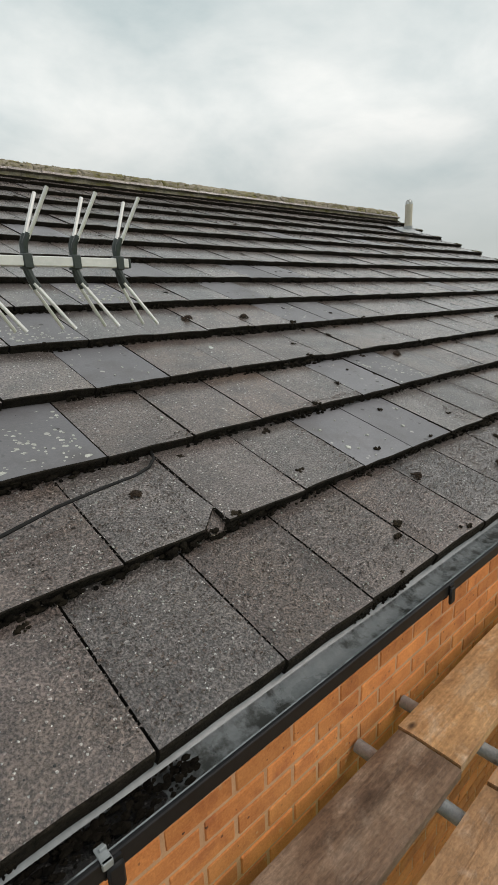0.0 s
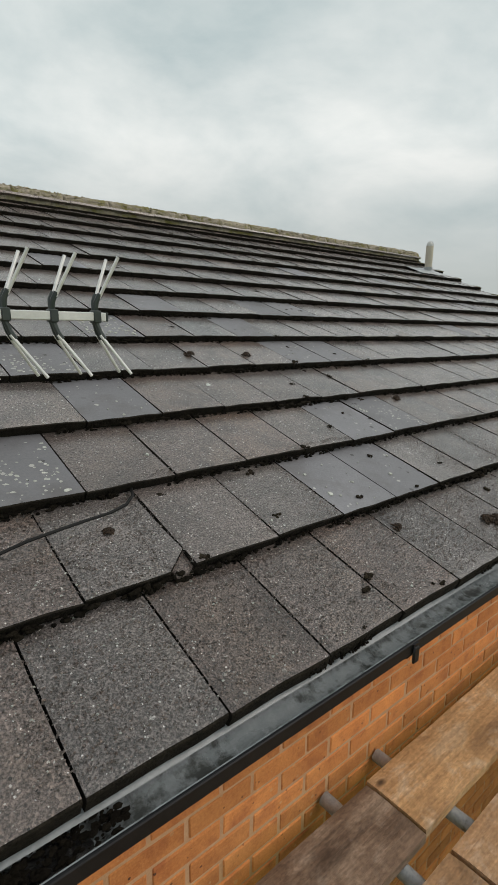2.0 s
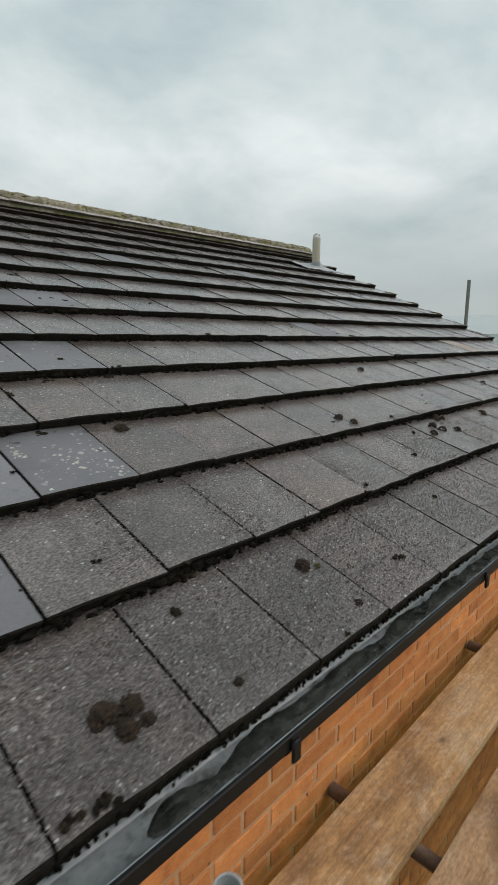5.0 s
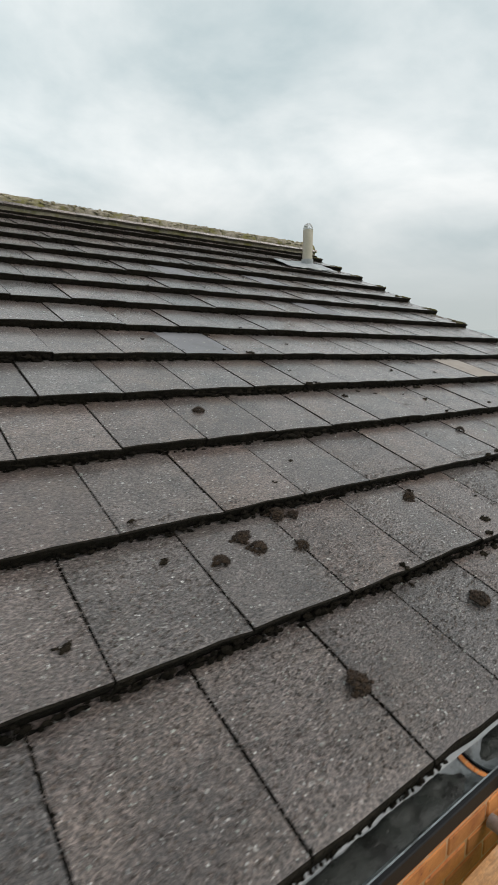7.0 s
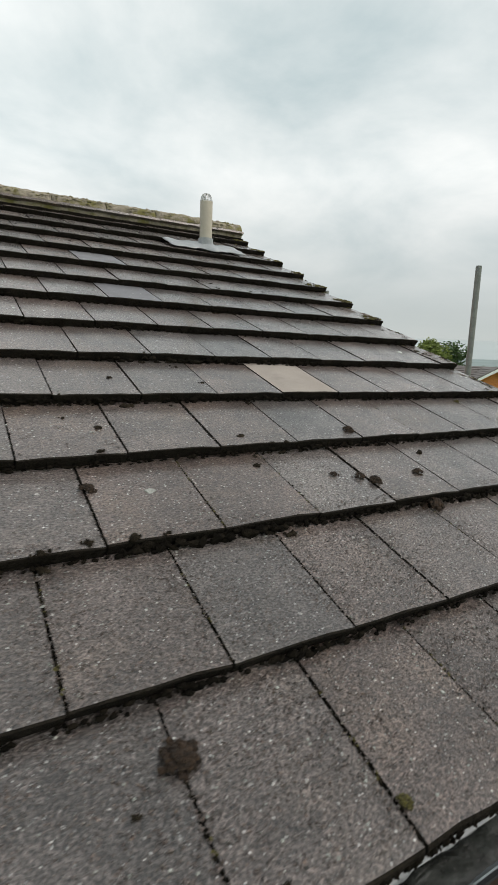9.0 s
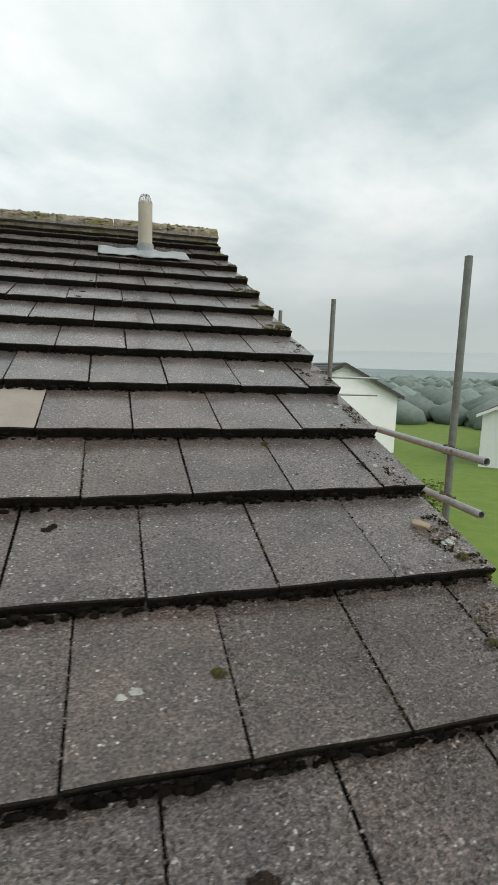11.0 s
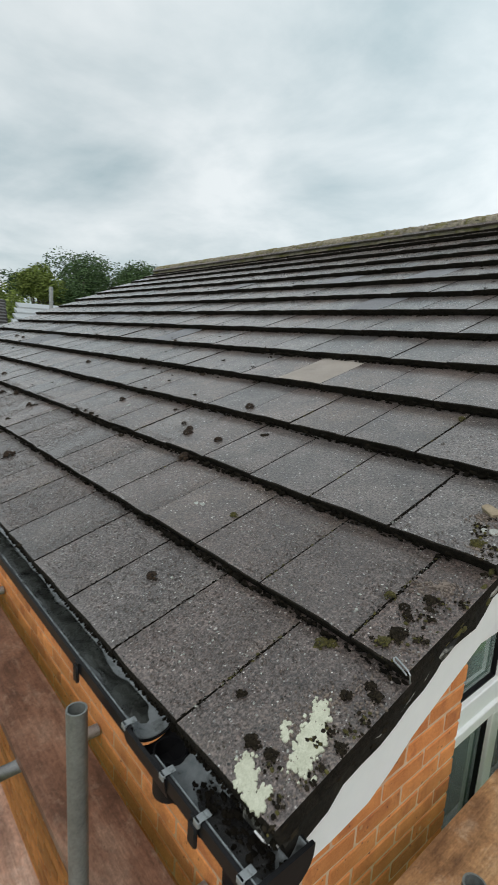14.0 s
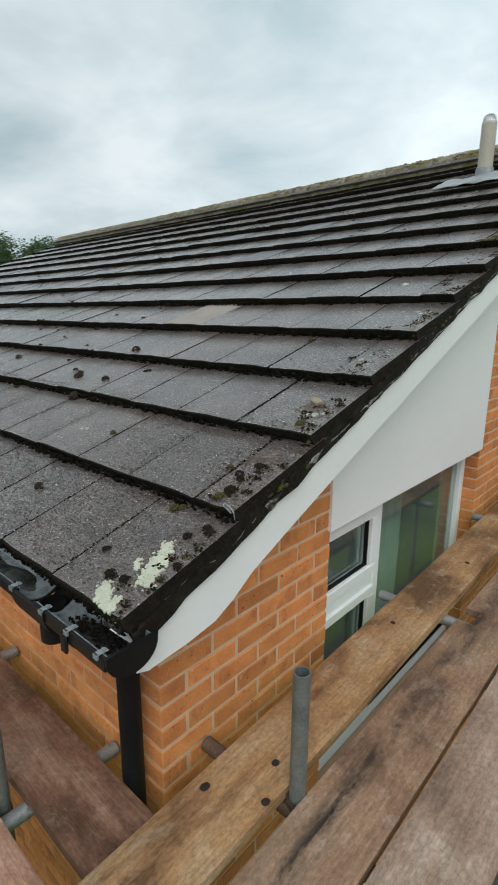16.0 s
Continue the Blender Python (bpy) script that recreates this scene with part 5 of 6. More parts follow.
for k in range(2600):
    x = mr.uniform(FAR_X + 0.05, 0.0)
    if noise.noise((x * 2.1, 8, 0)) < (-0.3 if x > -6.2 else 0.1):
        continue
    edge_moss.append((x, -0.0135 + mr.uniform(-0.002, 0.003), mr.uniform(-0.050, -0.012), mr.uniform(0.002, 0.006), 0.004, mr.uniform(0.002, 0.005)))
scatter("edge_moss", [m for m in edge_moss if m[1] < 7 * GAUGE], SMALL, MOSS, "dry moss under the tile edges, near-black to thicken their shade line")
scatter("edge_moss", [m for m in edge_moss if m[1] >= 7 * GAUGE], TINY, MOSS, "dry moss under the upper tile edges, near-black to thicken their shade line")

clumps = []
for row in range(0, ROWS):
    for k in range(84):
        x = mr.uniform(FAR_X + 0.1, -0.05)
        v = row * GAUGE + mr.uniform(0.0, GAUGE)
        if noise.noise((x * 0.9, v * 1.1, 5)) < mr.uniform(-0.35, 0.55):
            continue
        if x > -1.5 and v < 2.2 and mr.random() < 0.85:
            continue
        near_edge = mr.random() < 0.45
        if near_edge:
            v = row * GAUGE + mr.uniform(-0.03, 0.02)
        s = mr.uniform(0.006, 0.017) * (1.25 if mr.random() < 0.2 else 1)
        for j in range(mr.choice((7, 11, 15, 22))):
            dx, dv = mr.gauss(0, 0.48) * s, mr.gauss(0, 0.34) * s
            f = s * mr.uniform(0.16, 0.46)
            clumps.append((x + dx, v + dv, surface_n(max(v + dv, 0)) + 0.001, f * mr.uniform(0.8, 1.4), f * mr.uniform(0.8, 1.2), f * mr.uniform(0.8, 1.3)))
scatter("moss_tufts", [m for m in clumps if m[1] < 1.45], SMALL, MOSS_TUFT, "scattered small dark tufts of moss on the tiles")
scatter("moss_tufts", [m for m in clumps if m[1] >= 1.45], TINY, MOSS_TUFT, "scattered small dark tufts of moss on the upper tiles")
# moss along the verge tiles and in some joints, greener
green, verge_dark = [], []
for row in range(0, ROWS):
    for k in range(240 if row > 6 else 190):
        g = mr.random()
        cx = -abs(noise.noise((row * 5.1, int(g * 9) * 3.7, 1))) * 0.22 - 0.01
        cv = row * GAUGE + (int(g * 9) / 9) * (0.10 if row > 6 else 0.26)
        x, v = cx + mr.gauss(0, 0.011), cv + mr.gauss(0, 0.007)
        if x > -0.004:
            continue
        s = (0.0013 + 0.0034 * mr.random() ** 2) * (1.7 if row > 6 else 1)
        (green if mr.random() < (0.85 if row > 6 else 0.28) else verge_dark).append((x, v, surface_n(max(v, 0)) + 0.001, s * 1.2, s, s * 0.9))
    for k in range(46):
        v = row * GAUGE + mr.uniform(0.0, GAUGE)
        s = mr.uniform(0.004, 0.011)
        (green if noise.noise((v * 2.3, 1, 1)) > 0.05 else verge_dark).append((-0.006 - mr.uniform(0, 0.012), v, surface_n(v) - mr.uniform(0.005, 0.062), s * 0.6, s * 1.3, s * 0.9))
for row, k in ((0, -2), (0, -14), (1, -1), (1, -3), (1, -17), (0, -12), (2, -4), (3, -3), (1, -19), (0, -20), (2, -12), (1, -9), (3, -7), (0, -37), (1, -15), (0, -16), (2, -14)):
    for j in range(60):
        v = row * GAUGE + mr.uniform(0.0, GAUGE * 0.97)
        if noise.noise((v * 11, k, row)) < 0.0:
            continue
        s = mr.uniform(0.0014, 0.0034)
        (green if mr.random() < 0.5 else verge_dark).append((k * COVER / 2 + mr.uniform(-0.004, 0.004), v, surface_n(v) - 0.002, s, s * 1.5, s * 0.7))
joint_moss = []
for row in range(0, 8):
    for k in range(0 if row % 2 == 0 else -1, FAR_K, -2):
        if k == 0:
            continue
        for j in range(58):
            v = row * GAUGE + GAUGE * j / 58 + mr.uniform(-0.004, 0.004)
            if noise.noise((v * 9, k * 1.7, row * 2.3)) < -0.12 + mr.uniform(-0.15, 0.15) - (0.25 if k > -26 else 0) + (0.35 if k < -42 else 0):
                continue
            s = mr.uniform(0.0016, 0.0036)
            joint_moss.append((k * COVER / 2 + mr.gauss(0, 0.0022), v, surface_n(max(v, 0)) - 0.0025, s, s * 1.5, s * 0.8))
scatter("joint_moss", joint_moss, TINY, MOSS, "dark moss filling the joints between the tiles")
for k in range(3800):
    x = mr.uniform(FAR_X, 0)
    if noise.noise((x * 2.0, 3, 3)) < -0.05 + mr.uniform(-0.2, 0.2):
        continue
    u = mr.random()
    green.append((x, 4.712 + 0.10 * u, 0.055 + 0.024 * u + mr.uniform(-0.006, 0.004), mr.uniform(0.004, 0.012), mr.uniform(0.004, 0.010), mr.uniform(0.004, 0.009)))
ridge_lumps = []
for k in range(2600):
    x = mr.uniform(FAR_X, -0.01)
    a = mr.uniform(0.05, 2.2)
    y, z = RIDGE_Y - math.cos(a) * 0.117, RIDGE_Z + sag(x, 4.75) - 0.098 + math.sin(a) ** 0.8 * 0.098 - mr.uniform(0, 0.02) * (a < 0.3)
    p = Vector((0, y, z - sag(x, 4.6)))
    s = 0.003 + 0.010 * mr.random() ** 3
    ridge_lumps.append((x, p.dot(UP), p.dot(OUT), s * 1.4, s, s * 0.8))
scatter("ridge_crust", ridge_lumps, SMALL, RIDGE, "crumbly lumps of mortar and lichen along the ridge", "crust")
scatter("verge_moss", verge_dark, SMALL, MOSS_TUFT, "dark moss along the verge and in tile joints")
scatter("green_moss", green, SMALL, MOSS_GREEN, "yellow-green moss on the verge, ridge and in tile joints")

# grit standing proud of the weathered tile faces
GRAIN = []
for k in range(8):
    base = [(math.cos(a + mr.uniform(-0.5, 0.5)) * mr.uniform(0.7, 1.2), math.sin(a) * mr.uniform(0.7, 1.2), -0.3) for a in (0.3, 1.9, 3.4, 5.0)]
    GRAIN.append((base + [(mr.uniform(-0.35, 0.35), mr.uniform(-0.35, 0.35), mr.uniform(0.7, 1.1))], [(0, 1, 4), (1, 2, 4), (2, 3, 4), (3, 0, 4)]))
grit, pale_grit = [], []
for k in range(92000):
    x, v = mr.uniform(-7.6, -0.01), mr.uniform(0.008, 0.74 if k % 4 else 1.39)
    row, part_of = int(v / GAUGE), (v % GAUGE) / GAUGE
    right = -int(-x / (COVER / 2))
    if any((row, q) in SMOOTH_AT for q in (right, right - 1, right + 1)) or part_of < 0.03:
        continue
    s = 0.0013 + 0.0026 * mr.random() ** 2
    (pale_grit if mr.random() < 0.03 else grit).append((x, v, surface_n(v) + 0.0002, s * mr.uniform(0.8, 1.5), s, s * mr.uniform(0.6, 1.0)))
scatter("tile_grit", grit, GRAIN, TILE_FAR, "coarse mineral grit on the tile faces", "grit")
scatter("pale_grit", pale_grit, GRAIN, LICHEN, "pale mineral grains on the tile faces", "grit")

crumbs = []
for k in range(5200):
    x = mr.uniform(FAR_X, 0.0)
    if not -5.3 < x < -0.9 or noise.noise((x * 3.3, 2, 9)) < 0.12 or mr.random() < 0.85:
        continue
    a = mr.gauss(1.75, 0.28)
    y, z = GUT_Y - math.cos(a) * 0.05, GUT_Z - math.sin(a) ** 0.85 * 0.05 * 0.95
    s = mr.uniform(0.0012, 0.0038)
    p = Vector((0, y, z))
    crumbs.append((x, p.dot(UP), p.dot(OUT), s * 1.5, s, s * 0.7))
for x0, x1, count, lift in ((-8.1, -7.47, 620, 0.030), (-0.225, 0.004, 150, 0.018)):
    for k in range(count):
        p = Vector((0, GUT_Y + mr.gauss(0, 0.017), GUT_Z - 0.052 + lift * mr.uniform(0.8, 1.15)))
        s = 0.0014 + 0.006 * mr.random() ** 2.5
        crumbs.append((mr.uniform(x0, x1), p.dot(UP), p.dot(OUT), s * 1.5, s, s * 0.9))
scatter("gutter_debris", crumbs, SMALL, MOSS, "black crumbs of moss lying in the gutter", "debris")

# larger single clumps
def moss_clump(x, v, size, material=None, label="rounded brown moss clump on a roof tile"):
    """A cushion of many small tufts."""
    r = random.Random(int(abs(x * 9973)) + int(abs(v * 331)))
    verts, faces = [], []
    n0 = surface_n(max(v, 0.0))
    for j in range(120):
        a = r.uniform(0, 6.28)
        d = size * math.sqrt(r.random()) * 0.95 * (1 + 0.75 * noise.noise((math.cos(a) * 1.4, math.sin(a) * 1.4, x * 40)))
        h = max(0.0, 1 - (d / size) ** 2) * size * 0.72
        s = size * r.uniform(0.10, 0.25)
        sv, sf = SMALL[r.randrange(6)]
        base = len(verts)
        cx, cv = x + d * math.cos(a) * r.uniform(0.8, 1.25), v + d * math.sin(a) * 0.85
        for p in sv:
            verts.append(on_roof(cx + p[0] * s, cv + p[1] * s, n0 + h + p[2] * s * 0.8))
        faces += [tuple(base + i for i in f) for f in sf]
    ob = raw("moss_clump", verts, faces, material or MOSS_BROWN)
    return tagged(ob, label, "moss", "single moss clumps")


MOSS_BROWN = surface("brown_moss_cushion", (0.007, 0.0042, 0.0026), (0.050, 0.027, 0.013), scale=60, rough=1.0, grain=420, bump=1.0, random_island=0.5)
for x, v, size in ((-3.535, 1.259, 0.022), (-3.763, 0.614, 0.026), (-3.747, 0.565, 0.024), (-3.628, 0.533, 0.020), (-3.281, 0.205, 0.030), (-3.087, 0.609, 0.024), (-3.783, 0.169, 0.026),
                   (-3.601, 0.677, 0.026), (-3.554, 0.657, 0.018), (-2.32, 0.237, 0.030), (-2.312, 0.927, 0.020), (-1.333, 1.104, 0.022), (-1.227, 0.829, 0.020), (-1.439, 0.812, 0.022),
                   (-1.475, 0.848, 0.018), (-1.561, 0.873, 0.014), (-1.283, 0.685, 0.034), (-5.30, 0.221, 0.022), (-4.369, 0.808, 0.022), (-4.335, 0.748, 0.020), (-3.866, 0.555, 0.022),
                   (-5.40, 0.984, 0.026), (-6.383, 1.55, 0.026), (-6.05, 1.525, 0.024), (-7.25, 0.548, 0.016), (-6.35, 0.247, 0.018), (-5.945, 0.130, 0.026), (-5.895, 0.118, 0.024), (-5.925, 0.085, 0.020), (-5.885, 0.082, 0.014),
                   (-0.236, 0.118, 0.013), (-0.076, 0.252, 0.016), (-0.031, 0.288, 0.018), (-0.014, 0.164, 0.015), (-0.097, 0.073, 0.016), (-0.142, 0.067, 0.020), (-0.055, 0.30, 0.014),
                   (-0.076, 0.543, 0.018), (-0.069, 0.418, 0.022), (-0.105, 0.493, 0.015), (-0.085, 0.475, 0.013), (-0.745, 0.201, 0.018), (-5.70, 0.05, 0.010), (-5.28, 0.05, 0.011)):
    if x > -0.3:
        moss_clump(x, v, size * 0.85, MOSS_TUFT, "dark ragged moss clump on a verge tile")
    else:
        moss_clump(x, v, size)
for x, v, size in ((-0.151, 0.506, 0.018), (-0.079, 0.385, 0.020), (-0.071, 0.745, 0.022), (-0.203, 0.322, 0.022), (-0.439, 1.346, 0.018), (-0.185, 0.335, 0.016), (-5.26, 0.20, 0.012), (-0.749, 0.518, 0.018), (-2.02, 0.05, 0.018)):
    moss_clump(x, v, size * 0.72, MOSS_GREEN, "soft yellow-green moss clump on a roof tile")

# lichen: thin crusts
def crust(spots, seed):
    """Thin scalloped crusts: (x, v, radius)."""
    r = random.Random(seed)
    verts, faces = [], []
    for x, v, rad in spots:
        n = surface_n(max(v, 0.0)) + 0.0014
        sides = 9
        base = len(verts)
        verts.append(on_roof(x, v, n + 0.0010))
        rim = [rad * r.uniform(0.65, 1.2) for _ in range(sides)]
        for h, f in ((0.0009, 0.85), (-0.004, 1.0)):
            for i in range(sides):
                a = 2 * math.pi * i / sides
                verts.append(on_roof(x + rim[i] * f * math.cos(a), v + rim[i] * f * math.sin(a), n + h))
        for i in range(sides):
            j = (i + 1) % sides
            faces.append((base, base + 1 + i, base + 1 + j))
            faces.append((base + 1 + i, base + 1 + sides + i, base + 1 + sides + j, base + 1 + j))
    return verts, faces


spots = []
for row, k in SMOOTH_AT:
    count = mr.choice((5, 9, 14)) if (row, k) not in ((2, -50), (4, -48), (2, -38), (5, -45)) else 130
    for j in range(count if row < 9 else 5):
        spots.append((k * COVER / 2 - mr.uniform(0.02, COVER - 0.02), row * GAUGE + mr.uniform(0.02, GAUGE - 0.03), mr.uniform(0.002, 0.006) * (1.45 if count == 130 else 1) * mr.uniform(0.4, 1.3)))
for j in range(230):
    spots.append((mr.uniform(FAR_X + 0.1, -0.05), mr.uniform(0.02, 4.5), 0.0012 + 0.005 * mr.random() ** 2.5))
for x, v, rad in ((-6.456, 1.266, 0.015), (-2.158, 0.89, 0.016), (-0.925, 0.49, 0.013), (-0.899, 0.498, 0.014), (-6.48, 0.457, 0.011), (-6.112, 0.471, 0.008), (-0.063, 0.812, 0.014), (-0.045, 0.826, 0.010), (-0.085, 0.806, 0.010),
                  (-0.30, 1.93, 0.016), (-0.08, 1.60, 0.010), (-0.10, 1.62, 0.012), (-0.05, 1.62, 0.008), (-0.06, 1.14, 0.010), (-0.11, 1.18, 0.012)):
    spots.append((x, v, rad))
tagged(raw("lichen_spots", *crust(spots, 3), LICHEN), "small pale grey-white spots of lichen on the tiles", "lichen", kind="stuff")
spots = []
for row in range(0, 8):
    for c in range(5):
        cx, cv, wide = -0.02 - mr.uniform(0, 0.10), row * GAUGE + mr.uniform(0.03, GAUGE * 0.85), mr.uniform(0.010, 0.028)
        for j in range(60):
            x, v = cx + mr.gauss(0, wide), cv + mr.gauss(0, wide)
            if x < -0.004 and row * GAUGE + 0.01 < v < (row + 1) * GAUGE - 0.012:
                spots.append((x, v, 0.0009 + 0.0026 * mr.random() ** 2))
tagged(raw("lichen_film", *crust(spots, 6), LICHEN_TAN), "thin tan lichen film on the verge tiles", "lichen", kind="stuff")
lr2 = random.Random(8)
for patches in (((-0.098, 0.205, -0.062, 0.150, 60, 0.014), (-0.078, 0.165, -0.045, 0.090, 90, 0.020), (-0.120, 0.131, -0.10, 0.11, 10, 0.008)),
                ((-0.122, 0.034, -0.090, 0.010, 60, 0.017), (-0.060, 0.030, -0.056, 0.0, 26, 0.009), (-0.075, -0.002, -0.045, 0.0, 24, 0.009))):
    spots = []
    for x0, v0, x1, v1, count, spread in patches:
        for j in range(count * 4):
            u = lr2.random()
            spots.append((x0 + (x1 - x0) * u + lr2.gauss(0, spread * 0.52), max(-0.008, v0 + (v1 - v0) * u + lr2.gauss(0, spread * 0.52)), lr2.uniform(0.0022, 0.0066)))
    tagged(raw("lichen_patch", *crust(spots, 4), LICHEN_CRUST), "large pale green lichen patch on the corner tile", "lichen", "lichen on the corner tile", kind="stuff")

# stone chip and wire clip near the verge
own = bmesh.new()
bmesh.ops.create_icosphere(own, subdivisions=2, radius=1.0)
for v in own.verts:
    c = Vector((max(-0.75, min(0.75, v.co.x)), max(-0.7, min(0.7, v.co.y)), max(-0.6, min(0.6, v.co.z))))
    v.co = c * (1 + 0.2 * noise.noise(c * 2.2))
bmesh.ops.transform(own, matrix=roof_pose(-0.108, 0.888, surface_n(0.888) + 0.006, -28) @ Matrix.Diagonal((0.034, 0.018, 0.012, 1)), verts=own.verts[:])
tagged(part("stone_chip", own, STONE), "broken buff chip of tile lying near the verge", "stone")
tagged(smooth(part("wire_clip", sweep([on_roof(x, v, n) for x, v, n in ((0.004, 0.346, -0.02), (0.006, 0.348, 0.001), (-0.002, 0.353, 0.004), (-0.028, 0.362, 0.004), (-0.036, 0.364, 0.005), (-0.038, 0.360, 0.005), (-0.034, 0.355, 0.004), (-0.01, 0.348, 0.004), (0.002, 0.343, 0.003))], 0.0017, 8), STEEL)),
       "bent galvanised wire verge clip on the tile edge", "wire clip")

# ---------------------------------------------------------------- on the far end of the platform
TUB_Z = side_z(9.9) + 0.003
bucket = empty("builders_bucket", "yellow plastic builder's tub with dark contents on the scaffold", "bucket", at=(0.867, 9.9, TUB_Z))
own = bmesh.new()
rings = []
for z, r in ((0.0, 0.163), (0.01, 0.171), (0.308, 0.219), (0.33, 0.233), (0.33, 0.225), (0.308, 0.213), (0.02, 0.163)):
    rings.append([own.verts.new((0.867 + r * math.cos(2 * math.pi * i / 24), 9.9 + r * math.sin(2 * math.pi * i / 24), TUB_Z + z)) for i in range(24)])
for a, b in zip(rings, rings[1:]):
    for i in range(24):
        own.faces.new((a[i], a[(i + 1) % 24], b[(i + 1) % 24], b[i]))
own.faces.new(rings[0][::-1])
own.faces.new(rings[-1])
shift(smooth(part("tub", own, YELLOW)), bucket)
for s in (-1, 1):
    shift(smooth(part("handle", sweep([(0.867 + s * 0.219, 9.84, TUB_Z + 0.31), (0.867 + s * 0.25, 9.855, TUB_Z + 0.36), (0.867 + s * 0.25, 9.945, TUB_Z + 0.36), (0.867 + s * 0.219, 9.96, TUB_Z + 0.31)], 0.012, 8), BLACK, None, "black grip")), bucket)
own = bmesh.new()
bmesh.ops.create_icosphere(own, subdivisions=3, radius=0.25)
for v in own.verts:
    v.co.z *= 0.55
    v.co *= 1 + 0.3 * noise.noise(v.co * 7)
    v.co.z = max(v.co.z, -0.06)
bmesh.ops.transform(own, matrix=Matrix.Translation((0.861, 9.29, side_z(9.29) + 0.062)), verts=own.verts[:])
tagged(smooth(part("rubble_sack", own, BAG), 80), "crumpled black plastic sack lying on the boards", "sack")


# ---------------------------------------------------------------- the neighbourhood
# Pale grey holds the sky's reflection off wet tiles as plain colour.
FAR_GREY = surface("sky_sheen_far_tiles", (0.30, 0.325, 0.34), (0.44, 0.465, 0.48), scale=1.2, rough=0.45, grain=8, bump=0.2)
FAR_BROWN = surface("brown_far_tiles", (0.085, 0.072, 0.066), (0.15, 0.128, 0.118), scale=1.5, rough=0.6, grain=9, bump=0.3)
FAR_DARK = surface("dark_far_tiles", (0.040, 0.038, 0.037), (0.075, 0.071, 0.068), scale=1.5, rough=0.7, grain=9, bump=0.3)
DARK_GLASS = surface("dark_window_glass", (0.05, 0.058, 0.062), (0.12, 0.135, 0.14), scale=0.8, rough=0.08, grain=3, bump=0.0)
TEAL_DOOR = surface("teal_door_paint", (0.03, 0.075, 0.075), (0.05, 0.10, 0.10), scale=2, rough=0.4, grain=20, bump=0.03)


def far_window(parent, x0, x1, z0, z1, y, mullions, glass=None):
    """A window in a wall that faces -y: frame, sill, panes."""
    holder = shift(part("window", box((x0 - 0.06, y - 0.05, z0 - 0.06), (x1 + 0.06, y + 0.02, z1 + 0.06), 0.01), WHITE, None, "white window frame"), parent)
    cuts = [x0] + mullions + [x1]
    for a, b in zip(cuts, cuts[1:]):
        pane = part("pane", box((a + 0.04, y - 0.062, z0 + 0.02), (b - 0.04, y - 0.051, z1 - 0.02)), glass or DARK_GLASS)
        pane.parent = holder
    sill = part("sill", box((x0 - 0.12, y - 0.12, z0 - 0.13), (x1 + 0.12, y - 0.02, z0 - 0.061)), WHITE)
    sill.parent = holder
    return holder


def gable_roof(x0, x1, xm, z_eave, z_ridge, y0, y1, over=0.35):
    """Two roof slabs with a ridge along y."""
    own = bmesh.new()
    for xe in (x0, x1):
        s = -1 if xe < xm else 1
        slope = (z_ridge - z_eave) / abs(xe - xm)
        xo = xe + s * over
        zo = z_eave - slope * over
        quad = [(xm, z_ridge), (xo, zo), (xo, zo + 0.14), (xm, z_ridge + 0.14)]
        va = [own.verts.new((x, y0 - over, z)) for x, z in quad]
        vb = [own.verts.new((x, y1 + over, z)) for x, z in quad]
        own.faces.new(va)
        own.faces.new(vb[::-1])
        for i in range(4):
            own.faces.new((va[i], vb[i], vb[(i + 1) % 4], va[(i + 1) % 4]))
    bmesh.ops.recalc_face_normals(own, faces=own.faces[:])
    return own


def courses(x0, x1, xm, z_eave, z_ridge, y0, y1, rows, over=0.35):
    """Raised tile courses on a gable roof, as ribs along y."""
    own = bmesh.new()
    for xe in (x0, x1):
        s = -1 if xe < xm else 1
        slope = (z_ridge - z_eave) / abs(xe - xm)
        for i in range(rows):
            f = (i + 0.5) / rows
            x = xm + s * (abs(xe - xm) + over) * f
            z = z_ridge + 0.14 - slope * (abs(xe - xm) + over) * f
            w = (abs(xe - xm) + over) / rows * 0.5
            pts = [(x - s * w, z + slope * w + 0.005), (x + s * w, z - slope * w + 0.045), (x + s * w, z - slope * w - 0.01), (x - s * w, z + slope * w - 0.01)]
            va = [own.verts.new((px, y0 - over, pz)) for px, pz in pts]
            vb = [own.verts.new((px, y1 + over, pz)) for px, pz in pts]
            own.faces.new(va)
            own.faces.new(vb[::-1])
            for k in range(4):
                own.faces.new((va[k], vb[k], vb[(k + 1) % 4], va[(k + 1) % 4]))
    bmesh.ops.recalc_face_normals(own, faces=own.faces[:])
    return own


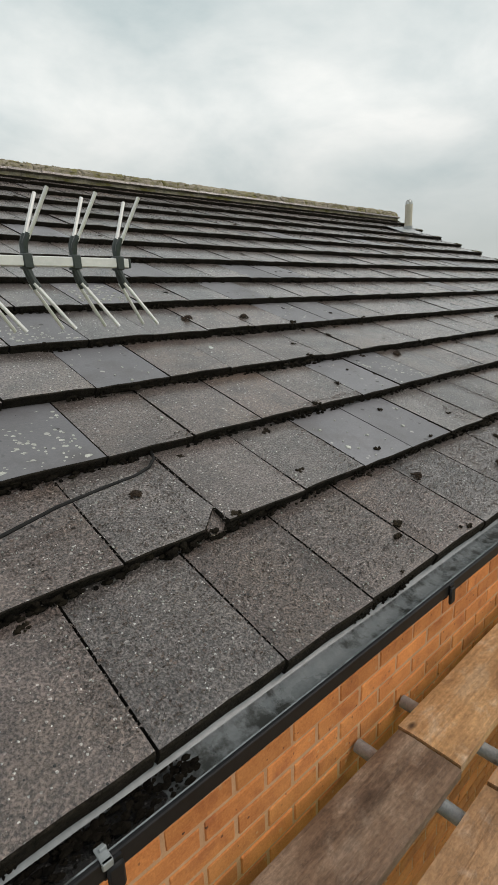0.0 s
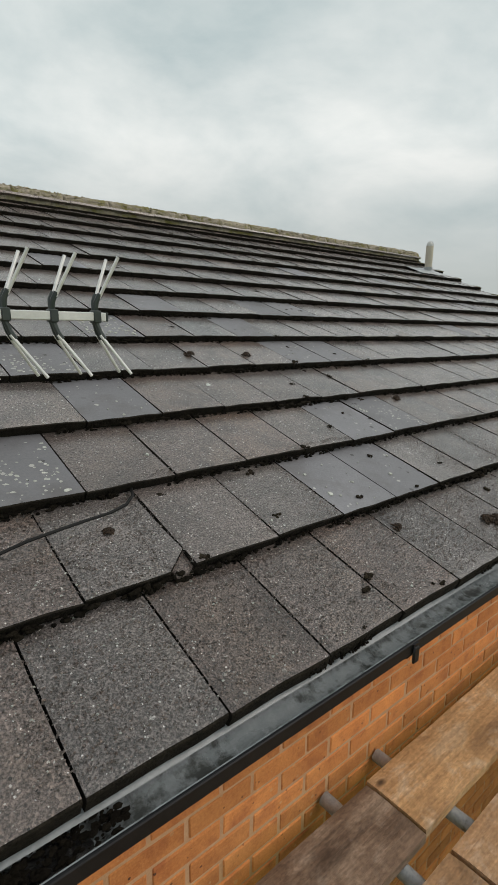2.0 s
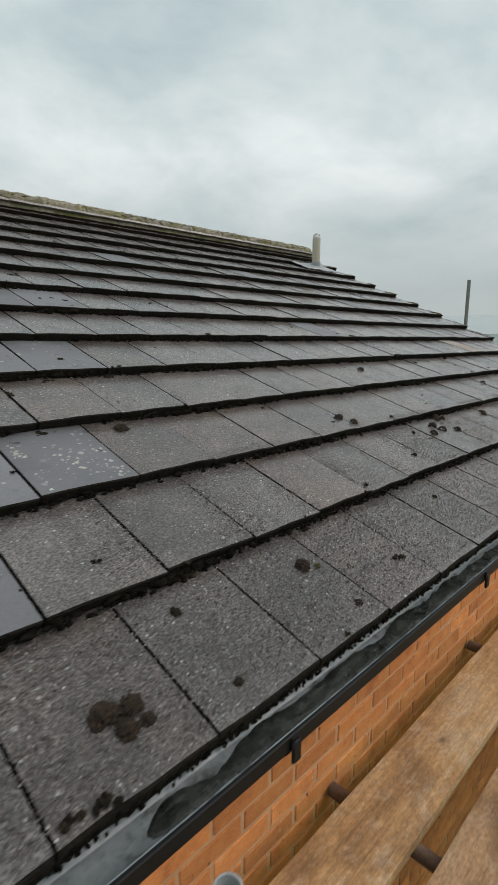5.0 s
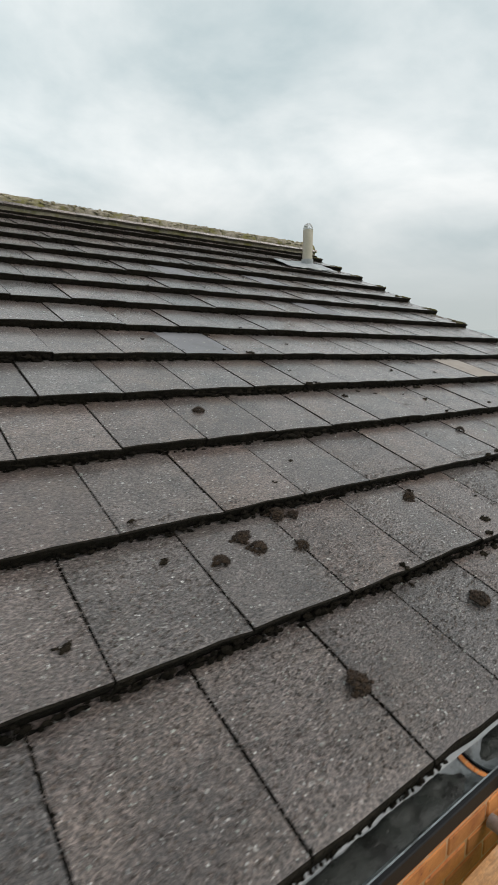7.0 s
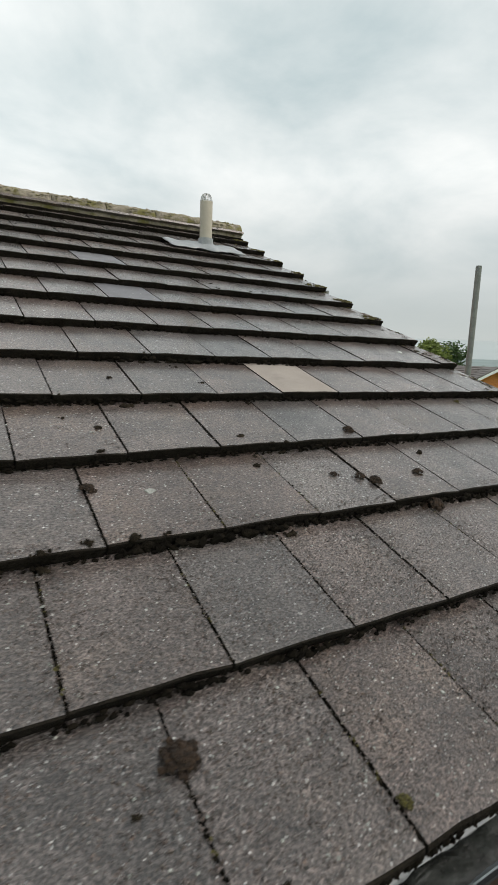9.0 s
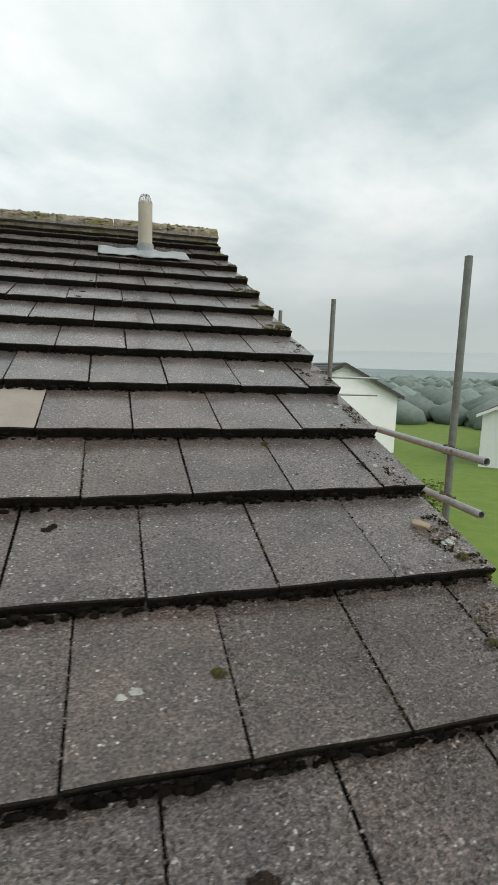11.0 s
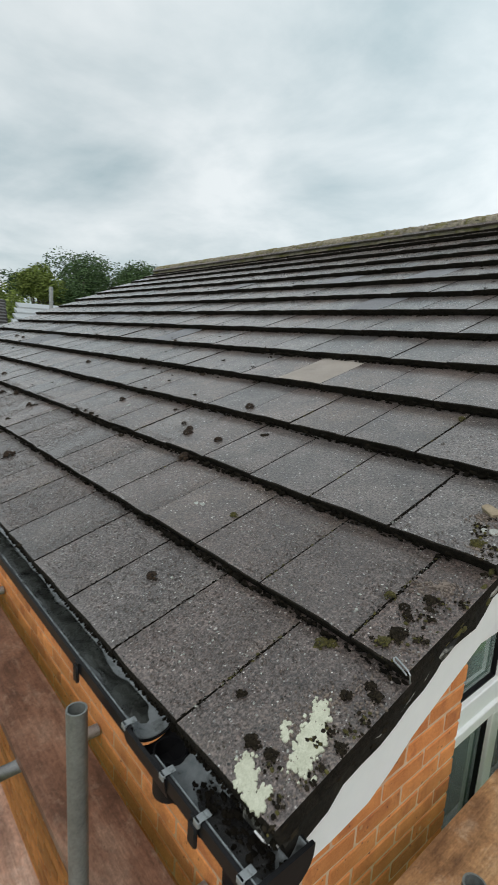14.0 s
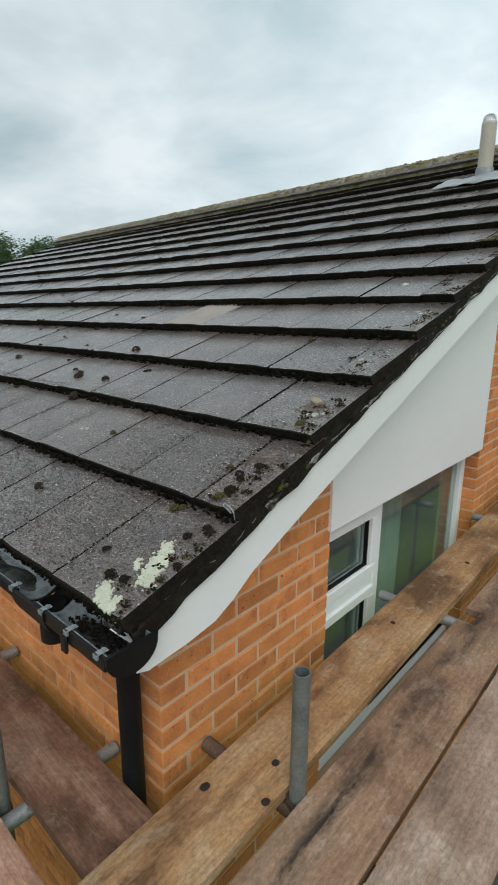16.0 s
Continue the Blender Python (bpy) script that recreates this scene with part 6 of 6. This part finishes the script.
def gable_house(name, label, x0, x1, z_eave, z_ridge, y0, y1, tiles, wall):
    thing = empty(name, label, "house", "neighbouring houses", at=((x0 + x1) / 2, (y0 + y1) / 2, GROUND_Z))
    xm = (x0 + x1) / 2
    own = bmesh.new()
    a = [own.verts.new((x, y0, z)) for x, z in ((x0, GROUND_Z), (x1, GROUND_Z), (x1, z_eave), (xm, z_ridge), (x0, z_eave))]
    b = [own.verts.new((v.co.x, y1, v.co.z)) for v in a]
    own.faces.new(a)
    own.faces.new(b[::-1])
    for i in range(5):
        own.faces.new((a[i], b[i], b[(i + 1) % 5], a[(i + 1) % 5]))
    bmesh.ops.recalc_face_normals(own, faces=own.faces[:])
    shift(part("wall", own, wall), thing)
    slab = shift(part("roof", gable_roof(x0, x1, xm, z_eave, z_ridge, y0, y1), tiles, None, "tiled roof"), thing)
    rib = shift(part("tile_coursing", courses(x0, x1, xm, z_eave, z_ridge, y0, y1, 13), tiles), thing)
    tagged(rib, kind="stuff")
    fascia = bmesh.new()
    for xe in (x0 - 0.35, x1 + 0.35):
        ze = z_eave - (z_ridge - z_eave) / abs(x0 - xm) * 0.35
        pts = [(xm, z_ridge - 0.10), (xe, ze - 0.10), (xe, ze + 0.10), (xm, z_ridge + 0.10)]
        va = [fascia.verts.new((x, y0 - 0.38, z)) for x, z in pts]
        vb = [fascia.verts.new((x, y0 - 0.352, z)) for x, z in pts]
        fascia.faces.new(va)
        fascia.faces.new(vb[::-1])
        for k in range(4):
            fascia.faces.new((va[k], vb[k], vb[(k + 1) % 4], va[(k + 1) % 4]))
    bmesh.ops.recalc_face_normals(fascia, faces=fascia.faces[:])
    shift(part("fascia", fascia, WHITE if tiles in (FAR_BROWN, FAR_GREY) else FAR_DARK, None, "verge trim"), thing)
    return thing


house_b = gable_house("white_house", "white rendered two-storey house with a grey tiled gable roof", 5.25, 12.3, -1.42, 0.05, 27.7, 36.0, FAR_GREY, WHITE_RENDER)
far_window(house_b, 6.0, 7.85, -2.6, -1.62, 27.7, [6.45, 7.4])
far_window(house_b, 9.65, 11.65, -2.55, -1.55, 27.7, [10.9])
far_window(house_b, 6.4, 8.45, -4.6, -3.55, 27.7, [6.85, 8.0])
shift(part("door", box((9.2, 27.62, GROUND_Z), (10.5, 27.72, -2.95), 0.01), TEAL_DOOR, None, "teal front door with side glass"), house_b)
wing = gable_house("white_house", "white rendered house with a dark tiled roof behind the gable", 10.5, 19.5, -0.8, 1.35, 33.0, 44.0, FAR_DARK, WHITE_RENDER)
house_a = gable_house("white_house", "low white house, wet sky sheen painted pale grey on its tiles", -4.4, 4.0, -0.40, 0.86, 20.5, 31.0, FAR_GREY, WHITE_RENDER)
TEAL_GLASS = surface("teal_blind_behind_glass", (0.20, 0.36, 0.35), (0.30, 0.46, 0.45), scale=1.0, rough=0.15, grain=5, bump=0.0)
far_window(house_a, 0.62, 2.35, -1.55, -0.62, 20.5, [0.95, 1.95], TEAL_GLASS)
shift(part("brick_front", box((-4.2, 20.42, GROUND_Z), (0.22, 20.498, 0.05)), BRICK_FAR, None, "orange brick half of the front wall"), house_a)
shift(part("garage_lintel", box((0.23, 20.40, -0.47), (3.9, 20.47, -0.38)), BLACK), house_a)
# dark roofed house beyond the far end of the main roof
house_c = empty("dark_roofed_house", "white walled house under a dark brown tiled roof", "house", "neighbouring houses", at=(-17, -2, GROUND_Z))
shift(part("wall", box((-21.0, -9.0, GROUND_Z), (-14.3, 3.9, 0.30)), WHITE_RENDER), house_c)
own = bmesh.new()
for i in range(12):
    f0, f1 = i / 12, (i + 1) / 12
    xa, za = -13.9 - 3.7 * f0, 0.36 + 1.12 * f0
    xb, zb = -13.9 - 3.7 * f1, 0.36 + 1.12 * f1
    pts = [(xa, za + 0.045), (xb - 0.03, zb + 0.004), (xb - 0.03, zb - 0.08), (xa, za - 0.06)]
    va = [own.verts.new((x, -9.4, z)) for x, z in pts]
    vb = [own.verts.new((x, 4.25 - 0.9 * (1 - (i / 12)), z)) for x, z in pts]
    own.faces.new(va)
    own.faces.new(vb[::-1])
    for k in range(4):
        own.faces.new((va[k], vb[k], vb[(k + 1) % 4], va[(k + 1) % 4]))
bmesh.ops.recalc_face_normals(own, faces=own.faces[:])
shift(part("roof", own, FAR_DARK, None, "dark brown tiled roof slope"), house_c)
shift(part("roof_back", prism([(-9.4, -0.2), (4.2, -0.2), (4.2, 1.40), (-9.4, 1.40)], -21.4, -17.6), FAR_DARK), house_c)
shift(part("fascia", box((-13.98, -9.3, 0.10), (-13.90, 3.4, 0.285)), WHITE, None, "white fascia board"), house_c)
annexe = empty("pale_roof_annexe", "small pale grey tiled roof beside the dark one", "house", "neighbouring houses", at=(-14.6, 4, GROUND_Z))
shift(part("wall", box((-16.4, 3.92, GROUND_Z), (-13.6, 6.4, 0.35)), WHITE_RENDER), annexe)
own = bmesh.new()
for i in range(6):
    f0, f1 = i / 6, (i + 1) / 6
    xa, za, xb, zb = -13.35 - 1.8 * f0, 0.40 + 0.92 * f0, -13.35 - 1.8 * f1, 0.40 + 0.92 * f1
    pts = [(xa, za + 0.04), (xb - 0.02, zb + 0.004), (xb - 0.02, zb - 0.07), (xa, za - 0.05)]
    va = [own.verts.new((x, 3.25 + 0.75 * f0, z)) for x, z in pts]
    vb = [own.verts.new((x, 6.5, z)) for x, z in pts]
    own.faces.new(va)
    own.faces.new(vb[::-1])
    for k in range(4):
        own.faces.new((va[k], vb[k], vb[(k + 1) % 4], va[(k + 1) % 4]))
bmesh.ops.recalc_face_normals(own, faces=own.faces[:])
shift(part("roof", own, FAR_GREY, None, "grey roof with wet sky sheen painted in"), annexe)
tagged(smooth(part("roof_post", tube((-13.4, 4.26, GROUND_Z), (-13.4, 4.26, 1.72), 0.05, 12), STEEL)), "grey post standing beside the far roof", "post")

# houses down the slope on the garden side
for label, x, y, half, deep, eave, top, wall, turn in (("brown tiled roof lying across behind a white gable", 34.4, 23.7, 3.6, 9.0, -1.1, 0.45, WHITE_RENDER, -135.4),
                                                       ("white gable under brown tiles on the garden side", 26.8, 27.5, 3.1, 3.2, -1.5, 0.02, WHITE_RENDER, -44.3),
                                                       ("orange brick gable with white verges on the garden side", 31.8, 23.8, 2.6, 3.2, -1.2, 0.36, BRICK_FAR, -44.3)):
    down = gable_house("brown_roofed_house", label, x - half, x + half, eave, top, y - deep, y + deep, FAR_BROWN, wall)
    down.rotation_euler.z = radians(turn)

# ---------------------------------------------------------------- trees, hedge, hills
LEAF_A = surface("dark_green_leaves", (0.026, 0.056, 0.018), (0.085, 0.145, 0.046), scale=0.8, rough=0.75, grain=4, bump=0.0, random_island=0.45)
LEAF_B = surface("yellow_green_leaves", (0.080, 0.120, 0.020), (0.21, 0.26, 0.055), scale=0.8, rough=0.75, grain=4, bump=0.0, random_island=0.4)
BARK = surface("grey_brown_bark", (0.05, 0.042, 0.034), (0.12, 0.10, 0.08), scale=6, rough=0.95, grain=40, bump=1.0)


def tree(x, y, top, width, leaf, size, seed, label, leaves=5200, low=0.30):
    """A tapered trunk with limbs and a crown of small leaf blades in uneven clumps."""
    r = random.Random(seed)
    thing = empty("tree", label, "tree", "garden trees", at=(x, y, GROUND_Z))
    height = top - GROUND_Z
    own = bmesh.new()
    trunk_top = GROUND_Z + height * 0.62
    n_s = 8
    rings = []
    for i in range(6):
        f = i / 5
        c = Vector((x + 0.15 * noise.noise((seed, f * 2, 0)), y + 0.15 * noise.noise((0, f * 2, seed)), GROUND_Z + (trunk_top - GROUND_Z) * f))
        rad = height * 0.022 * (1 - 0.65 * f)
        rings.append([own.verts.new(c + Vector((rad * math.cos(2 * math.pi * k / n_s), rad * math.sin(2 * math.pi * k / n_s), 0))) for k in range(n_s)])
    for a, b in zip(rings, rings[1:]):
        for k in range(n_s):
            own.faces.new((a[k], a[(k + 1) % n_s], b[(k + 1) % n_s], b[k]))
    own.faces.new(rings[-1])
    blobs = []
    for i in range(17):
        a = r.uniform(0, 6.28)
        h = GROUND_Z + height * r.uniform(low + 0.08, 0.93)
        f = (h - GROUND_Z) / height
        reach = width * 0.5 * math.sin(min(1, max(0.12, (1.05 - f) / 0.62)) * 1.5) * r.uniform(0.35, 0.85)
        c = Vector((x + reach * math.cos(a), y + reach * math.sin(a), h))
        blobs.append((c, width * r.uniform(0.12, 0.22)))
        start = Vector((x, y, GROUND_Z + height * r.uniform(0.25, 0.55)))
        join(own, sweep([start, start.lerp(c, 0.5) + Vector((0, 0, -0.1 * height * 0.2)), c], height * 0.006, 5))
    blobs.append((Vector((x, y, top - width * 0.15)), width * 0.17))
    shift(smooth(part("trunk", own, BARK, None, "grey-brown trunk and limbs")), thing)
    verts, faces = [], []
    for i in range(leaves):
        c, rad = blobs[r.randrange(len(blobs))]
        d = Vector((r.gauss(0, 1), r.gauss(0, 1), r.gauss(0, 0.8))).normalized()
        p = c + d * rad * (0.5 + 0.5 * r.random() ** 0.5) * (1 + 0.35 * noise.noise(d * 2.5 + c))
        n = (d * 0.5 + Vector((r.gauss(0, 0.8), r.gauss(0, 0.8), r.gauss(0, 0.8)))).normalized()
        q = n.to_track_quat("Z", "Y")
        s = size * r.uniform(0.6, 1.3)
        base = len(verts)
        for u, w, h in ((-0.5, 0, 0), (0, -0.3, 0.08), (0.55, 0, -0.05), (0, 0.3, 0.08)):
            verts.append(p + q @ Vector((u * s, w * s, h * s)))
        faces.append((base, base + 1, base + 2, base + 3))
    crown = shift(raw("crown", verts, faces, leaf, None, "leafy crown with uneven outline"), thing)
    return thing


for i, (x, y, top, width, leaf) in enumerate(((-35, 6.0, 4.2, 8.0, LEAF_A), (-37, 0.5, 4.4, 9.0, LEAF_A), (-33, 10.3, 4.6, 4.0, LEAF_B), (-36, 14.4, 6.0, 8.5, LEAF_A), (-35, 19.0, 5.7, 8.0, LEAF_A),
                                             (-38, 24.5, 6.2, 8.5, LEAF_A), (-31, 7.6, 3.3, 6.5, LEAF_B), (-31, 2.6, 3.0, 6.5, LEAF_B), (-33, 12.2, 4.0, 6.5, LEAF_A), (-38, 9.5, 4.6, 8.0, LEAF_A), (-34, 16.8, 5.2, 7.0, LEAF_A))):
    tree(x, y, top - 0.35, width, leaf, 0.15, i + 1, "dark green broadleaf tree behind the far roof" if leaf is LEAF_A else "yellow-green bushy tree behind the far roof", 32000 if leaf is LEAF_A else 20000, 0.22)
tree(4.7, 12.3, -2.9, 2.2, LEAF_B, 0.13, 8, "bright green garden tree below the guard rail", 7000, 0.25)
tree(6.3, 13.4, -2.9, 2.4, LEAF_B, 0.13, 13, "bright green garden tree below the guard rail", 5000, 0.2)
# Paving colour lowered to stand for the shadow beneath the platforms.
PAVING = surface("shadow_dark_paving", (0.05, 0.052, 0.047), (0.11, 0.112, 0.10), scale=3, rough=0.9, grain=40, bump=0.4)
tagged(part("pavement", box((FAR_X - 2.5, -3.2, GROUND_Z - 0.1), (2.6, 11.5, GROUND_Z + 0.03)), PAVING), "concrete path round the house, darkened for shadow below the scaffold", "path", kind="structure")
tree(38.4, 35.0, 3.0, 6.5, LEAF_B, 0.26, 21, "feathery green tree behind the brown roofs", 8000, 0.2)
tree(43.0, 36.0, 2.6, 6.0, LEAF_A, 0.26, 22, "feathery green tree behind the brown roofs", 8000, 0.2)
tree(11.0, 52.0, 1.3, 5.0, LEAF_B, 0.3, 9, "distant feathery garden tree between the houses", 3000)
tree(4.0, 60.0, 0.45, 8.0, LEAF_A, 0.35, 10, "distant dark garden tree beyond the roofs", 3600)
tree(-2.0, 62.0, 0.7, 8.0, LEAF_A, 0.35, 11, "distant dark garden tree beyond the roofs", 3600)
# hedge by the lawn
verts, faces = [], []
hr = random.Random(3)
for i in range(9000):
    t = hr.random()
    c = Vector((4.7 + 7.5 * t, 17.6 + 0.4 * t, GROUND_Z + 0.57))
    d = Vector((hr.uniform(-0.6, 0.6), hr.uniform(-0.6, 0.6), hr.uniform(-0.75, 0.75)))
    p = c + d
    q = Vector((hr.uniform(-1, 1), hr.uniform(-1, 1), hr.uniform(0, 1))).normalized().to_track_quat("Z", "Y")
    s = hr.uniform(0.05, 0.11)
    base = len(verts)
    for u, w in ((-1, 0), (0, -0.6), (1, 0), (0, 0.6)):
        verts.append(p + q @ Vector((u * s, w * s, 0)))
    faces.append((base, base + 1, base + 2, base + 3))
tagged(raw("hedge", verts, faces, LEAF_B), "clipped green hedge beside the lawn", "hedge", kind="stuff")
FENCE = surface("brown_fence_timber", (0.10, 0.055, 0.03), (0.20, 0.115, 0.065), scale=3, rough=0.85, grain=20, bump=0.4)
fence = empty("garden_fence", "brown timber garden fence between the houses", "fence", at=(4.6, 24, GROUND_Z))
for i in range(14):
    shift(part("panel_board", box((4.45, 21.0 + i * 0.45, GROUND_Z), (4.49, 21.43 + i * 0.45, GROUND_Z + 3.4), 0.004), FENCE), fence)

# woods and gardens going away into the valley, haze mixed into their colour
WOODS = surface("haze_tinted_far_woods", (0.13, 0.175, 0.155), (0.215, 0.265, 0.24), scale=0.15, rough=1.0, grain=1.2, bump=0.0, random_island=0.3)
verts, faces = [], []
wr = random.Random(17)
for i in range(1500):
    a, d = radians(wr.uniform(-12, 118)), 62 + 420 * wr.random() ** 1.6
    s = wr.uniform(1.2, 2.4) * (1 + d / 420)
    sv, sf = SMALL[wr.randrange(6)]
    base = len(verts)
    for p in sv:
        verts.append((d * math.cos(a) + p[0] * s * 1.5, d * math.sin(a) + p[1] * s * 1.5, GROUND_Z + s * 0.25 + p[2] * s * 0.95))
    faces += [tuple(base + k for k in f) for f in sf]
tagged(smooth(raw("far_woods", verts, faces, WOODS), 180), "far woods and gardens in the valley, haze painted in", "woods", kind="stuff")
# Both hill colours have distance haze painted in, paler for the far ring.
HILL_NEAR = surface("haze_tinted_valley", (0.16, 0.212, 0.208), (0.24, 0.295, 0.288), scale=0.012, rough=1.0, grain=0.05, bump=0.0)
HILL_FAR = surface("haze_tinted_far_hills", (0.385, 0.432, 0.435), (0.42, 0.462, 0.464), scale=0.004, rough=1.0, grain=0.02, bump=0.0)


def hills(name, radius, base, amp, material, seed, label):
    own = bmesh.new()
    rows_h = []
    for i in range(181):
        a = 2 * math.pi * i / 180
        h = base + amp * noise.noise((math.cos(a) * 2.2, math.sin(a) * 2.2, seed)) + 0.3 * amp * noise.noise((math.cos(a) * 9, math.sin(a) * 9, seed))
        rows_h.append([own.verts.new((math.cos(a) * r, math.sin(a) * r, z)) for r, z in ((radius * 0.75, GROUND_Z - 1), (radius * 0.9, GROUND_Z + h * 0.55), (radius, GROUND_Z + h), (radius * 1.05, GROUND_Z - 2))])
    for p, q in zip(rows_h, rows_h[1:]):
        for k in range(3):
            own.faces.new((p[k], q[k], q[k + 1], p[k + 1]))
    return tagged(smooth(part(name, own, material), 80), label, "hills", kind="structure")


hills("near_hills", 700, 13, 4, HILL_NEAR, 2, "wooded valley beyond the houses, haze painted in")
hills("far_hills", 2100, 95, 16, HILL_FAR, 4, "far hills with pale blue-grey haze painted in")

# ---------------------------------------------------------------- single pieces of roof and walls
for mesh, m in tile_poses:
    ob = new("tile", mesh)
    ob.parent = roof
    ob.matrix_basis = m


def unit_brick(length):
    own = box((-length / 2, -0.05, -0.0325), (length / 2, 0.05, 0.0325), 0.004)
    data = ([tuple(v.co) for v in own.verts], [tuple(x.index for x in f.verts) for f in own.faces])
    own.free()
    return data


PLAIN = unit_brick(0.215)
front_rest, gable_rest = ([], []), ([], [])


def lay(rest, length, m):
    base = len(rest[0])
    rest[0].extend(m @ Vector((v[0] * length / 0.215, v[1], v[2])) for v in PLAIN[0])
    rest[1].extend(tuple(base + i for i in f) for f in PLAIN[1])


br = random.Random(21)
# front wall: courses run back from the corner, every second one starting with a brick's end
for course in range(66):
    z = -0.205 - course * COURSE
    s = GABLE_X - (0.0 if course % 2 == 0 else PITCH_B / 2)
    while s > FAR_X + 0.55:
        m = pose(s - 0.1075 + br.uniform(-0.0015, 0.0015), WALL_Y + 0.05 + br.uniform(-0.0012, 0.0015), z)
        if course < 8:
            ob = new("brick", STRETCHERS[br.randrange(4)])
            ob.parent = wall_front
            ob.matrix_basis = m
        else:
            lay(front_rest, 0.215, m)
        s -= PITCH_B
tagged(raw("lower_bricks", *front_rest, BRICK_FAR, wall_front, "lower brick courses"), kind="stuff")


def clear_spans(y0, y1, z):
    """What is left of a brick beside the openings and the cladding."""
    spans = [(y0, y1)]
    blocks = [(w[0], w[1]) for w in (WIN, WIN2) if w[2] - 0.02 < z < w[3] + 0.03] + ([(WIN[0] - 0.004, WIN[1] + 0.004)] if z > -0.28 else [])
    for a, b in blocks:
        spans = [q for lo, hi in spans for q in ((lo, min(hi, a + 0.004)), (max(lo, b - 0.004), hi)) if q[1] - q[0] > 0.008]
    return spans


for course in range(-26, 66):
    z = -0.205 - course * COURSE
    y = WALL_Y + (0.0 if course % 2 else PITCH_B / 2)
    while y < 2 * RIDGE_Y - WALL_Y - 0.1:
        for lo, hi in clear_spans(y, y + 0.215, z):
            if z + 0.04 > gable_top(lo) or z + 0.04 > gable_top(hi):
                continue
            m = pose(GABLE_X - 0.05 + br.uniform(-0.0012, 0.0015), (lo + hi) / 2, z, 0, 0, 90)
            if -7 < course < 13 and y < 3.9 and hi - lo > 0.21:
                ob = new("brick", STRETCHERS[br.randrange(4)])
                ob.parent = wall_gable
                ob.matrix_basis = m
            else:
                lay(gable_rest, hi - lo, m)
        y += PITCH_B
tagged(raw("further_bricks", *gable_rest, BRICK_FAR, wall_gable, "further brick courses"), kind="stuff")
